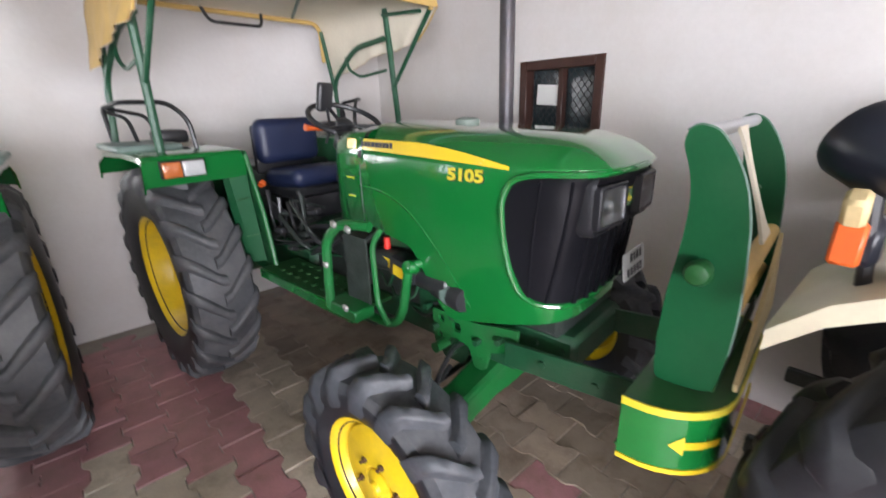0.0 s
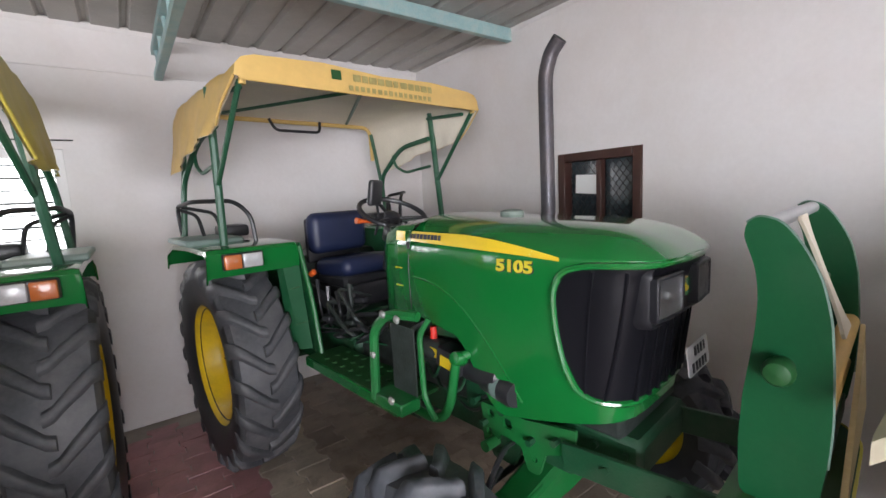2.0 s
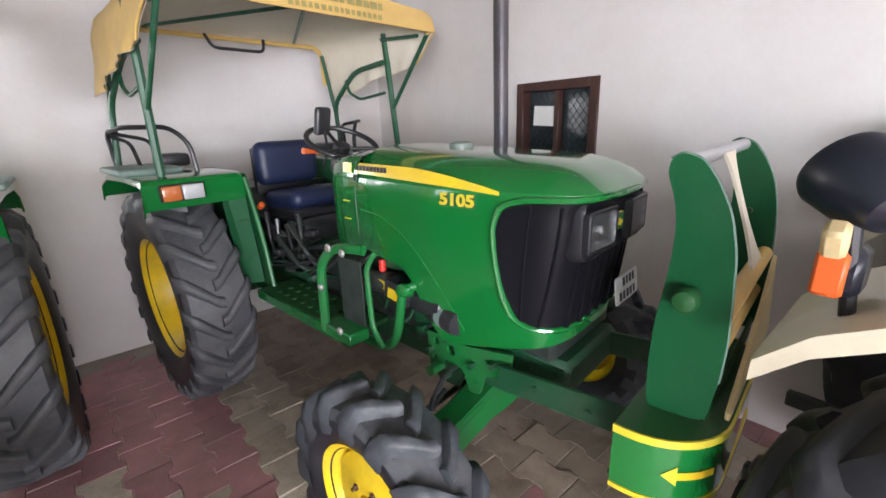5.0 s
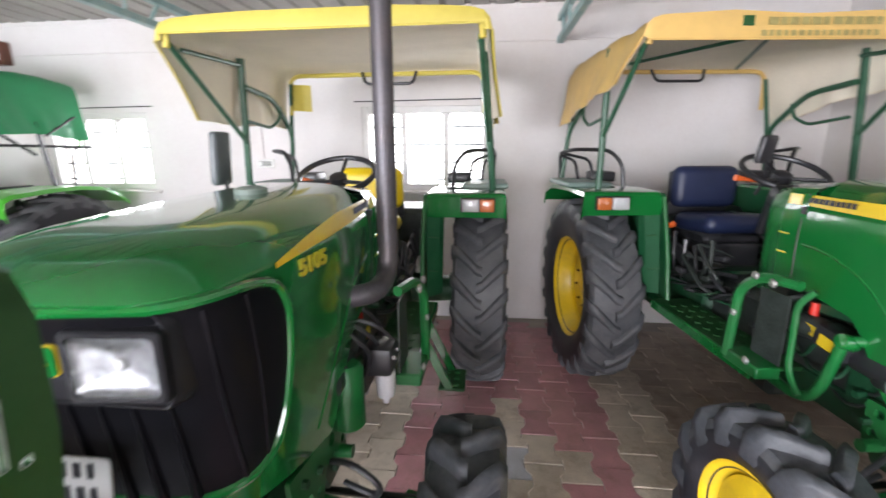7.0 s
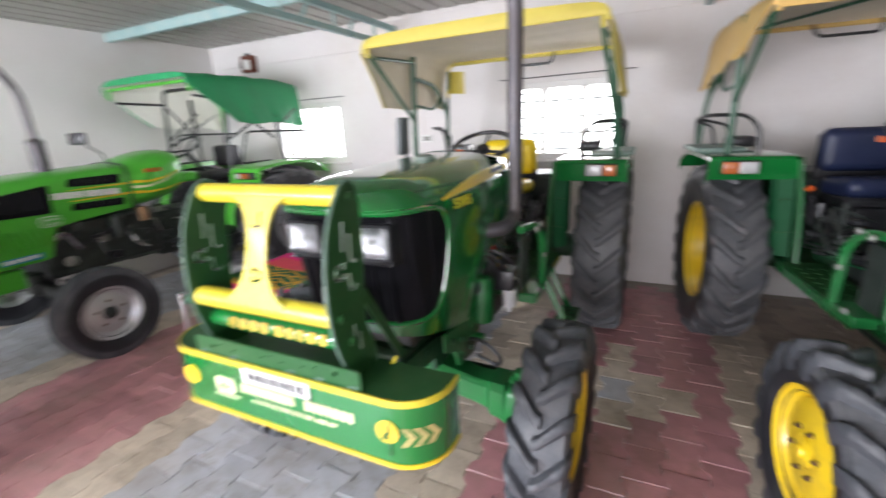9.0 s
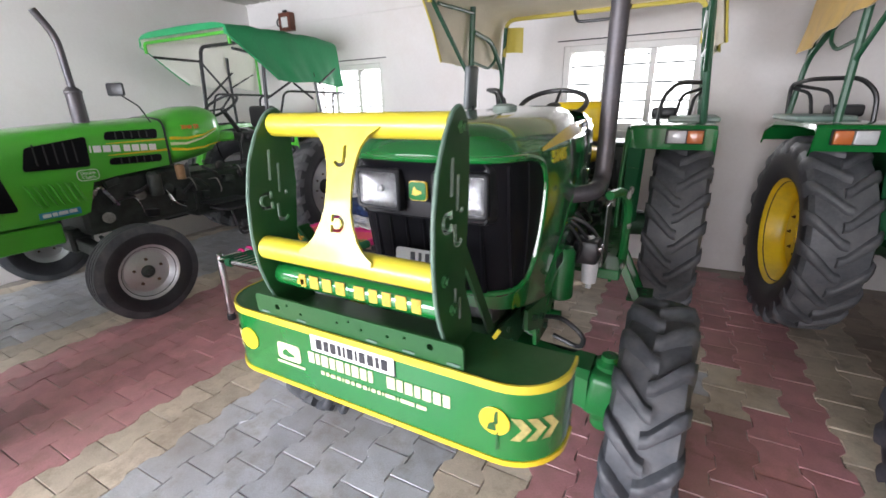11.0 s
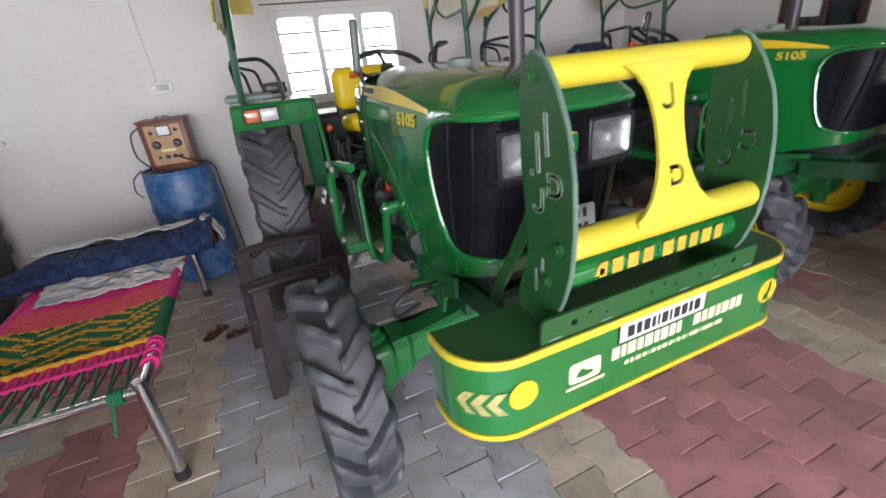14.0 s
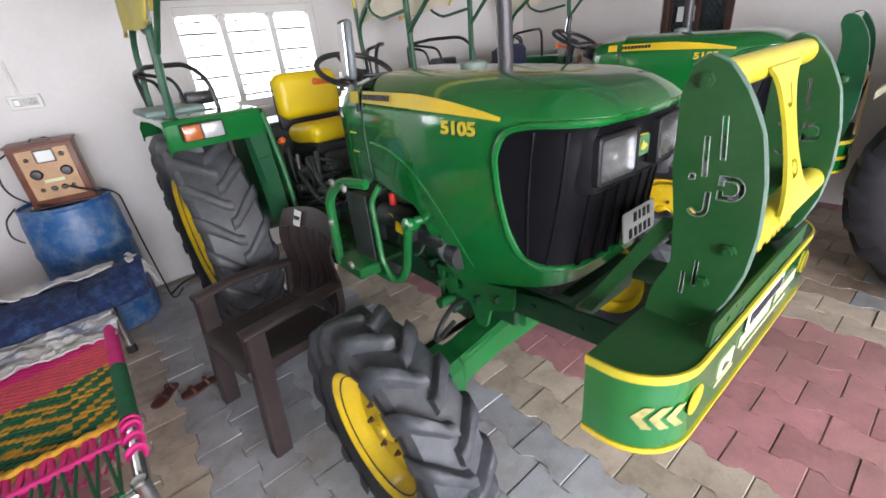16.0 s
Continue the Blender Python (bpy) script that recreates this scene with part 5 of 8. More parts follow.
            for k in range(4):
                part("pump_bolt", cyl(B(), (0.438, -1.65 + 0.033 * k, 0.93 - 0.02 * (k % 2)), (0.450, -1.65 + 0.033 * k, 0.93 - 0.02 * (k % 2)), 0.008, 6), M_steel, gd)
            part("sediment_bowl", lathe(B(), [(0.0, -0.11), (0.012, -0.11), (0.014, -0.09), (0.032, -0.08), (0.036, -0.01), (0.036, 0.02), (0, 0.022)], pose(0.405, -1.62, 0.845), 20), M_bowl, gd, "cloudy white filter bowl")
            part("fuel_canister", lathe(B(), [(0.0, -0.13), (0.045, -0.13), (0.055, -0.12), (0.055, 0.08), (0.04, 0.10), (0, 0.102)], pose(0.31, -1.76, 0.86), 20), M_green_satin, gd)
            for k, (x0, y0, z0) in enumerate(((0.36, -1.58, 0.84), (0.34, -1.66, 0.86), (0.40, -1.52, 0.83), (0.30, -1.74, 0.82), (0.34, -1.46, 0.86))):
                part("fuel_line", tube(B(), fillet([(x0, y0, z0), (x0 + 0.04, y0 - 0.03, z0 + 0.10), (x0 - 0.02, y0 - 0.08, z0 + 0.20), (0.24, y0 - 0.1, z0 + 0.24)], 0.05, 3), 0.008, 6), M_black, gd)
            for y in (-1.10, -0.92):
                part("step_arm", box(B(), (ex + 0.055, y, 0.62), (0.045, 0.02, 0.30), rot=(0, -26, 0), bevel=0.004), M_green, pf)
            part("step", box(B(), (ex + 0.13, -1.01, 0.485), (0.13, 0.20, 0.018), bevel=0.004), M_green_dark, pf)
            for k in range(6):
                part("step_stud", lathe(B(), [(0.016, 0), (0.012, 0.006)], pose(ex + 0.10 + 0.05 * (k % 2), -1.075 + 0.06 * (k // 2), 0.494), 8), M_green_satin, pf)
    # levers, linkages and cables under and beside the seat
    rl = random.Random(21)
    part("seat_pedestal", box(B(), (0, -0.42, 1.02), (0.30, 0.36, 0.16), bevel=0.03, seg=2), M_black, t)
    part("control_console", box(B(), (0, -0.62, 0.90), (0.50, 0.44, 0.12), rot=(8, 0, 0), bevel=0.03, seg=2), M_engine, t)
    for s in (1, -1):
        part("pedal", box(B(), (s * 0.30, -0.98, 0.90), (0.09, 0.11, 0.012), rot=(-32, 0, 0), bevel=0.004), M_black, t)
        part("pedal_arm", tube(B(), [(s * 0.30, -1.02, 0.90), (s * 0.27, -1.12, 0.98)], 0.010, 6), M_black, t)
        part("quadrant", box(B(), (s * 0.29, -0.46, 1.04), (0.02, 0.34, 0.10), rot=(12, 0, 0), bevel=0.008), M_black, t)
        for k in range(7):
            y = -0.32 - 0.085 * k + rl.uniform(-0.02, 0.02)
            x = s * rl.uniform(0.24, 0.34)
            z = rl.uniform(1.06, 1.20)
            pts = [(x - s * 0.05, y + 0.05, 0.86), (x + s * rl.uniform(0, 0.04), y - rl.uniform(0, 0.08), 0.98), (x, y + rl.uniform(-0.05, 0.05), z)]
            lv = fillet(pts, 0.1)
            part("control_lever", tube(B(), lv, [0.007] * (len(lv) - 2) + [0.009, 0.015], 6), rl.choice((M_black, M_black, M_engine, M_blackpipe)), t)
        for k in range(9):
            y = rl.uniform(-0.95, -0.30)
            z = rl.uniform(0.86, 1.08)
            pts = [(s * rl.uniform(0.1, 0.2), y, z), (s * rl.uniform(0.26, 0.36), y + rl.uniform(-0.1, 0.1), z + rl.uniform(-0.06, 0.08)), (s * rl.uniform(0.22, 0.36), y + rl.uniform(-0.2, 0.2), z - rl.uniform(0.02, 0.12)), (s * 0.18, y + rl.uniform(-0.2, 0.2), 0.84)]
            part("control_cable", tube(B(), fillet(pts, 0.06, 3), rl.choice((0.006, 0.008, 0.012)), 6), rl.choice((M_black, M_engine, M_blackpipe, M_green_cast)), t)
        for k in range(5):
            part("link_joint", box(B(), (s * rl.uniform(0.22, 0.36), rl.uniform(-0.9, -0.35), rl.uniform(0.9, 1.08)), (0.04, rl.uniform(0.04, 0.12), 0.03), rot=(rl.uniform(-40, 40), 0, rl.uniform(-30, 30)), bevel=0.006), rl.choice((M_blackpipe, M_engine, M_black)), t)
    part("lever_knob", lathe(B(), [(0.0, -0.02), (0.018, -0.012), (0.018, 0.02), (0, 0.03)], pose(-0.33, -0.47, 1.19, 60, 0, 20), 12), M_orange, t, "orange lever knob")
    part("rear_deck", box(B(), (0, 0.12, 1.08), (0.74, 0.46, 0.34), bevel=0.03), M_engine, t)
    # seat
    se = new("seat")
    se.parent = t
    bm = box(B(), (0, 0, 0), (0.42, 0.125, 0.27), bevel=0.06, seg=6)
    bmesh.ops.translate(bm, verts=bm.verts[:], vec=(0, -0.20, 1.40))
    part("backrest", bm, seat_mat, se)
    bm = box(B(), (0, -0.44, 1.20), (0.42, 0.40, 0.115), rot=(-5, 0, 0), bevel=0.055, seg=6)
    part("cushion", bm, seat_mat if seat_mat is M_seat_yellow else M_seat_blue, se)
    part("back_shell", box(B(), (0, -0.14, 1.35), (0.40, 0.05, 0.30), bevel=0.02, seg=2), M_black, se)
    part("suspension", box(B(), (0, -0.38, 1.11), (0.34, 0.36, 0.08), bevel=0.02), M_black, se)
    # exhaust stack on the left flank
    ex = fillet([(0.30, sy - 0.20, 1.175), (0.40, sy - 0.16, 1.185), (sx, sy - 0.01, 1.205), (sx, sy, 1.36), (sx, sy + 0.005, 2.16), (sx, sy - 0.03, 2.26), (sx, sy - 0.08, 2.31)], 0.10, 6)
    part("exhaust_pipe", tube(B(), ex, 0.036, 16), M_stack, t, stack_label)
    cp = new("canopy")
    cp.parent = t
    roll_frame(cp, can["yf"], can["yr"], can["zt"], can_mat, can["braces"], can["foot"], can["head"])
    canopy(cp, can["yf"], can["yr"], can["zt"], can_mat, can["ff"], can["fr"], can["val"], can["seed"], 0.77, can["slant"], can["band"])
    for mi in mirrors:
        mr = new("mirror")
        mr.parent = t
        mr.matrix_local = pose(mi[0], mi[1], mi[2], mi[3], 0, mi[4])
        part("mirror_shell", box(B(), (0, 0, 0), (mi[5], 0.035, mi[6]), bevel=0.016, seg=3), M_black if mi[7] else M_mirror_shell, mr)
        part("mirror_face", box(B(), (0, 0.0185, 0), (mi[5] - 0.03, 0.004, mi[6] - 0.03)), M_mirror, mr)
        part("mirror_arm", tube(B(), fillet([(0, -0.015, -mi[6] / 2 + 0.02), (0.02, -0.03, -mi[6] / 2 - 0.08), (0.0, -0.02, -mi[6] / 2 - 0.16)], 0.03), 0.008, 6), M_black, mr)
    return t


XB = -0.036
tb = dark_green_tractor(pose(XB, 3.63, 0), "dark green tractor with a yellow canopy, yellow seat and front guard", M_seat_yellow, M_can_yellow,
                        dict(yf=-1.02, yr=0.30, zt=2.245, ff=1.80, fr=1.82, val=0.075, seed=3, slant=0.32, band=0.03, braces=False, foot=(0.80, 0.0, -0.30), head=0.735), "tall black exhaust stack",
                        [(-0.30, -1.36, 1.615, 4, 80, 0.095, 0.21, False)], 0.41, -1.53, plate=(0.005, 1.06), steer=1.5, tuck=0.04)
TA = pose(2.14, 3.845, 0, 0, 0, 6)
ta = dark_green_tractor(TA, "dark green tractor with an amber canopy and navy seat", M_seat_blue, M_can_amber,
                        dict(yf=-0.84, yr=0.42, zt=2.270, ff=2.00, fr=1.82, val=0.115, seed=5, slant=0.22, band=0.025, braces=True, foot=(0.80, 0.045, -0.35), head=0.752), "tall black exhaust stack with a curved tip",
                        [(-0.11, -0.86, 1.64, 10, 30, 0.13, 0.14, True)], 0.43, -1.60, 0.05)
for ob in ta.children:
    if ob.name.split(".")[0] in ("hood", "headlamp_band"):
        ob.location.y += 0.03
cm = plane_m((0.03, -0.84 - 0.018, 2.208), (1, 0, 0), (0, 0.06, 1)) @ Matrix.Diagonal((1.35, 1.15, 1, 1))
part("valance_emblem", prism(B(), [(-0.02, -0.02), (0.02, -0.02), (0.02, 0.02), (-0.02, 0.02)], 0.001, cm @ Matrix.Translation((-0.235, 0.022, 0))), M_green_dark, ta)
bars("valance_bars", M_olive_print, ta, cm @ Matrix.Translation((0.035, 0.020, 0.0)), [0.034, 0.026, 0.034, 0.03, 0.034, 0.022, 0.0, 0.034, 0.03, 0.026, 0.034, 0.022], 0.030, 0.22, 0.001)
bars("valance_bars", M_olive_print, ta, cm @ Matrix.Translation((0.02, -0.026, 0.0)), [0.018, 0.014, 0.018, 0.014, 0.018, 0.02, 0.015, 0.018, 0.012, 0.018, 0.015, 0.018, 0.014, 0.018, 0.016, 0.018], 0.022, 0.45, 0.001)

# loose yellow rear flap of the yellow canopy
bm = grid(B(), [[(-0.745 + 0.17 * i / 4, 0.285 + 0.012 * math.sin(i * 1.7), 2.135 - 0.19 * j / 4 - 0.012 * i / 4) for i in range(5)] for j in range(5)])
thicken(bm, 0.003)
part("rear_flap", bm, M_can_yellow, tb, "loose yellow vinyl flap")

# plaster ledge along the back wall
bm = box(B(), ((XW + XE) / 2, YB - 0.006, 2.565), (XE - XW - 0.02, 0.012, 0.012), bevel=0.003)
tagged(part("trim", bm, M_wall, None, "thin plaster ledge along the back wall"), category="trim", kind="structure")

# ---------- front guards and bumpers ----------


def stroke(pts, w):
    """Outline of a line of width w through pts."""
    out = [[], []]
    for i, p in enumerate(pts):
        a, b = Vector(pts[max(i - 1, 0)]), Vector(pts[min(i + 1, len(pts) - 1)])
        d = (b - a).normalized()
        for side, k in ((0, 1), (1, -1)):
            out[side].append((p[0] - d.y * k * w / 2, p[1] + d.x * k * w / 2))
    return out[0] + out[1][::-1]


def hook(cx, cy, k):
    """A stencilled J."""
    arc = [(0.20 - 0.30 * (1 - math.cos(a)), -0.22 - 0.26 * math.sin(a)) for a in [math.pi * i / 9 * 0.92 for i in range(10)]]
    return [(cx + x * k, cy + y * k) for x, y in stroke([(0.20, 0.52), (0.20, 0.1), *arc], 0.2)]


def bracket(cx, cy, k):
    """A stencilled D, open in the middle of its stem."""
    return [(cx + x * k, cy + y * k) for x, y in [(-0.42, 0.10), (-0.42, 0.48), (0.06, 0.48)] + [(0.06 + 0.44 * math.sin(a), 0.48 * math.cos(a)) for a in [math.pi * i / 10 for i in range(1, 10)]] + [(0.06, -0.48), (-0.42, -0.48), (-0.42, -0.10), (-0.22, -0.10), (-0.22, -0.28), (0.06, -0.28)] + [(0.06 + 0.22 * math.sin(a), -0.28 * math.cos(a)) for a in [math.pi * i / 8 for i in range(1, 8)]] + [(0.06, 0.28), (-0.22, 0.28), (-0.22, 0.10)]]


def bumper_plan(half, yf, r, yb, n=9):
    pts = [(-half, yb)]
    for i in range(n + 1):
        a = i / n * math.pi / 2
        pts.append((-half + r - r * math.cos(a), yf + r - r * math.sin(a)))
    k = len(pts)
    return pts + [(-x, y) for x, y in pts[::-1]]


def bumper(tr, half, yf, r, yb, z0, z1, marks):
    b = new("bumper")
    b.parent = tr
    plan = bumper_plan(half, yf, r, yb)

    def wrap(name, za, zb, grow, mat, label=""):
        big = bumper_plan(half + grow, yf - grow, r + grow, yb)
        bm = grid(B(), [[(x, y, z) for x, y in big] for z in (za, zb)])
        thicken(bm, 0.006)
        return part(name, bm, mat, b, label)

    wrap("shell", z0, z1, 0.0, M_green, "green bumper shell")
    wrap("upper_band", z1 - 0.018, z1 + 0.003, 0.004, M_yellow_lemon, "bright yellow edge band")
    wrap("lower_band", z0 - 0.002, z0 + 0.012, 0.004, M_yellow, "chipped yellow lower edge")
    bm = prism(B(), plan, 0.008, pose(0, 0, z1 - 0.007))
    part("top_plate", bm, M_green_dark, b, "dark green bumper top")
    bm = prism(B(), [(x * 0.97, y + 0.01) for x, y in plan], 0.006, pose(0, 0, z0 + 0.02))
    part("bottom_plate", bm, M_green_dark, b)
    for s in (1, -1):
        part("mount_rail", box(B(), (s * 0.222, (yb - 2.10) / 2, 0.774), (0.016, abs(yb + 2.10) + 0.10, 0.095), rot=(-5, 0, 0), bevel=0.003), M_green_cast, b)
        for y in (-2.2, -2.38):
            part("rail_bolt", cyl(B(), (s * 0.212, y, 0.772), (s * 0.240, y, 0.772), 0.012, 6), M_green_cast, b)
    for s in (1, -1):
        # marks on the rounded ends
        cx, cy = s * (half - r), yf + r
        a = radians(38)
        def bend(pts):
            """Points of the rounded end: q along the curve, z from the middle height."""
            return [Vector((cx + s * (r + 0.003) * math.sin(a + q / r), cy - (r + 0.003) * math.cos(a + q / r), (z0 + z1) / 2 - 0.005 + z)) for q, z in pts]
        if marks == "chevrons":
            for k in range(3):
                q = -0.035 + 0.035 * k
                bm = B()
                lo, mid, hi = bend([(q - 0.018, -0.03), (q + 0.004, -0.03)]), bend([(q + 0.006, 0), (q + 0.028, 0)]), bend([(q - 0.018, 0.03), (q + 0.004, 0.03)])
                grid(bm, [lo, mid, hi])
                part("chevron", bm, M_chevron, b, "worn ochre chevron mark")
        else:
            bm = B()
            body = [bend([(-0.05 + 0.02 * i, -0.011) for i in range(6)]), bend([(-0.05 + 0.02 * i, 0.011) for i in range(6)])]
            grid(bm, body)
            head = [bend([(0.05, -0.028), (0.05, 0.028)]), bend([(0.085, -0.001), (0.085, 0.001)])]
            grid(bm, head)
            part("arrow", bm, M_yellow, b, "yellow arrow mark")
        if marks == "chevrons":
            bm = lathe(B(), [(0.036, 0), (0.036, 0.0025), (0, 0.0026)], plane_m((s * 0.40, yf - 0.0005, (z0 + z1) / 2 + 0.008), (1, 0, 0), (0, 0, 1)), 32)
            part("disc_mark", bm, M_yellow, b, "round orange-yellow mark")
            if s > 0:
                for dx, dz, w, h in ((0.004, 0.012, 0.006, 0.020), (-0.006, -0.014, 0.012, 0.012), (0.008, -0.05, 0.004, 0.028)):
                    part("paint_scrape", prism(B(), rounded([(-w, -h), (w, -h * 0.8), (w * 0.7, h), (-w * 0.4, h * 0.7)], 0.003), 0.0008, plane_m((s * 0.40 + dx, yf - 0.0034, (z0 + z1) / 2 + 0.008 + dz), (1, 0, 0), (0, 0, 1))), M_green_dark, b)
    return b


# the guard of the tractor with the yellow canopy
BZ0, BZ1, BYF = 0.757, 0.970, -2.765
bp = bumper(tb, 0.535, BYF, 0.135, -2.585, BZ0, BZ1, "chevrons")
fm = plane_m((0, BYF - 0.0005, 0), (1, 0, 0), (0, 0, 1))
bm = prism(B(), [(-0.138, 0.905), (0.136, 0.905), (0.136, 0.955), (-0.138, 0.955)], 0.004, fm)
part("plate_border", prism(B(), [(-0.141, 0.902), (0.139, 0.902), (0.139, 0.958), (-0.141, 0.958)], 0.003, fm), M_ink, bp)
plate = part("registration_plate", bm, M_white, bp, "white plate with dark unreadable characters")
bars("plate_bars", M_ink, bp, fm @ Matrix.Translation((0, 0.930, 0.0042)), [0.020, 0.015, 0.018, 0.010, 0.006, 0.018, 0.006, 0.018, 0.018, 0.010, 0.018], 0.030, 0.26)
bm = prism(B(), rounded([(-0.045, -0.028), (0.045, -0.028), (0.045, 0.028), (-0.045, 0.028)], 0.014), 0.002, fm @ Matrix.Translation((-0.235, 0.868, 0)))
part("emblem_field", bm, M_paleprint, bp, "pale rounded emblem")
bm = prism(B(), rounded([(-0.037, -0.022), (0.037, -0.022), (0.037, 0.022), (-0.037, 0.022)], 0.01), 0.0008, fm @ Matrix.Translation((-0.235, 0.868, 0.0021)))
part("emblem_inner", bm, M_paleprint, bp)
bm = prism(B(), [(-0.026, -0.010), (-0.004, -0.015), (0.024, -0.010), (0.018, -0.002), (0.006, 0.0), (-0.008, 0.010), (-0.020, 0.004)], 0.0008, fm @ Matrix.Translation((-0.235, 0.868, 0.003)))
part("emblem_figure", bm, M_green, bp)
bars("writing_bars", M_paleprint, bp, fm @ Matrix.Translation((-0.232, 0.829, 0.0005)), [0.012, 0.010, 0.010, 0.011, 0.014, 0.010, 0.010, 0.010, 0.010], 0.008, 0.2)
bars("writing_bars", M_paleprint, bp, fm @ Matrix.Translation((-0.045, 0.878, 0.0005)), [0.022, 0.014, 0.024, 0.018, 0.024, 0.016, 0.022, 0.020, 0.014], 0.034, 0.18)
bars("writing_bars", M_paleprint, bp, fm @ Matrix.Translation((0.20, 0.880, 0.0005)), [0.024, 0.018, 0.022, 0.016, 0.024, 0.020, 0.018], 0.034, 0.18)
bars("writing_bars", M_paleprint, bp, fm @ Matrix.Translation((0.055, 0.838, 0.0005)), [0.012, 0.010, 0.016, 0.012, 0.003, 0.014, 0.010, 0.016, 0.012, 0.003, 0.012, 0.009, 0.003, 0.030, 0.003, 0.040, 0.028], 0.011, 0.6)

gb = new("front_guard")
gb.parent = tb
gb.location = (-0.014, 0, 0)
# upright strip behind the bumper's top edge
bm = holed_plate(B(), rounded([(-0.335, 0.966), (0.335, 0.966), (0.335, 1.035), (-0.335, 1.035)], 0.014), [rounded(slot(x, z, d, d), d * 0.4) for x, z, d in ((-0.25, 1.005, 0.016), (-0.21, 1.018, 0.008), (-0.16, 1.002, 0.008), (-0.03, 1.008, 0.008), (0.01, 1.02, 0.007), (0.05, 1.006, 0.007), (0.13, 1.008, 0.008), (0.18, 1.018, 0.007), (0.25, 1.012, 0.016))], 0.008, plane_m((0, BYF + 0.064, 0), (1, 0, 0), (0, -0.05, 1)))
part("drilled_strip", bm, M_green_dark, gb, "drilled dark green strip with chipped edge")
for x in (-0.30, -0.16, 0.08, 0.19, 0.31):
    bm = prism(B(), rounded([(-0.018, -0.003), (0.014, -0.004), (0.020, 0.002), (0.0, 0.004), (-0.016, 0.003)], 0.003), 0.0012, plane_m((x, BYF + 0.0055, 0.981), (1, 0, 0), (0, -0.05, 1)))
    part("bare_patch", bm, M_worn_edge, gb)
outline = [(-2.61, 1.47), (-2.625, 1.52), (-2.65, 1.54), (-2.685, 1.525), (-2.72, 1.48), (-2.755, 1.41), (-2.775, 1.32), (-2.782, 1.22), (-2.775, 1.13), (-2.755, 1.06), (-2.72, 0.99), (-2.655, 0.95), (-2.59, 0.95), (-2.60, 1.03), (-2.635, 1.12), (-2.628, 1.22), (-2.612, 1.33)]
for s in (1, -1):
    holes = [slot(-2.671, 1.357, 0.009, 0.078, 0.003), slot(-2.697, 1.394, 0.009, 0.080, 0.004), slot(-2.665, 1.075, 0.007, 0.055), slot(-2.688, 1.105, 0.007, 0.06),
             [(2 * -2.722 - y, z) for y, z in bracket(-2.722, 1.300, 0.050)], [(2 * -2.676 - y, z) for y, z in hook(-2.676, 1.262, 0.050)], rounded(slot(-2.652, 1.315, 0.012, 0.012), 0.004)]
    bm = holed_plate(B(), outline, holes, 0.010, plane_m((s * 0.276 - 0.005, 0, 0), (0, 1, 0), (0, 0, 1)))
    part("side_plate", bm, M_green_dark, gb, "dark green guard plate with cut-outs")
    for hole in holes:
        part("cut_edge", tube(B(), [(s * 0.281, y, z) for y, z in hole], 0.0011, 5, closed=True), M_cut_edge, gb, "thin pale edge of a cut-out")
    rim = fillet([(s * 0.276, y, z) for y, z in outline[1:12]], 0.03, 3)
    part("plate_edge", tube(B(), rim, 0.0052, 6), M_worn_edge, gb, "worn pale plate edge")
    for y, z in ((-2.652, 1.495), (-2.742, 1.175), (-2.705, 1.09)):
        bm = cyl(B(), (s * 0.27, y, z), (s * 0.294, y, z), 0.009, 10)
        cyl(bm, (s * 0.281, y, z), (s * 0.289, y, z), 0.015, 6)
        part("plate_bolt", bm, M_green_dark, gb)
    bm = prism(B(), [(-2.44, 0.885), (-2.40, 0.885), (-2.60, 1.21), (-2.64, 1.21)], 0.008, plane_m((s * 0.262, 0, 0), (0, 1, 0), (0, 0, 1)))
    part("brace", bm, M_green_dark, gb)
for name, y, z, r, mat, lab in (("upper_bar", -2.665, 1.497, 0.030, M_yellow_lemon, "scratched yellow guard tube"), ("lower_bar", -2.745, 1.178, 0.032, M_yellow_lemon, "scratched yellow guard tube"), ("bottom_bar", -2.705, 1.088, 0.032, M_green, "green guard tube")):
    bm = lathe(B(), [(0, -0.271), (r - 0.004, -0.271), (r, -0.266), (r, 0.266), (r - 0.004, 0.271), (0, 0.271)], plane_m((0, y, z), (0, 1, 0), (0, 0, 1)), 28, cap=False)
    part(name, bm, mat, gb, lab)
bars("tube_bars", M_ochre, gb, plane_m((0.024, -2.736, 1.094), (1, 0, 0), (0, 0.0, 1)), [0.020, 0.030, 0.030, 0.030, 0.0, 0.032, 0.025, 0.025, 0.030, 0.025], 0.036, 0.42)
part("tube_emblem", prism(B(), rounded([(-0.014, -0.012), (0.012, -0.012), (0.014, 0.002), (0.002, 0.004), (-0.004, 0.014), (-0.008, 0.002)], 0.003), 0.002, plane_m((-0.168, -2.736, 1.094), (1, 0, 0), (0, 0, 1))), M_ochre, gb)
lean = plane_m((0, -2.695, 1.49), (1, 0, 0), (0, 0.255, 1))
half = [(0.105, 0.005), (0.075, -0.015), (0.055, -0.04), (0.043, -0.075), (0.038, -0.11), (0.037, -0.15), (0.040, -0.19), (0.050, -0.225), (0.066, -0.26), (0.088, -0.285), (0.112, -0.30), (0.112, -0.312)]
bm = holed_plate(B(), [(x, y) for x, y in half] + [(-x, y) for x, y in half[::-1]], [hook(0.002, -0.062, 0.046), bracket(0.004, -0.222, 0.044)], 0.008, lean)
part("centre_plate", bm, M_yellow_lemon, gb, "waisted yellow plate with cut-outs")
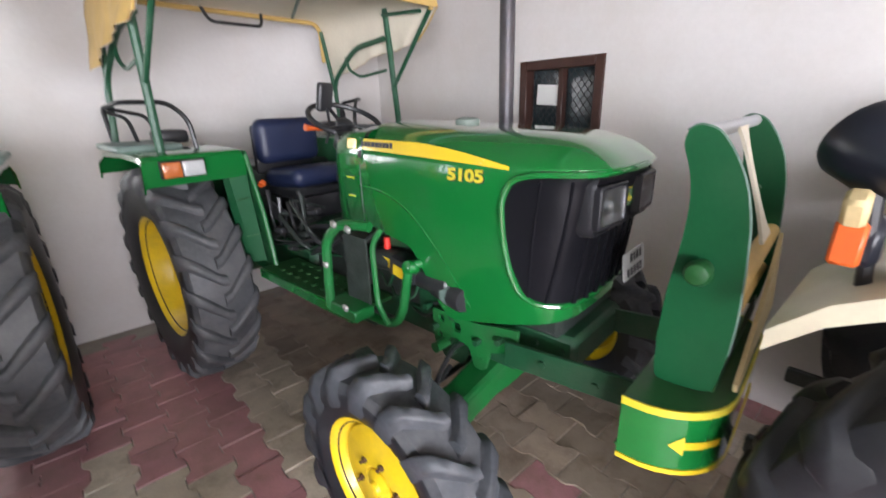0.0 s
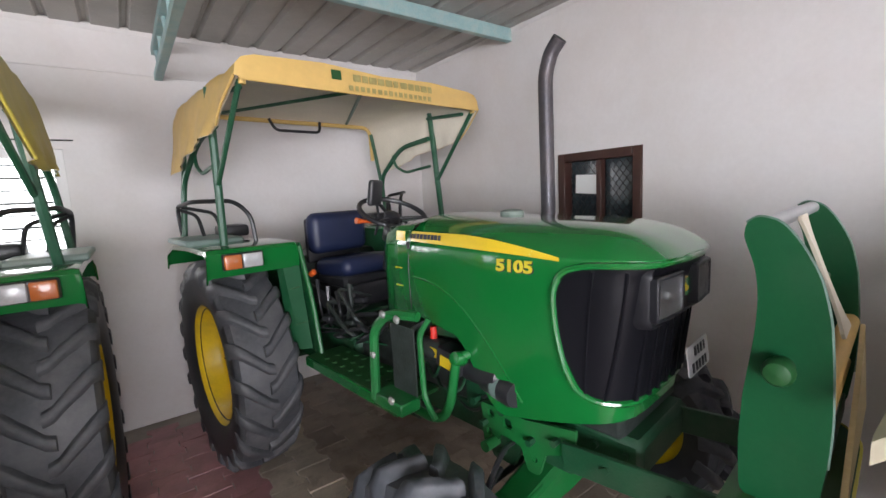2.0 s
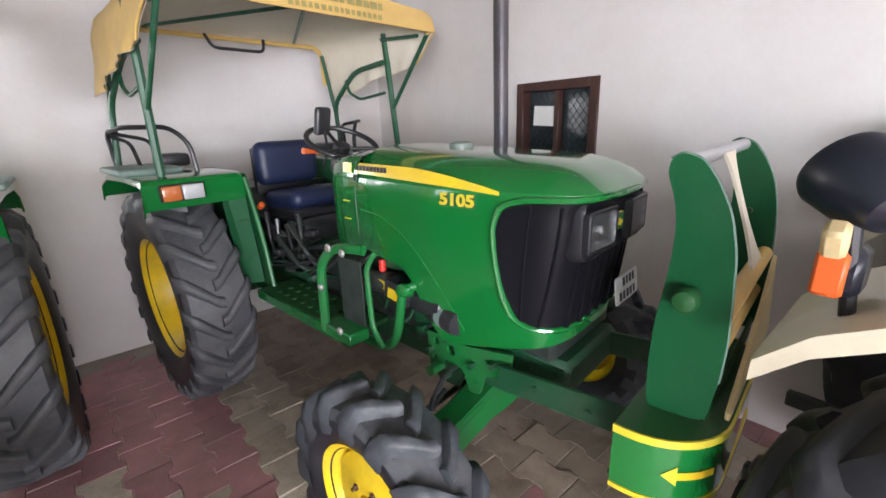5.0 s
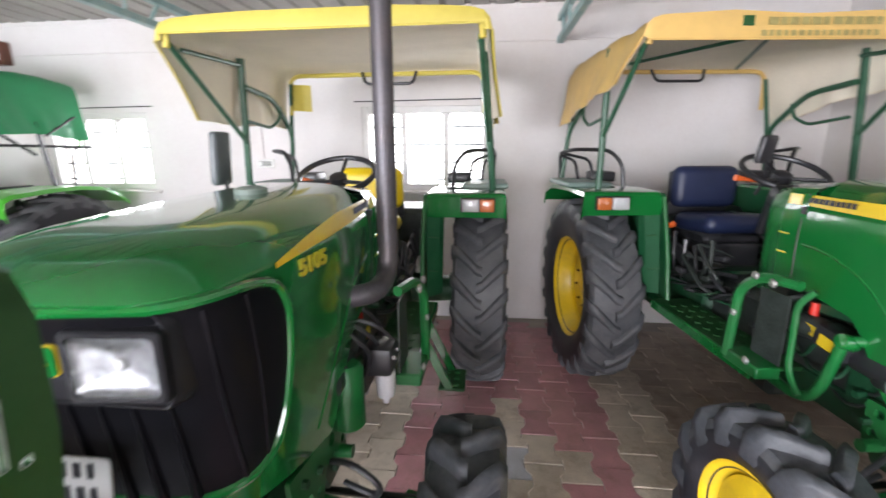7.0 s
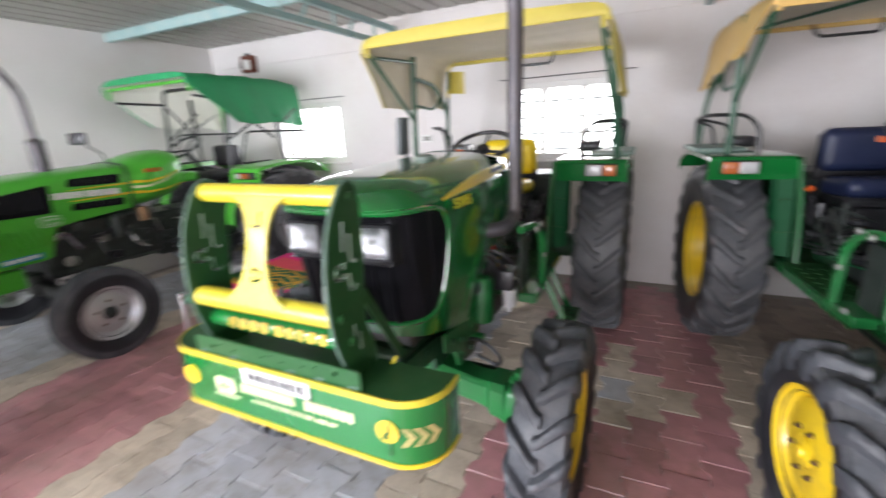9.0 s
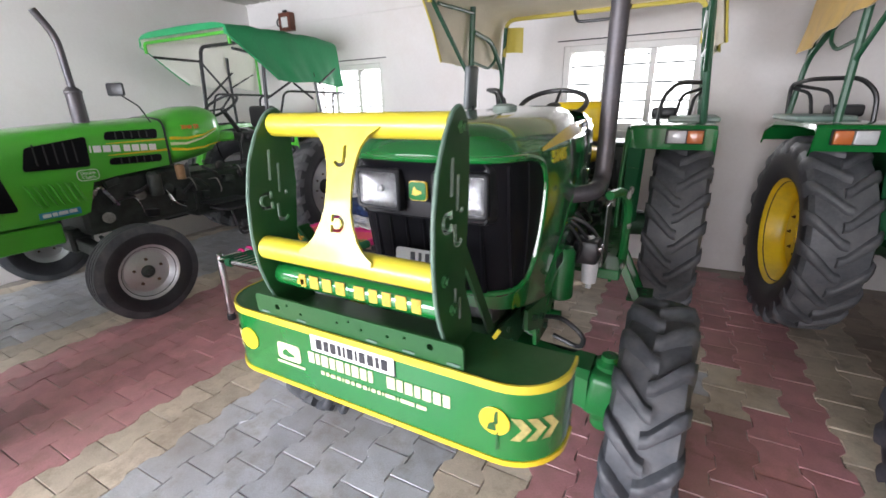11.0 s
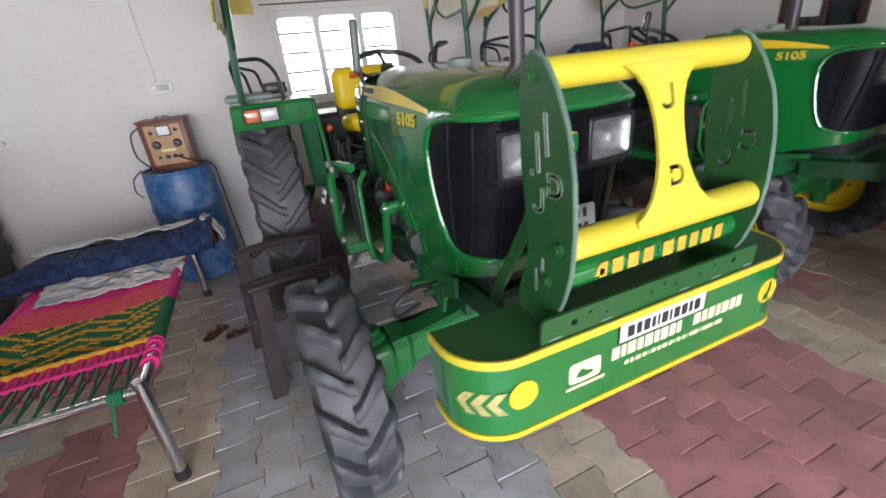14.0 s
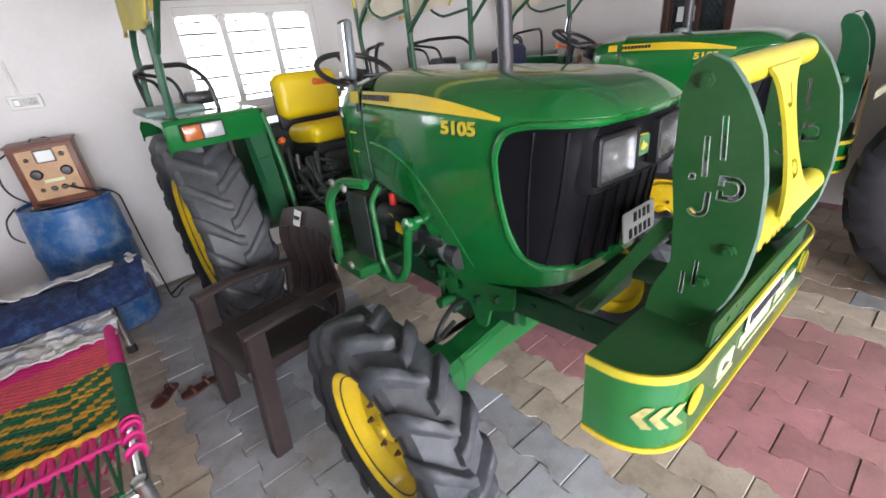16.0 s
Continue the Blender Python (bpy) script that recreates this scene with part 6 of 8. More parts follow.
part("yellow_flag", box(B(), (0.36, -2.62, 1.0), (0.010, 0.005, 0.03), rot=(0, 30, 0)), M_yellow_lemon, gb)

# the guard of the tractor with the amber canopy
ba = bumper(ta, 0.36, -2.72, 0.19, -2.50, 0.69, 0.875, "arrow")
ba.location = (-0.075, -0.066, 0)
ga = new("front_guard")
ga.parent = ta
ga.location = (0.03, -0.066, 0)
outline = [(-2.55, 1.49), (-2.555, 1.52), (-2.575, 1.535), (-2.605, 1.525), (-2.64, 1.48), (-2.675, 1.41), (-2.695, 1.32), (-2.702, 1.22), (-2.70, 1.10), (-2.69, 1.0), (-2.67, 0.885), (-2.53, 0.87), (-2.535, 1.0), (-2.55, 1.12), (-2.565, 1.19), (-2.578, 1.27), (-2.582, 1.35), (-2.575, 1.42)]
outline = [(y + (0.030 if y > -2.60 else 0.020) * max(0.0, min(1.0, (z - 0.88) / 0.35)), z) for y, z in outline]
for s in (1, -1):
    bm = holed_plate(B(), [(p.x, p.y) for p in fillet([(y, z, 0) for y, z in outline], 0.03, 3, closed=True)], [], 0.010, plane_m((s * 0.325 - 0.005, 0, 0), (0, 1, 0), (0, 0, 1)))
    part("side_plate", bm, M_green_guard, ga, "curved green guard plate")
    edge = [(s * 0.325, y, z) for y, z in outline[1:10]]
    part("plate_edge", tube(B(), fillet(edge, 0.03, 3), 0.0042, 6), M_worn_edge, ga, "worn pale plate edge")
    bm = lathe(B(), [(0.024, 0), (0.024, 0.030), (0.030, 0.031), (0.030, 0.048), (0.024, 0.058), (0.012, 0.062), (0, 0.063)], plane_m((s * 0.33, -2.600, 1.207), (0, s, 0), (0, 0, 1)), 20)
    part("boss", bm, M_green_dark, ga)
    if s > 0:
        part("small_bolt", cyl(B(), (s * 0.30, -2.605, 1.30), (s * 0.36, -2.605, 1.30), 0.010, 8), M_green_dark, ga)
bm = cyl(B(), (-0.32, -2.560, 1.514), (0.32, -2.560, 1.514), 0.018, 16)
part("upper_bar", bm, M_silver, ga, "bare silver cross tube")
for z, y, r in ((1.16, -2.665, 0.024), (1.03, -2.655, 0.020)):
    part("lower_bar", cyl(B(), (-0.32, y, z), (0.32, y, z), r, 16), M_can_amber, ga, "dusty yellow guard tube")
lean = plane_m((0, -2.575, 1.507), (1, 0, 0), (0, 0.34, 1))
bm = holed_plate(B(), [(x * 0.6, y) for x, y in half] + [(-x * 0.6, y) for x, y in half[::-1]], [], 0.008, lean)
part("centre_plate", bm, M_liner, ga, "faded yellow waisted plate")
bm = prism(B(), [(-0.31, 0.0), (0.31, 0.0), (0.31, 0.26), (0.10, 0.15), (-0.31, 0.02)], 0.012, plane_m((0, -2.705, 0.90), (1, 0, 0), (0, 0.06, 1)), bevel=0.003)
part("lower_plate", bm, M_plank, ga, "faded pale yellow lower plate")
part("drilled_strip", box(B(), (0, -2.665, 0.90), (0.62, 0.008, 0.06), bevel=0.003), M_green_dark, ga)

# ---------- the bright green tractor ----------


def bright_green_tractor(m):
    t = thing("tractor", m, "bright green tractor with green canopy and silver rims", "tractor", "tractors in the shed")
    st = [(-2.86, 0.235, 1.315, 0.84), (-2.83, 0.275, 1.355, 0.80), (-2.74, 0.298, 1.380, 0.77), (-2.5, 0.306, 1.405, 0.757), (-2.2, 0.311, 1.425, 0.765), (-2.145, 0.312, 1.429, 0.780), (-2.07, 0.312, 1.433, 1.005), (-1.9, 0.313, 1.440, 1.03), (-1.6, 0.315, 1.452, 1.055), (-1.455, 0.315, 1.458, 1.065)]
    rows = []
    for y, w, zt, zb in st:
        rows.append([(-w * 0.96, y, zb), (-w, y, (zb + zt) / 2), (-w, y, zt - 0.09), (-w + 0.012, y, zt - 0.04), (-w + 0.05, y, zt - 0.012), (-w * 0.45, y, zt + 0.012), (0, y, zt + 0.02), (w * 0.45, y, zt + 0.012), (w - 0.05, y, zt - 0.012), (w - 0.012, y, zt - 0.04), (w, y, zt - 0.09), (w, y, (zb + zt) / 2), (w * 0.96, y, zb)])
    bm = grid(B(), rows)
    bm.faces.new(list(bm.verts)[:13])
    hood = part("hood", bm, M_green_light, t, "bright green bonnet", smooth=50)
    # fuel tank bulge
    rows = []
    for y, w, zt, zb in ((-1.445, 0.322, 1.465, 1.05), (-1.40, 0.342, 1.490, 1.04), (-1.25, 0.360, 1.535, 1.06), (-1.10, 0.358, 1.565, 1.085), (-0.98, 0.335, 1.568, 1.12), (-0.89, 0.28, 1.54, 1.18), (-0.83, 0.19, 1.48, 1.26)):
        c = (zt + zb) / 2
        rows.append([(w * math.copysign(abs(math.cos(a)) ** 0.7, math.cos(a)), y, c + (zt - c) * math.copysign(abs(math.sin(a)) ** 0.75, math.sin(a))) for a in [2 * math.pi * i / 28 for i in range(28)]])
    bm = grid(B(), rows, closed=True)
    bm.faces.new(list(bm.verts)[-28:])
    part("tank_cover", bm, M_green_light, t)
    part("joint_band", prism(B(), rounded([(-0.326, 1.06), (0.326, 1.06), (0.326, 1.40), (0.28, 1.462), (0.1, 1.482), (-0.1, 1.482), (-0.28, 1.462), (-0.326, 1.40)], 0.03), 0.012, plane_m((0, -1.446, 0), (1, 0, 0), (0, 0, 1))), M_black, t)
    for s in (1, -1):
        x = s * 0.3175
        for pts in ([(-2.478, 1.141), (-2.069, 1.130), (-2.054, 1.356), (-2.435, 1.302)], [(-1.935, 1.318), (-1.525, 1.303), (-1.515, 1.384), (-1.915, 1.382)], [(-1.937, 1.122), (-1.528, 1.108), (-1.520, 1.171), (-1.925, 1.177)]):
            bm = prism(B(), rounded(pts, 0.025), 0.006, plane_m((x - 0.003, 0, 0), (0, 1, 0), (0, 0, 1)))
            part("side_vent", bm, M_mesh, hood)
            yy, zz = [p[0] for p in pts], [p[1] for p in pts]
            for k in range(1, 6):
                q = min(yy) + 0.03 + (max(yy) - min(yy) - 0.06) * k / 6
                part("vent_slat", box(B(), (x + s * 0.003, q, (min(zz) + max(zz)) / 2 + 0.004), (0.006, 0.010, (max(zz) - min(zz)) * 0.66)), M_black, hood)
        mm = plane_m((s * 0.319, -1.80, 1.246), (0, s, -0.05), (0, 0, 1))
        bars("brand_bars", M_white, hood, mm, [0.012, 0.054, 0.054, 0.054, 0.0, 0.050, 0.054, 0.054, 0.058], 0.052, 0.26)
        for za, zb in ((1.288, 1.296), (1.196, 1.206)):
            part("hood_line", prism(B(), [(-1.93, za), (-1.46, za - 0.004), (-1.46, zb + 0.004), (-1.93, zb - 0.004)], 0.002, plane_m((x - 0.0005, 0, 0), (0, 1, 0), (0, 0, 1))), M_yellow, hood)
        swoosh = (((-1.43, 1.300), (-1.28, 1.290), (-1.12, 1.312), (-0.97, 1.365)), ((-1.43, 1.252), (-1.30, 1.245), (-1.14, 1.280), (-0.98, 1.345)), ((-1.43, 1.205), (-1.30, 1.190), (-1.14, 1.200), (-0.95, 1.235)))
        for k, pts in enumerate(swoosh):
            rows = [[], []]
            for i, (y, zz) in enumerate(pts):
                w = 0.362 - 0.45 * max(0, y + 1.15) ** 2 - 0.30 * max(0, -1.25 - y) ** 1.3
                for row, dz in ((rows[0], -0.016), (rows[1], 0.010)):
                    row.append((s * (w + 0.006), y, zz + dz * (1 - 0.25 * i)))
            part("tank_stripe", grid(B(), rows), M_yellow if k != 1 else M_paleprint, t)
        lettering("model_number", "3048 DI", 0.052, 0.002, plane_m((s * 0.364, -1.24, 1.385), (0, s, 0), (-s * 0.30, 0, 1)), M_orange, t, 0.001)
        badge = part("oval_badge", prism(B(), rounded([(-0.075, -0.042), (0.075, -0.042), (0.075, 0.042), (-0.075, 0.042)], 0.040, 6), 0.003, plane_m((s * 0.3145, -2.10, 1.068), (0, s, 0), (0, 0, 1))), M_white, hood, "white-rimmed oval badge")
        part("badge_field", prism(B(), rounded([(-0.070, -0.037), (0.070, -0.037), (0.070, 0.037), (-0.070, 0.037)], 0.035, 6), 0.0015, plane_m((s * 0.3177, -2.10, 1.068), (0, s, 0), (0, 0, 1))), M_green_light, badge)
        for k, word in enumerate(("Double", "Clutch")):
            lettering("badge_word", word, 0.034, 0.001, plane_m((s * 0.3196, -2.10, 1.083 - 0.032 * k), (0, s, 0), (0, 0, 1)), M_white, badge)
        bm = prism(B(), [(-0.13, -0.022), (0.13, -0.030), (0.135, 0.018), (-0.125, 0.026)], 0.002, plane_m((s * 0.3095, -2.34, 0.815), (0, s, 0.03 * s), (0, 0, 1)))
        decal = part("side_decal", bm, M_decal_blue, hood, "blue sticker with white print")
        bars("decal_bars", M_white, decal, plane_m((s * 0.3118, -2.34, 0.815), (0, s, 0.03 * s), (0, 0, 1)), [0.05, 0.03, 0.06, 0.05], 0.026, 0.3)
        for k in range(7):
            y = -2.465 + 0.047 * k
            bm = tube(B(), [(s * 0.306, y - 0.035, 1.045 - 0.012 * k / 6), (s * 0.315, y - 0.02, 1.02), (s * 0.315, y + 0.015, 0.90), (s * 0.306, y + 0.03, 0.875)], [0.006, 0.012, 0.012, 0.006], 8, flat=0.7)
            part("louvre", bm, M_green_light, hood)
        bm = prism(B(), rounded([(-2.835, 0.90), (-2.56, 0.87), (-2.645, 1.355), (-2.80, 1.345)], 0.03), 0.014, plane_m((s * 0.300 - 0.007, 0, 0), (0, 1, 0), (0, 0, 1)), bevel=0.003)
        part("nose_panel", bm, M_mesh, hood, "black wrap-round nose panel")
        part("headlamp", box(B(), (s * 0.16, -2.872, 1.245), (0.13, 0.03, 0.085), bevel=0.01, seg=2), M_lens, hood)
        part("corner_trim", box(B(), (s * 0.262, -2.81, 1.08), (0.05, 0.10, 0.40), bevel=0.015), M_black, hood)
        part("front_weight_frame", box(B(), (s * 0.24, -2.62, 0.66), (0.10, 0.55, 0.16), bevel=0.012), M_green_light, t)
        # engine and running gear
        part("filter", lathe(B(), [(0.05, -0.1), (0.055, -0.09), (0.055, 0.08), (0.03, 0.11), (0, 0.112)], pose(s * 0.30, -1.62, 0.92), 18), M_engine, t)
        part("fuel_filter", lathe(B(), [(0.035, -0.07), (0.04, -0.06), (0.04, 0.06), (0, 0.07)], pose(s * 0.34, -1.40, 1.0), 14), M_brass if s > 0 else M_engine, t)
        rnd = random.Random(11)
        for k in range(8):
            y = -2.1 + 0.14 * k
            pts = [(s * 0.24, y, rnd.uniform(0.75, 1.0)), (s * rnd.uniform(0.28, 0.34), y + 0.05, rnd.uniform(0.7, 1.0)), (s * 0.27, y + 0.17, rnd.uniform(0.65, 0.95))]
            part("hose", tube(B(), fillet(pts, 0.04, 3), rnd.choice((0.008, 0.012, 0.015)), 6), rnd.choice((M_black, M_engine, M_steel)), t)
        part("tie_arm", tube(B(), [(s * 0.10, -2.05, 0.52), (s * 0.66, -2.08, 0.42)], 0.016, 8), M_engine, t)
        part("axle_beam", box(B(), (s * 0.38, -2.18, 0.46), (0.68, 0.09, 0.10), rot=(0, 8 * s, 0), bevel=0.01), M_engine, t)
        wheel(t, s * 0.85, -2.12, 0.362, T_RIB, 0.20, 0.165, s, M_silver, dish=0.0, bolts=5, bolt_r=0.5, turn=-3, hub_mat=M_engine, name="front_wheel")
        wheel(t, s * 0.79, 0, 0.65, T_REAR, 0.356, 0.335, s, M_silver, dish=-0.35, bolts=8, bolt_r=0.42, hub_mat=M_engine, name="rear_wheel")
        # rounded fender
        f = new("fender")
        f.parent = t
        def arc(angles, xa, xb):
            rows = []
            for a, rr in angles:
                q = radians(180 - a)
                y, z = rr * math.cos(q), 0.63 + rr * math.sin(q)
                rows.append([(s * xa, y, z - 0.05), (s * (xa + 0.01), y, z), (s * (xa + xb) / 2, y, z + 0.008), (s * (xb - 0.015), y, z), (s * xb, y, z - 0.03)])
            return thicken(grid(B(), rows), 0.008)
        rows = [[(s * 0.50, y, z - 0.05), (s * 0.512, y, z), (s * 0.70, y, z + 0.006), (s * 0.925, y, z), (s * 0.94, y, z - 0.032)] for y, z in ((-0.500, 1.165), (-0.506, 1.265), (-0.485, 1.312), (-0.43, 1.335), (-0.15, 1.356), (0.15, 1.358), (0.36, 1.335), (0.50, 1.27), (0.62, 1.18))]
        part("fender_shell", thicken(grid(B(), rows), 0.008), M_green_light, f)
        part("front_apron", arc(((8, 0.69), (20, 0.70), (32, 0.715), (44, 0.745), (50, 0.775)), 0.50, 0.64), M_green_light, f)
        part("lens_bezel", box(B(), (s * 0.735, -0.508, 1.238), (0.31, 0.03, 0.075), bevel=0.008), M_black, f, "black lamp housing")
        part("clear_lens", box(B(), (s * 0.635, -0.520, 1.238), (0.085, 0.03, 0.060), bevel=0.008), M_clear, f)
        part("amber_lens", box(B(), (s * 0.740, -0.520, 1.238), (0.115, 0.03, 0.060), bevel=0.008), M_amber, f, "amber indicator lens")
        rail = fillet([(s * 0.56, 0.06, 1.362), (s * 0.56, -0.38, 1.362), (s * 0.56, -0.36, 1.40), (s * 0.57, -0.27, 1.67), (s * 0.58, -0.22, 1.70), (s * 0.64, 0.62, 1.69)], 0.04)
        part("hand_rail", tube(B(), rail, 0.012), M_blackpipe, f, "dark tubular hand rail")
        part("rail_post", tube(B(), fillet([(s * 0.63, 0.50, 1.692), (s * 0.63, 0.42, 1.66), (s * 0.64, 0.38, 1.34)], 0.05), 0.012), M_blackpipe, f)
        part("footboard", box(B(), (s * 0.50, -0.95, 0.62), (0.30, 0.50, 0.02), bevel=0.004), M_black, t)
        part("step_hoop", tube(B(), fillet([(s * 0.62, -1.15, 0.61), (s * 0.66, -1.12, 0.36), (s * 0.66, -0.80, 0.36), (s * 0.62, -0.75, 0.61)], 0.06), 0.014), M_black, t)
    bm = box(B(), (0, -2.868, 1.04), (0.46, 0.03, 0.42), bevel=0.012)
    part("front_grille", bm, M_mesh, hood)
    for s in (1, -1):
        part("lamp_housing", box(B(), (s * 0.17, -2.80, 1.275), (0.20, 0.13, 0.12), bevel=0.025, seg=2), M_satin, hood)
        part("corner_lamp", box(B(), (s * 0.298, -2.765, 1.285), (0.03, 0.10, 0.075), bevel=0.008), M_clear, hood)
    part("engine_block", box(B(), (0, -1.70, 0.80), (0.46, 0.95, 0.46), bevel=0.03), M_engine, t, "black engine")
    part("gearbox", box(B(), (0, -0.75, 0.74), (0.44, 1.0, 0.44), bevel=0.03), M_engine, t)
    part("rear_axle", cyl(B(), (-0.60, 0, 0.65), (0.60, 0, 0.65), 0.11, 18), M_engine, t)
    rnd = random.Random(31)
    for s in (1, -1):
        for k in range(16):
            y, z = -2.0 + 0.085 * k + rnd.uniform(-0.02, 0.02), rnd.uniform(0.66, 1.0)
            if k % 3 == 0:
                part("pulley", lathe(B(), [(0.0, -0.02), (0.03, -0.02), (0.045, -0.012), (0.036, 0), (0.045, 0.012), (0.03, 0.02), (0, 0.02)], plane_m((s * rnd.uniform(0.24, 0.30), y, z), (0, s, 0), (0, 0, 1)), 16), rnd.choice((M_engine, M_black, M_clip)), t)
            elif k % 3 == 1:
                part("engine_cover", box(B(), (s * 0.25, y, z), (rnd.uniform(0.05, 0.11), rnd.uniform(0.06, 0.13), rnd.uniform(0.05, 0.12)), rot=(rnd.uniform(-15, 15), 0, 0), bevel=0.010, seg=2), rnd.choice((M_engine, M_satin, M_engine)), t)
            else:
                part("injector_pipe", tube(B(), fillet([(s * 0.22, y, z + 0.10), (s * 0.30, y + 0.03, z + 0.12), (s * 0.31, y + 0.06, z), (s * 0.24, y + 0.09, z - 0.04)], 0.04, 4), 0.006, 6), rnd.choice((M_clip, M_black, M_steel)), t)
        part("running_board", box(B(), (s * 0.36, -1.02, 0.66), (0.22, 0.40, 0.012), bevel=0.003), M_black, t)
        part("step_plate", box(B(), (s * 0.66, -0.96, 0.40), (0.10, 0.30, 0.012), bevel=0.003), M_blackpipe, t)
        part("gear_lever", tube(B(), fillet([(s * 0.14, -0.60, 0.95), (s * 0.20, -0.62, 1.15), (s * 0.22, -0.58, 1.28)], 0.1), 0.009, 6), M_blackpipe, t)
    part("pivot_axle", box(B(), (0, -2.18, 0.53), (0.20, 0.16, 0.20), bevel=0.02), M_engine, t)
    part("exhaust_muffler", lathe(B(), [(0.03, 0), (0.056, 0.02), (0.056, 0.25), (0.060, 0.255), (0.060, 0.27), (0.034, 0.30)], pose(0.08, -1.95, 1.42), 20), M_stack, t, "dark polished muffler")
    part("exhaust_pipe", tube(B(), fillet([(0.08, -1.95, 1.7), (0.08, -1.96, 2.08), (0.08, -2.06, 2.25)], 0.12), 0.026, 12), M_stack, t)
    st = new("steering_wheel")
    st.parent = t
    st.matrix_local = pose(0, -0.64, 1.565, 34, 0, 0)
    ring = [(0.20 * math.cos(a), 0.20 * math.sin(a), 0) for a in [2 * math.pi * i / 36 for i in range(36)]]
    part("wheel_rim", tube(B(), ring, 0.014, 8, closed=True), M_black, st)
    for a in (90, 210, 330):
        q = radians(a)
        part("spoke", tube(B(), [(0, 0, -0.04), (0.19 * math.cos(q), 0.19 * math.sin(q), 0)], 0.010, 6), M_black, st)
    part("column", cyl(B(), (0, 0, -0.03), (0, 0, -0.5), 0.025, 12), M_black, st)
    part("dash_shelf", box(B(), (0, -0.82, 1.27), (0.5, 0.24, 0.10), bevel=0.02), M_green_light, t)
    se = new("seat")
    se.parent = t
    part("backrest", box(B(), (0, -0.10, 1.44), (0.40, 0.09, 0.24), bevel=0.04, seg=3), M_seat_black, se)
    part("cushion", box(B(), (0, -0.32, 1.24), (0.42, 0.40, 0.09), bevel=0.035, seg=3), M_seat_black, se)
    part("seat_post", box(B(), (0, -0.28, 1.08), (0.24, 0.26, 0.22), bevel=0.02), M_black, se)
    mr = new("mirror")
    mr.parent = t
    part("mirror_shell", box(B(), (0.30, -1.75, 1.70), (0.15, 0.03, 0.10), rot=(0, 0, 20), bevel=0.014, seg=2), M_black, mr)
    part("mirror_arm", tube(B(), [(0.31, -1.73, 1.66), (0.33, -1.62, 1.57), (0.30, -1.54, 1.44)], 0.006, 6), M_black, mr)
    cp = new("canopy")
    cp.parent = t
    canopy(cp, -0.93, 0.50, 2.275, M_can_green, 1.80, 1.76, 0.05, 9, hw=0.69, slant=0.48, band=0.03, lining=M_liner_backlit, binding=M_can_green)
    for s in (1, -1):
        part("post", tube(B(), [(s * 0.74, 0.10, 1.34), (s * 0.70, 0.06, 1.9), (s * 0.66, 0.04, 2.12)], 0.016), M_blackpipe, cp)
        part("hoop_leg", tube(B(), [(s * 0.50, -0.48, 1.18), (s * 0.50, -0.42, 2.02)], 0.020), M_blackpipe, cp)
        part("side_bar", tube(B(), [(s * 0.50, -0.42, 2.04), (s * 0.63, -0.86, 2.06)], 0.013), M_blackpipe, cp)
        part("brace", tube(B(), [(s * 0.50, -0.41, 2.02), (s * 0.66, 0.06, 1.62)], 0.012), M_blackpipe, cp)
        part("brace", tube(B(), [(s * 0.50, -0.45, 1.62), (s * 0.66, 0.08, 1.95)], 0.012), M_blackpipe, cp)
        part("stay", tube(B(), [(s * 0.74, 0.10, 1.78), (s * 0.70, 0.42, 1.95)], 0.011), M_blackpipe, cp)
    part("hoop", tube(B(), fillet([(-0.50, -0.42, 2.01), (-0.49, -0.40, 2.19), (0.49, -0.40, 2.19), (0.50, -0.42, 2.01)], 0.10, 6), 0.020), M_blackpipe, cp, "dark tubular canopy hoop")
    for y, low in ((-0.90, 2.09), (0.47, 1.70)):
        bm = tube(B(), fillet([(-0.66, y, low), (-0.66, y, 2.19), (0.66, y, 2.19), (0.66, y, low)], 0.08, 6), 0.016)
        part("bow", bm, M_green_light, cp)
    return t


bright_green_tractor(pose(-3.70, 3.87, 0))

# ---------- the cream tractors in the front row, seen only in part ----------


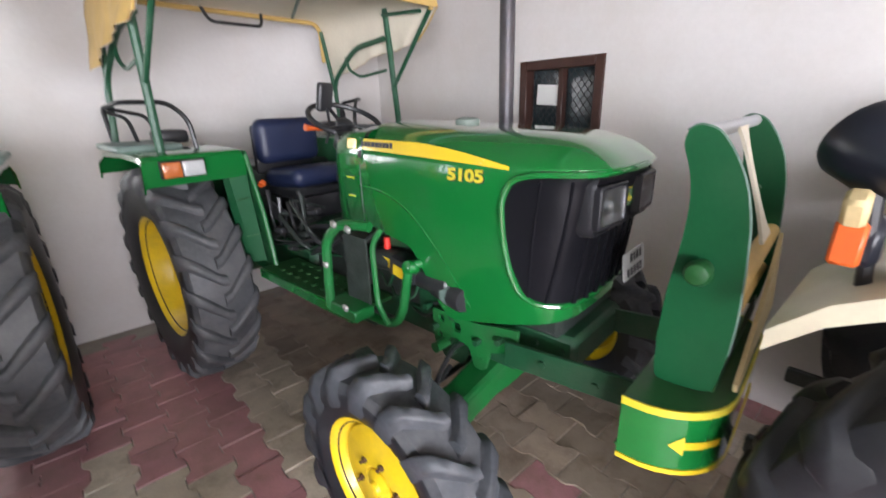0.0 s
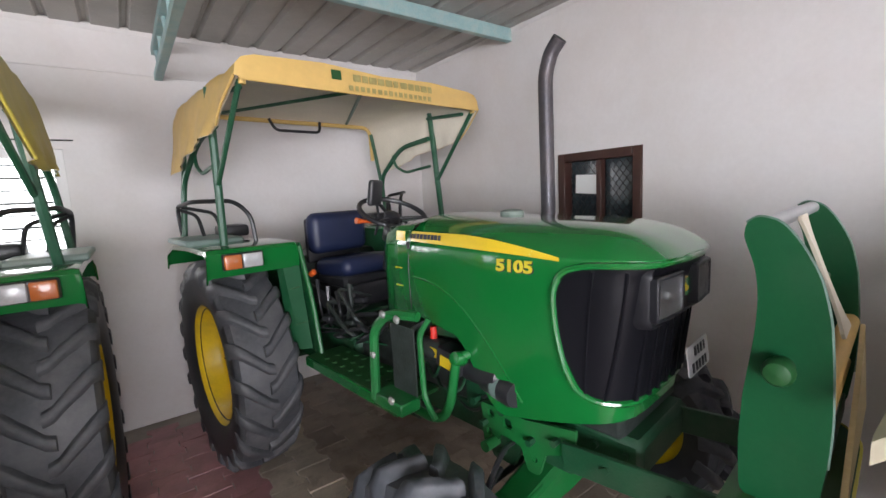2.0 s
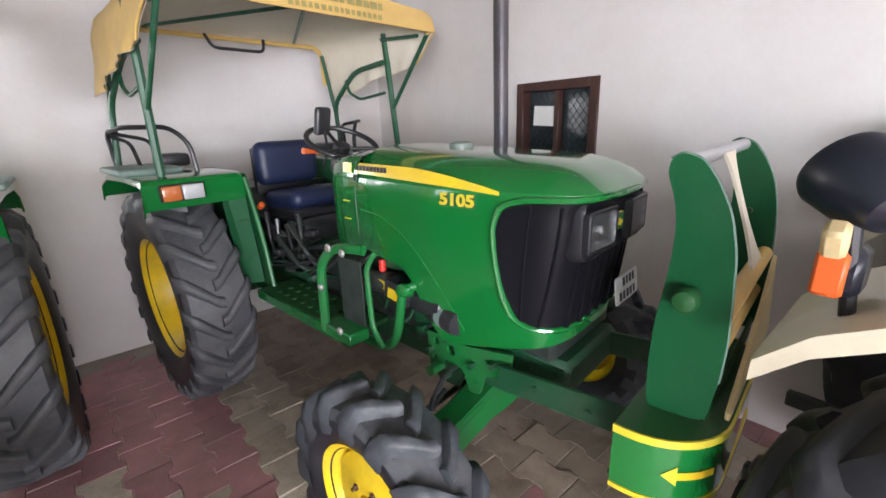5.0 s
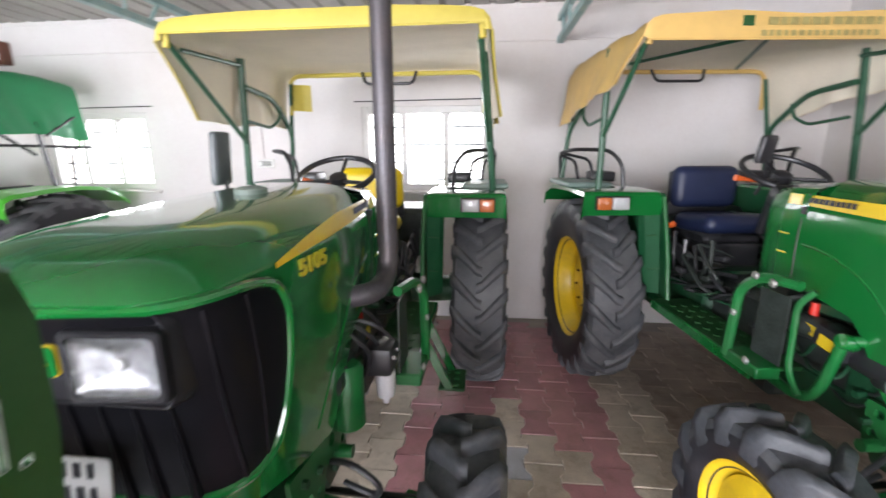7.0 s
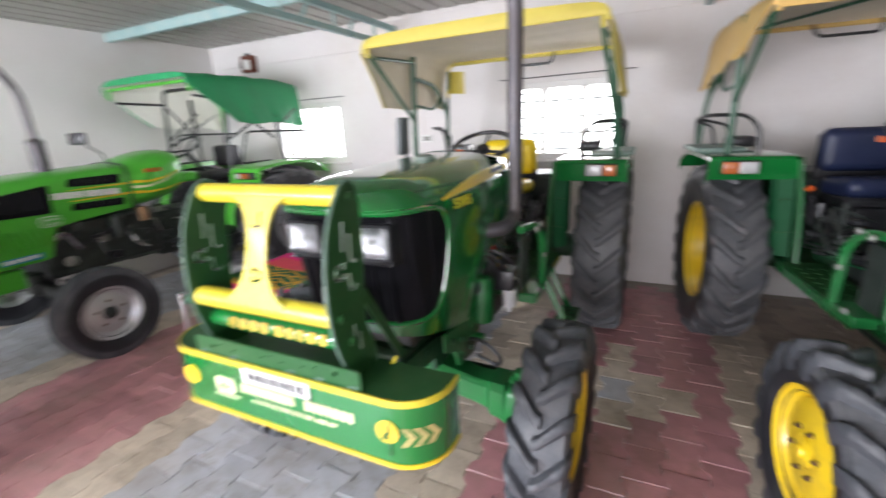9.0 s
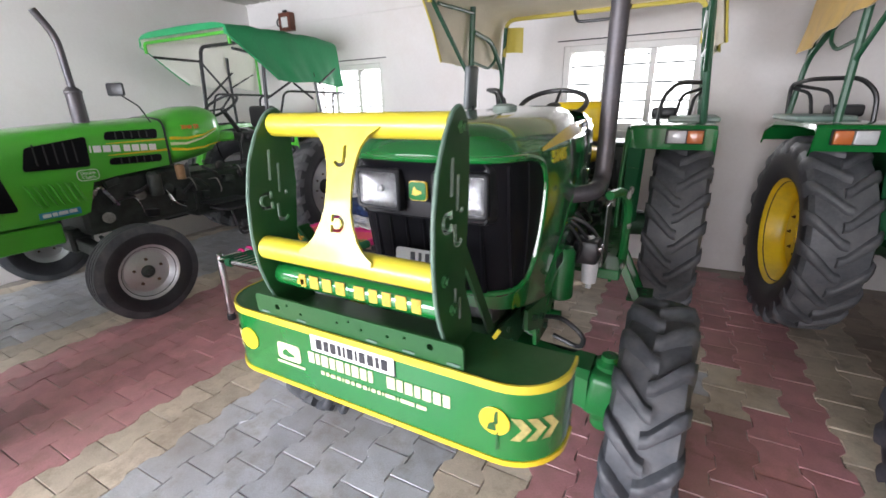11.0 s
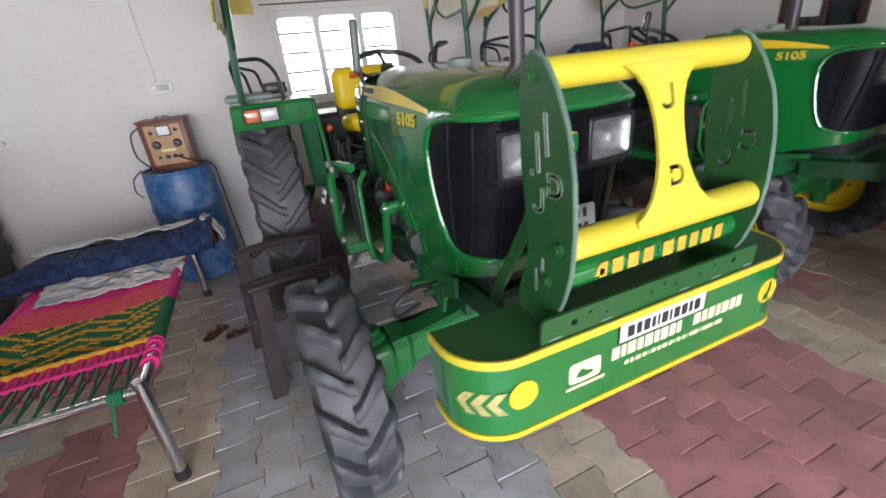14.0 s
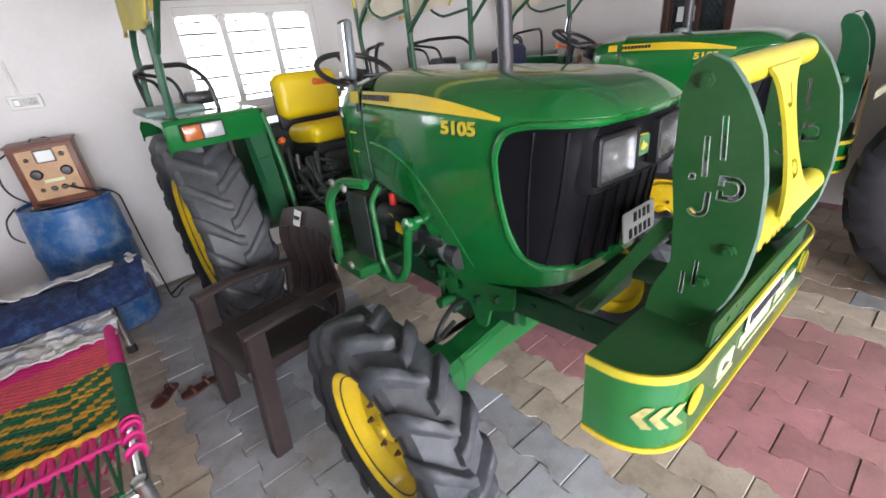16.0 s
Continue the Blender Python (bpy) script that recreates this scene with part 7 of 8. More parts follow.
def cream_tractor(m, label):
    t = thing("tractor", m, label, "tractor", "tractors in the shed")
    for s in (1, -1):
        wheel(t, s * 0.72, 0, 0.65, T_REAR_DARK, 0.356, 0.335, s, M_cream_rim, dish=-0.2, bolts=8, bolt_r=0.42, name="rear_wheel")
        wheel(t, s * 0.66, -1.95, 0.362, T_RIB, 0.20, 0.165, s, M_cream_rim, dish=0.0, bolts=5, bolt_r=0.5, name="front_wheel")
        f = new("fender")
        f.parent = t
        rows = []
        for y, z in ((-0.70, 0.98), (-0.60, 1.22), (-0.35, 1.38), (0.0, 1.43), (0.35, 1.37), (0.56, 1.25), (0.64, 1.17)):
            rows.append([(s * 0.40, y, z - 0.05), (s * 0.41, y, z), (s * 0.86, y, z), (s * 0.875, y, z - 0.008), (s * 0.88, y, z - 0.05)])
        bm = grid(B(), rows)
        thicken(bm, 0.008)
        part("fender_shell", bm, M_cream_paint, f, "cream-painted steel fender")
        part("amber_lens", box(B(), (s * 0.815, 0.565, 1.342), (0.028, 0.045, 0.080), rot=(0, -8 * s, 0), bevel=0.006), M_orange, f, "orange lamp end")
        part("lamp_body", box(B(), (s * 0.725, 0.55, 1.335), (0.16, 0.055, 0.09), rot=(0, -8 * s, 0), bevel=0.012), M_navy_plastic, f)
        part("lamp_stand", box(B(), (s * 0.838, 0.565, 1.408), (0.045, 0.035, 0.06), rot=(0, 30 * s, 0), bevel=0.008), M_plank, f)
        bm = lathe(B(), [(0.0, -0.06), (0.04, -0.045), (0.062, -0.01), (0.068, 0.025), (0.064, 0.033), (0.0, 0.035)], pose(s * 0.765, 0.55, 1.492, -62, 0, 40 * s) @ Matrix.Diagonal((1.2, 1.1, 1.6, 1)), 28)
        part("work_lamp", bm, M_navy_plastic, f, "round black work lamp")
        part("work_lamp_stalk", tube(B(), [(s * 0.78, 0.53, 1.24), (s * 0.80, 0.55, 1.44)], 0.012, 8), M_black, f)
        part("axle_tube", cyl(B(), (s * 0.15, 0, 0.65), (s * 0.62, 0, 0.65), 0.11, 18), M_engine, t)
        part("lift_arm", box(B(), (s * 0.30, 0.40, 0.52), (0.04, 0.60, 0.06), bevel=0.006), M_engine, t)
        part("front_axle", box(B(), (s * 0.30, -1.95, 0.42), (0.62, 0.09, 0.10), bevel=0.01), M_engine, t)
    part("transmission", box(B(), (0, -0.55, 0.72), (0.40, 1.6, 0.44), bevel=0.04), M_engine, t)
    part("engine_block", box(B(), (0, -1.75, 0.80), (0.42, 0.9, 0.46), bevel=0.03), M_engine, t)
    bm = box(B(), (0, -1.75, 1.22), (0.56, 1.25, 0.50), bevel=0.09, seg=4)
    part("hood", bm, M_cream_paint, t)
    part("backrest", box(B(), (0, 0.02, 1.42), (0.44, 0.09, 0.26), bevel=0.04, seg=3), M_seat_black, t)
    part("cushion", box(B(), (0, -0.22, 1.22), (0.44, 0.40, 0.10), bevel=0.04, seg=3), M_seat_black, t)
    part("seat_base", box(B(), (0, -0.15, 1.04), (0.34, 0.40, 0.26), bevel=0.02), M_engine, t)
    return t


cream_tractor(pose(2.775, 0.36, 0) @ Matrix.Diagonal((0.905, 1, 1, 1)), "cream tractor with a work lamp over its fender")
cream_tractor(pose(-2.90, 0.06, 0), "cream tractor with off-white wheel rims")

# ---------- string cot ----------
cx0, cx1, cy0, cy1, cz = -2.21, -1.455, 1.95, 3.76, 0.485
cot = thing("string_cot", pose(0, 0, 0), "steel tube cot woven with pink, green and ochre cord", "cot")
for x in (cx0, cx1):
    for y in (cy0, cy1):
        lg = part("leg", cyl(B(), (x, y, 0.025), (x, y, 0.525), 0.025, 16), M_chrome, cot, "stainless steel leg")
        part("cap", lathe(B(), [(0.025, 0), (0.020, 0.006), (0, 0.007)], pose(x, y, 0.525), 16), M_steel, lg)
        part("rubber_foot", lathe(B(), [(0.030, 0), (0.032, 0.01), (0.029, 0.05), (0.024, 0.052)], pose(x, y, 0), 16), M_black, lg)
for x in (cx0, cx1):
    part("side_rail", cyl(B(), (x, cy0, cz), (x, cy1, cz), 0.021, 14), M_chrome, cot)
    part("pink_binding", cyl(B(), (x, 2.72, cz), (x, 3.5, cz), 0.031, 14), M_pink, cot, "pink cord bound round the rail")
    part("green_binding", cyl(B(), (x, 2.32, cz), (x, 2.72, cz), 0.032, 14), M_rope_green, cot, "green cord bound round the rail")
    for y in (2.30, 2.27, 2.20, 2.13):
        ring = [(x + 0.028 * math.cos(a), y + 0.006 * math.sin(a * 2), cz + 0.028 * math.sin(a)) for a in [2 * math.pi * i / 14 for i in range(14)]]
        part("pink_lashing", tube(B(), ring, 0.008, 6, closed=True), M_pink, cot)
for y in (cy0, cy1):
    part("end_rail", cyl(B(), (cx0, y, cz), (cx1, y, cz), 0.021, 14), M_chrome, cot)
for x in (cx0 + 0.09, cx1 - 0.10):
    for k in range(4):
        ring = [(x + 0.012 * k, cy0 + 0.027 * math.cos(a), cz + 0.027 * math.sin(a)) for a in [2 * math.pi * i / 14 for i in range(14)]]
        part("green_lashing", tube(B(), ring, 0.007, 6, closed=True), M_rope_green, cot)
# woven bed: cords across, in cells that pass over and under
cells = {"pink": B(), "coral": B(), "green": B(), "ochre": B()}
ny, nx = 74, 30
for j in range(ny):
    y = 2.33 + (3.40 - 2.33) * j / ny
    for i in range(nx):
        x = cx0 + 0.02 + (cx1 - cx0 - 0.04) * i / nx
        dx = (cx1 - cx0 - 0.04) / nx
        v = abs((i + 7) % 15 - 7) * 1.15 + j
        if j < 31:
            key = "green" if int(v) % 6 < 4 else "ochre"
            if (j // 2) % 5 == 0 and key == "green" and (i + j) % 2:
                key = "ochre"
        elif j < 46:
            key = "coral"
        else:
            key = "pink"
        if j < 2:
            key = "ochre"
        sag = -0.03 * math.sin(math.pi * i / nx)
        up = 0.005 if (i + j) % 2 else 0.0
        box(cells[key], (x + dx / 2, y, cz + 0.012 + sag + up), (dx * 1.02, 0.0125, 0.009), bevel=0)
for key, mat in (("pink", M_pink), ("coral", M_coral), ("green", M_rope_green), ("ochre", M_rope_ochre)):
    tagged(part("weave", cells[key], mat, cot, key + " woven cord", smooth=0), kind="stuff")
for k in range(13):
    x = cx0 + 0.04 + (cx1 - cx0 - 0.08) * k / 12
    pts = [(x - 0.024, 2.345, cz + 0.006), (x, 2.315, cz + 0.016), (x + 0.024, 2.345, cz + 0.006)]
    part("ochre_loop", tube(B(), fillet(pts, 0.02, 3), 0.011, 8), M_rope_ochre, cot)
    pts = [(x - 0.02, 2.33, cz - 0.006), (x - 0.012, 2.24, cz - 0.003), (x + 0.012, 2.24, cz - 0.003), (x + 0.02, 2.33, cz - 0.006)]
    part("pink_loop", tube(B(), fillet(pts, 0.02, 3), 0.011, 8), M_pink, cot)
    for q in (-1, 1):
        part("tension_cord", tube(B(), [(x + 0.008 * q, 2.24, cz - 0.004), (x + 0.030 * q + 0.02, cy0 - 0.004, cz + 0.022)], 0.0055, 6), M_rope_green, cot)
        part("pink_cord", tube(B(), [(x + 0.01 * q, 2.26, cz - 0.012), (x + 0.05 * q, 2.12, cz - 0.008)], 0.0055, 6), M_pink, cot)
part("cord_bar", cyl(B(), (cx0 + 0.02, 2.235, cz - 0.002), (cx1 - 0.02, 2.235, cz - 0.002), 0.012, 10), M_pink, cot)
part("hanging_end", tube(B(), fillet([(cx1 - 0.10, cy0 - 0.01, cz - 0.02), (cx1 - 0.11, cy0 - 0.03, cz - 0.08), (cx1 - 0.13, cy0 - 0.03, cz - 0.15)], 0.03), 0.006, 6), M_rope_green, cot)


def cloth(name, x0, x1, y0, y1, fz, mat, label, seed, nx=80, ny=44, thick=0.008):
    """A crumpled cloth; fz(u, v) gives its height."""
    rnd = random.Random(seed)
    o = Vector((rnd.uniform(0, 50), rnd.uniform(0, 50), 0))
    rows = []
    for j in range(ny + 1):
        row = []
        for i in range(nx + 1):
            u, v = i / nx, j / ny
            e = noise.noise(Vector((u * 3.1, v * 2.3, 0.3)) + o) * 0.03
            x = x0 + (x1 - x0) * u + noise.noise(Vector((v * 4, u * 2, 5)) + o) * 0.03
            y = y0 + (y1 - y0) * v + e
            z = fz(u, v) + 0.022 * noise.noise(Vector((u * 7, v * 6, 1)) + o) + 0.020 * abs(noise.noise(Vector((u * 13, v * 9, 2)) + o)) + 0.010 * abs(noise.noise(Vector((u * 27, v * 21, 3)) + o))
            row.append((x, y, z))
        rows.append(row)
    bm = grid(B(), rows)
    thicken(bm, thick)
    return tagged(part(name, bm, mat, None, label), category="bedding")


cloth("white_sheet", -2.15, -1.42, 3.03, 3.31, lambda u, v: 0.496 + 0.03 * v * v, M_sheet, "crumpled white sheet with blue print on the cot", 4)
rows = []
for i in range(49):
    u = i / 48
    x = -2.40 + 1.17 * u
    # the loose end sags off the cot, the other stands up in a fold
    loose, fold = max(0.0, 1 - u / 0.22), max(0.0, (u - 0.80) / 0.20)
    depth = 0.185 - 0.06 * loose ** 1.5 - 0.05 * fold
    high = 0.083 - 0.035 * loose + 0.028 * fold
    zc = 0.584 - 0.045 * loose + 0.024 * fold
    row = []
    for k in range(26):
        a = 2 * math.pi * k / 26
        rr = 1 + 0.11 * noise.noise(Vector((u * 6, math.cos(a) * 1.5, math.sin(a) * 1.5))) + 0.06 * noise.noise(Vector((u * 18, math.cos(a) * 3, math.sin(a) * 3)))
        row.append((x + 0.02 * math.sin(a) * fold, 3.405 + depth * rr * math.cos(a), zc + high * rr * math.sin(a)))
    rows.append(row)
bm = grid(B(), rows, closed=True)
vs = list(bm.verts)
bm.faces.new(vs[:26])
bm.faces.new(vs[-26:][::-1])
bed = thing("bedding_roll", pose(0, 0, 0), "rolled navy batik mattress on the cot", "bedding")
part("roll", bm, M_blanket, bed)
coil = [(-1.226, 3.405 + 0.115 * (1 - 0.8 * i / 60) * math.cos(i * 0.32), 0.605 + 0.095 * (1 - 0.8 * i / 60) * math.sin(i * 0.32)) for i in range(60)]
part("rolled_edge", tube(B(), coil, 0.006, 5), M_maroon, bed, "maroon edge of the rolled mattress")
for x in (-1.95, -1.50):
    ring = [(x + 0.02 * math.sin(a * 2), 3.405 + 0.184 * math.cos(a), 0.584 + 0.084 * math.sin(a)) for a in [2 * math.pi * i / 24 for i in range(24)]]
    part("fold_crease", tube(B(), ring, 0.005, 5, closed=True), M_blanket, bed)
cloth("folded_sheet", -2.22, -1.34, 3.44, 3.72, lambda u, v: 0.682 - 0.10 * v * v, M_sheet, "white sheet laid over the mattress roll", 6, ny=14)
cloth("hanging_cloth", -1.265, -1.175, 3.36, 3.50, lambda u, v: 0.715 - 0.17 * u * u, M_sheet, "white cloth end hanging from the bedding roll", 8, nx=14, ny=14)

# ---------- drum and charger ----------
dr = thing("drum", pose(-1.45, 4.30, 0) @ Matrix.Diagonal((0.91, 0.91, 1, 1)), "faded blue plastic drum standing against the wall", "drum")
part("barrel", lathe(B(), [(0.0, 0), (0.25, 0), (0.272, 0.02), (0.282, 0.10), (0.285, 0.28), (0.292, 0.295), (0.292, 0.32), (0.285, 0.335), (0.286, 0.60), (0.293, 0.615), (0.293, 0.64), (0.286, 0.655), (0.28, 0.84), (0.268, 0.905), (0.272, 0.912), (0.272, 0.93), (0.262, 0.935), (0.258, 0.915), (0.0, 0.912)], None, 48), M_blue_drum, dr)
part("bung", lathe(B(), [(0.035, 0.91), (0.035, 0.93), (0, 0.931)], pose(0.15, -0.1, 0), 16), M_blue_drum, dr)
ch = thing("battery_charger", pose(-1.43, 4.30, 0.93, 0, 0, -4), "brown wooden battery charger with dials, on the drum", "charger")
part("case", box(B(), (0, 0, 0.185), (0.32, 0.24, 0.37), bevel=0.012, seg=2), M_wood, ch)
part("top_lip", box(B(), (0, 0, 0.372), (0.335, 0.255, 0.014), bevel=0.004), M_wood, ch)
part("foot_board", box(B(), (0, -0.01, 0.006), (0.36, 0.28, 0.012), bevel=0.003), M_wood_dark, ch)
pn = part("panel", box(B(), (0, -0.122, 0.195), (0.25, 0.008, 0.30), bevel=0.003), M_brass, ch, "tarnished brass control panel")
part("meter", box(B(), (0.005, -0.130, 0.30), (0.085, 0.012, 0.065), bevel=0.004), M_white, pn)
part("meter_rim", box(B(), (0.005, -0.1275, 0.30), (0.098, 0.010, 0.078), bevel=0.003), M_black, pn)
for x, z, r in ((-0.07, 0.20, 0.026), (0.075, 0.20, 0.026), (-0.02, 0.105, 0.014), (0.03, 0.105, 0.014), (0.075, 0.105, 0.010), (-0.075, 0.105, 0.010), (-0.085, 0.29, 0.010), (0.085, 0.30, 0.012)):
    part("knob", lathe(B(), [(r * 1.2, 0), (r, 0.006), (r * 0.85, 0.022), (0, 0.024)], plane_m((x, -0.126, z), (1, 0, 0), (0, 0, 1)), 18), M_black, pn)
part("label_strip", box(B(), (0.0, -0.128, 0.155), (0.10, 0.004, 0.02)), M_paleprint, pn)
part("carry_handle", tube(B(), fillet([(-0.05, 0, 0.378), (-0.04, 0, 0.395), (0.04, 0, 0.395), (0.05, 0, 0.378)], 0.015), 0.005, 6), M_steel, ch)


def cable(pts, r, label, mat=M_black):
    return tagged(part("cable", tube(B(), fillet(pts, 0.12, 6), r, 6), mat, None, label), category="cable")


cable([(-1.59, 4.28, 1.27), (-1.68, 4.30, 1.22), (-1.69, 4.28, 1.05), (-1.60, 4.22, 0.96), (-1.50, 4.12, 0.945)], 0.006, "black cable looping from the charger")
cable([(-1.40, 4.165, 1.04), (-1.30, 4.10, 0.99), (-1.20, 4.20, 0.945), (-1.165, 4.22, 0.90), (-1.15, 4.22, 0.5), (-1.12, 4.25, 0.01), (-1.02, 4.45, 0.008)], 0.006, "dark cable hanging down the drum")
cable([(-1.69, 4.30, 0.945), (-1.75, 4.22, 0.90), (-1.76, 4.20, 0.80), (-1.71, 4.16, 0.76)], 0.005, "thin black cable loop beside the drum")
cable([(-1.12, 4.40, 0.008), (-1.02, 4.52, 0.02), (-0.90, 4.60, 0.01), (-0.78, 4.62, 0.012)], 0.008, "dark cable lying on the paving by the wall")

so = thing("socket_board", pose(-1.42, YB - 0.0005, 1.525), "white electrical socket board on the back wall", "socket")
part("board", box(B(), (0, -0.012, 0), (0.17, 0.024, 0.085), bevel=0.006, seg=2), M_white, so)
part("socket_field", box(B(), (0.0, -0.0245, 0), (0.125, 0.004, 0.048), bevel=0.001), M_clip, so, "grey socket face")
part("switch", box(B(), (-0.045, -0.029, 0), (0.03, 0.008, 0.035), bevel=0.003), M_white, so)
for x in (0.02, 0.045, 0.033):
    part("socket_hole", cyl(B(), (x, -0.0235, -0.008 if x != 0.033 else 0.012), (x, -0.0265, -0.008 if x != 0.033 else 0.012), 0.005, 10), M_black, so)
bm = tube(B(), [(-1.44, YB - 0.009, 1.568), (-1.46, YB - 0.009, ZR - 0.05)], 0.009, 8)
tagged(part("conduit", bm, M_wall, None, "white conduit running up the back wall"), category="pipe")
vb = thing("meter_box", pose(-4.05, YB, 2.58), "small red-brown electric box high on the wall", "box")
part("case", box(B(), (0.02, -0.05, 0), (0.20, 0.10, 0.21), bevel=0.008), M_wood, vb)
part("face", box(B(), (0.03, -0.103, -0.01), (0.11, 0.008, 0.12), bevel=0.003), M_white, vb)
part("wire_loop", tube(B(), fillet([(-0.08, -0.02, 0.04), (-0.18, -0.02, 0.06), (-0.20, -0.02, -0.02), (-0.08, -0.03, -0.05)], 0.05), 0.007, 6), M_blackpipe, vb)
part("top_bracket", box(B(), (-0.02, -0.03, 0.12), (0.06, 0.03, 0.05), bevel=0.004), M_blackpipe, vb)

# ---------- chair, sandals ----------


def armchair(m):
    c = thing("armchair", m, "dark brown moulded plastic armchair beside a tractor wheel", "chair")
    # local: front towards -y, width along x
    for s in (1, -1):
        bm = B()
        grid(bm, [[(s * (0.245 + w) - 0.036 + k, y - k, z), (s * (0.245 + w) + 0.036 - k, y - k, z), (s * (0.245 + w) + 0.036, y, z), (s * (0.245 + w) + 0.036, y + 0.07, z), (s * (0.245 + w) - 0.036, y + 0.07, z), (s * (0.245 + w) - 0.036, y, z)] for k in (0.008,) for w, y, z in ((0.035, -0.30, 0.0), (0.03, -0.285, 0.2), (0.025, -0.265, 0.42), (0.02, -0.25, 0.63))], closed=True)
        part("front_leg", bm, M_brown_plastic, c)
        bm = B()
        grid(bm, [[(s * 0.235 - 0.034, y, z), (s * 0.235 + 0.034, y, z), (s * 0.235 + 0.034, y + 0.06, z), (s * 0.235 - 0.034, y + 0.06, z)] for y, z in ((0.25, 0.0), (0.20, 0.25), (0.16, 0.45))], closed=True)
        part("back_leg", bm, M_brown_plastic, c)
        pts = [(s * 0.265, -0.265, 0.625), (s * 0.275, -0.10, 0.635), (s * 0.27, 0.06, 0.63), (s * 0.235, 0.21, 0.62)]
        part("armrest", tube(B(), fillet(pts, 0.1), 0.042, 12, flat=0.5), M_brown_plastic, c)
        bm = prism(B(), rounded([(-0.25, 0.40), (0.17, 0.40), (0.17, 0.44), (-0.24, 0.455)], 0.01), 0.02, plane_m((s * 0.25 - 0.01, 0, 0), (0, 1, 0), (0, 0, 1)))
        part("seat_side", bm, M_brown_plastic, c)
        part("back_upright", tube(B(), [(s * 0.235, 0.19, 0.42), (s * 0.24, 0.215, 0.52), (s * 0.235, 0.22, 0.63)], 0.026, 8), M_brown_plastic, c)
    rows = []
    for y, z in ((-0.275, 0.345), (-0.285, 0.41), (-0.25, 0.425), (-0.12, 0.418), (0.02, 0.405), (0.14, 0.405), (0.20, 0.43)):
        rows.append([(x, y, z + 0.03 * (abs(x) / 0.24) ** 3) for x in [0.25 * k / 8 for k in range(-8, 9)]])
    bm = grid(B(), rows)
    thicken(bm, 0.012)
    part("seat", bm, M_brown_plastic, c)
    # backrest of seven curved slats joined at top and bottom
    def back(u, v):
        z = 0.42 + 0.49 * v
        y = 0.175 + 0.11 * v + 0.03 * math.sin(v * 6.0) - 0.05 * (1 - abs(u) ** 2) * -1
        return Vector((u * (0.235 + 0.02 * math.sin(v * 3.1)), y, z + 0.025 * (1 - u * u) * v))
    for k in range(7):
        u0, u1 = -1 + 2 * (k + 0.07) / 7, -1 + 2 * (k + 0.93) / 7
        bm = grid(B(), [[back(u0 + (u1 - u0) * i / 2, 0.06 + 0.76 * j / 10) for i in range(3)] for j in range(11)])
        thicken(bm, 0.009)
        part("back_slat", bm, M_brown_plastic, c)
    for v0, v1 in ((0.0, 0.08), (0.80, 1.0)):
        bm = grid(B(), [[back(-1 + 2 * i / 14, v0 + (v1 - v0) * j / 3) for i in range(15)] for j in range(4)])
        thicken(bm, 0.014)
        part("back_rail", bm, M_brown_plastic, c)
    o = back(-0.45, 0.90)
    bm = prism(B(), rounded([(-0.035, -0.04), (0.03, -0.042), (0.036, 0.036), (-0.03, 0.04)], 0.006), 0.002, plane_m((o.x, o.y - 0.012, o.z), (1, 0, 0), (0, 0.35, 1)))
    part("sticker", bm, M_white, c, "torn white sticker with dark print")
    bars("sticker_bars", M_ink, c, plane_m((o.x, o.y - 0.0145, o.z), (1, 0, 0), (0, 0.35, 1)), [0.012, 0.02, 0.010], 0.02, 0.3)
    return c


armchair(pose(-0.80, 2.58, 0, 0, 0, -82) @ Matrix.Diagonal((0.96, 1, 1, 1)))


def sandal(m):
    s = thing("sandal", m @ Matrix.Diagonal((0.80, 0.76, 0.80, 1)), "brown leather sandal lying on the paving", "sandal", "pair of sandals")
    sole = rounded([(-0.045, -0.12), (0.03, -0.13), (0.05, -0.05), (0.035, 0.05), (0.038, 0.12), (-0.03, 0.13), (-0.035, 0.03), (-0.05, -0.05)], 0.03)
    part("sole", prism(B(), sole, 0.014, Matrix(), bevel=0.003), M_leather, s)
    part("strap", tube(B(), fillet([(-0.045, -0.05, 0.012), (-0.02, -0.05, 0.05), (0.02, -0.045, 0.05), (0.047, -0.04, 0.012)], 0.03), 0.012, 8, flat=0.4), M_leather, s)
    part("strap", tube(B(), fillet([(-0.036, 0.06, 0.012), (-0.02, 0.05, 0.06), (0.02, 0.05, 0.06), (0.036, 0.06, 0.012)], 0.03), 0.010, 8, flat=0.4), M_leather, s)
    return s


sandal(pose(-1.37, 3.105, 0.001, 0, 0, -42))
sandal(pose(-1.215, 3.025, 0.001, 0, 0, -76))

# ---------- paving ----------
PX, PY, PG = 0.1765, 0.2445, 0.0042
X0, Y0 = -0.09, 1.415


def paver_outline():
    """Waisted block: wide at both ends, narrow in the middle."""
    w, l, d = PX / 2, PY / 2 - PG / 2, 0.0155
    right = [(w + d, -l), (w + d, -l * 0.58), (w - d, -l * 0.30), (w - d, l * 0.30), (w + d, l * 0.58), (w + d, l)]
    right = [(x - PG / 2, y) for x, y in right]
    return right + [(-x, y) for x, y in right[::-1]]


def paver_rows(out):
    top = [(x * 0.972, y * 0.980) for x, y in out]
    return [[(x, y, -0.03) for x, y in out], [(x, y, -0.0045) for x, y in out], [(x, y, 0.0) for x, y in top]]


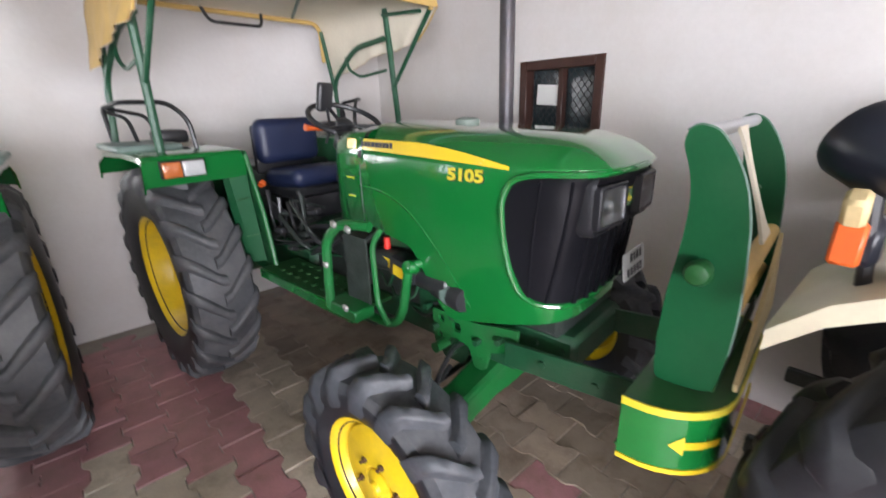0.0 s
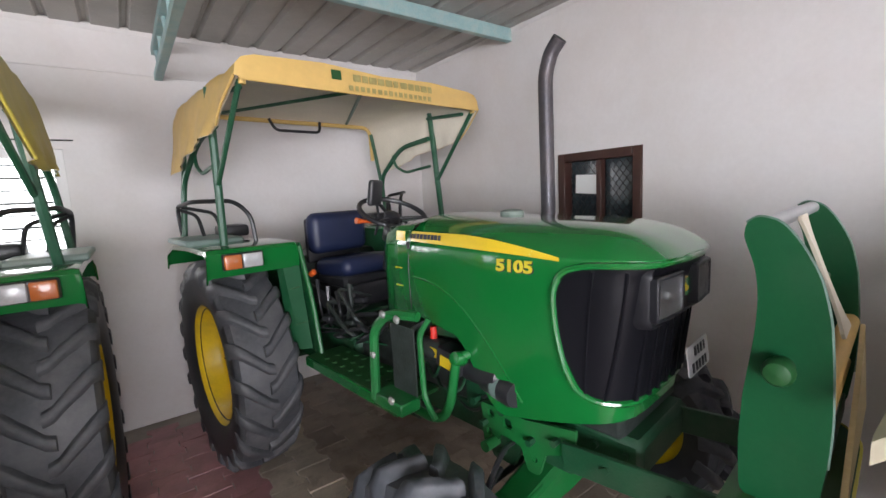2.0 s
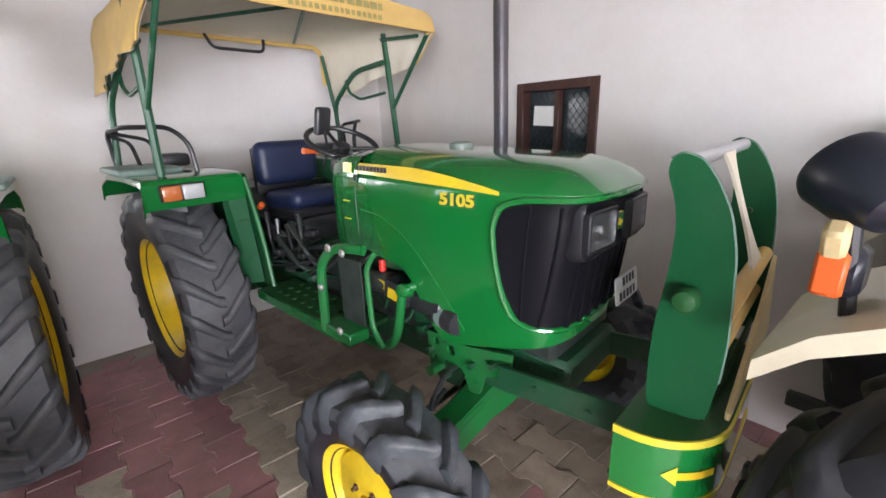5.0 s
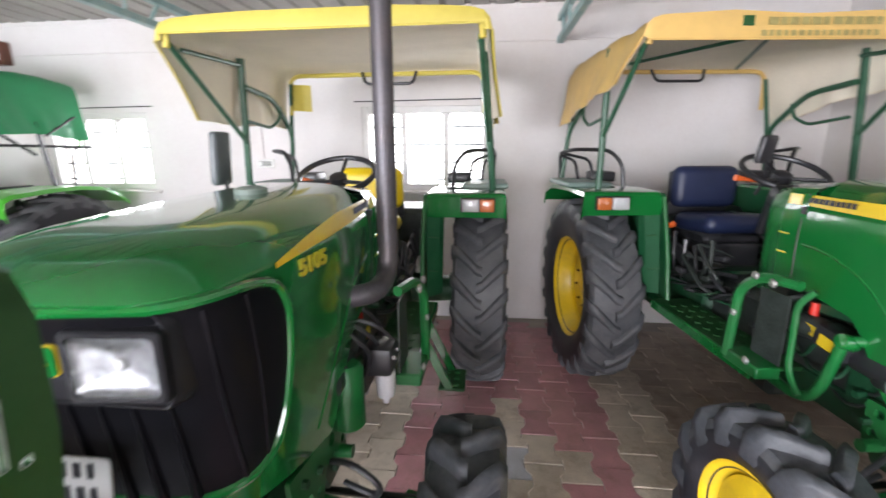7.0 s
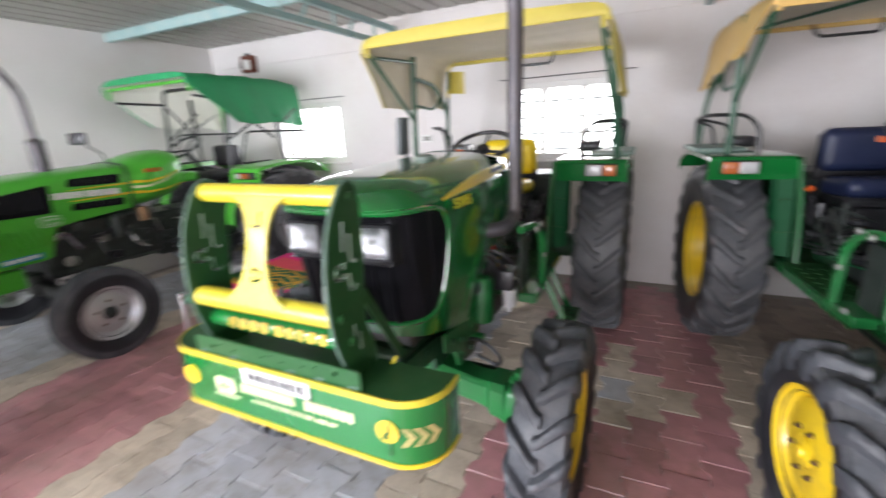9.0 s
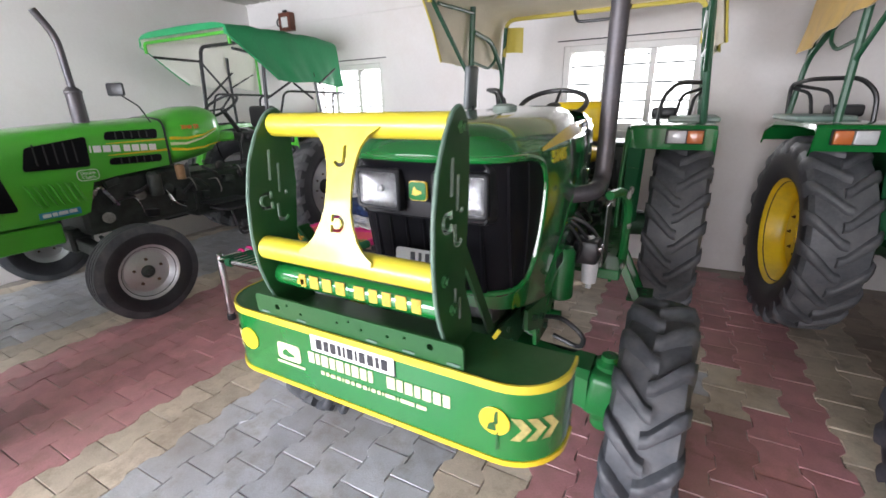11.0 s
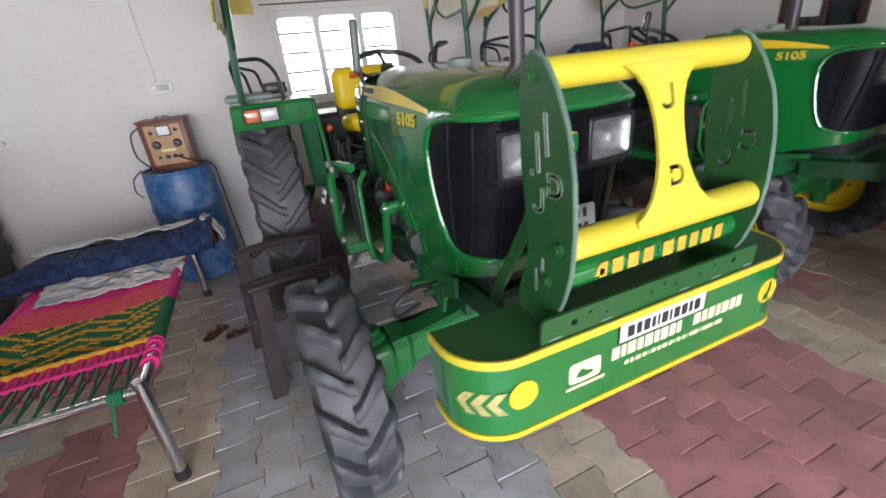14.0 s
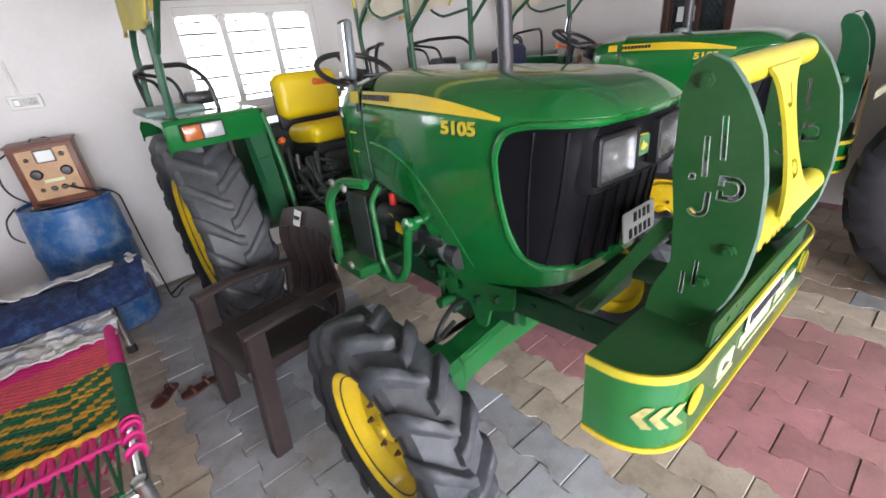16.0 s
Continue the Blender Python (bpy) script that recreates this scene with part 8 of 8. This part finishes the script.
def paver_mesh(name, mat):
    bm = grid(B(), paver_rows(paver_outline()), closed=True)
    bm.faces.new(list(bm.verts)[-12:])
    me = bpy.data.meshes.new(name)
    bmesh.ops.recalc_face_normals(bm, faces=bm.faces[:])
    bm.to_mesh(me)
    bm.free()
    me.materials.append(mat)
    return me


PAVER = {k: paver_mesh(k + "_paver", m) for k, m in (("red", M_red_paver), ("cream", M_cream_paver), ("grey", M_grey_paver), ("tan", M_tan_paver))}


def paver_colour(c, r):
    """c: column from X0 to the left, r: row; stripes of seven, two, seven and two columns."""
    k = c % 18
    if k < 2:
        key = "cream"
    elif k < 9:
        key = "red"
    elif k < 11:
        key = "cream"
    else:
        key = "grey"
    # cream diamonds in the red stripes, with a grey heart
    if 2 <= k < 9:
        x = k - 5
        for rc in (4.75, 14.0):
            y = r + (0.5 if c % 2 else 0) - rc
            if abs(x) + abs(y) * 1.1 < 0.35:
                key = "grey"
            elif abs(x) * 0.8 + abs(y) < 2.0:
                key = "cream"
    # dusty tan field under the tractor by the side wall, with one stray red block
    if key == "grey" and c >= 7 and r >= -3:
        key = "red" if (c, r) in ((9, 5), (12, 0), (13, 0)) else "tan"
    return key


rnd = random.Random(21)
rest = {k: ([], []) for k in PAVER}
out = paver_outline()
rows3 = paver_rows(out)
made = 0
for c in range(-27, 22):
    for r in range(-22, 14):
        x = X0 + (c + 0.5) * PX
        y = Y0 + (r + 0.5 + (0.5 if c % 2 else 0)) * PY
        if not (XW + 0.05 < x < XE - 0.05 and YF < y < YB - 0.10):
            continue
        key = paver_colour(c, r)
        dz, tx, ty, rz = rnd.uniform(-0.003, 0.0005), rnd.gauss(0, 0.5), rnd.gauss(0, 0.5), rnd.gauss(0, 0.45)
        m = pose(x, y, dz, tx, ty, rz)
        if -1.75 < x < 1.55 and 0.75 < y < 3.0 and made < 300 and (x < -0.9 or y < 2.2 or x > 0.2):
            ob = part("paver", PAVER[key], None, floor)
            ob.matrix_local = m
            made += 1
        else:
            vs, fs = rest[key]
            n = len(vs)
            vs += [tuple(m @ Vector(p)) for row in rows3 for p in row]
            for q in range(2):
                for k in range(12):
                    a, b = n + q * 12 + k, n + q * 12 + (k + 1) % 12
                    fs.append((a, b, b + 12, a + 12))
            fs.append(tuple(range(n + 24, n + 36)))
for key, (vs, fs) in rest.items():
    me = bpy.data.meshes.new("paving")
    me.from_pydata(vs, [], fs)
    me.materials.append(PAVER[key].materials[0])
    ob = part("paving", me, None, floor, key + " interlocking pavers")
    tagged(ob, kind="stuff")
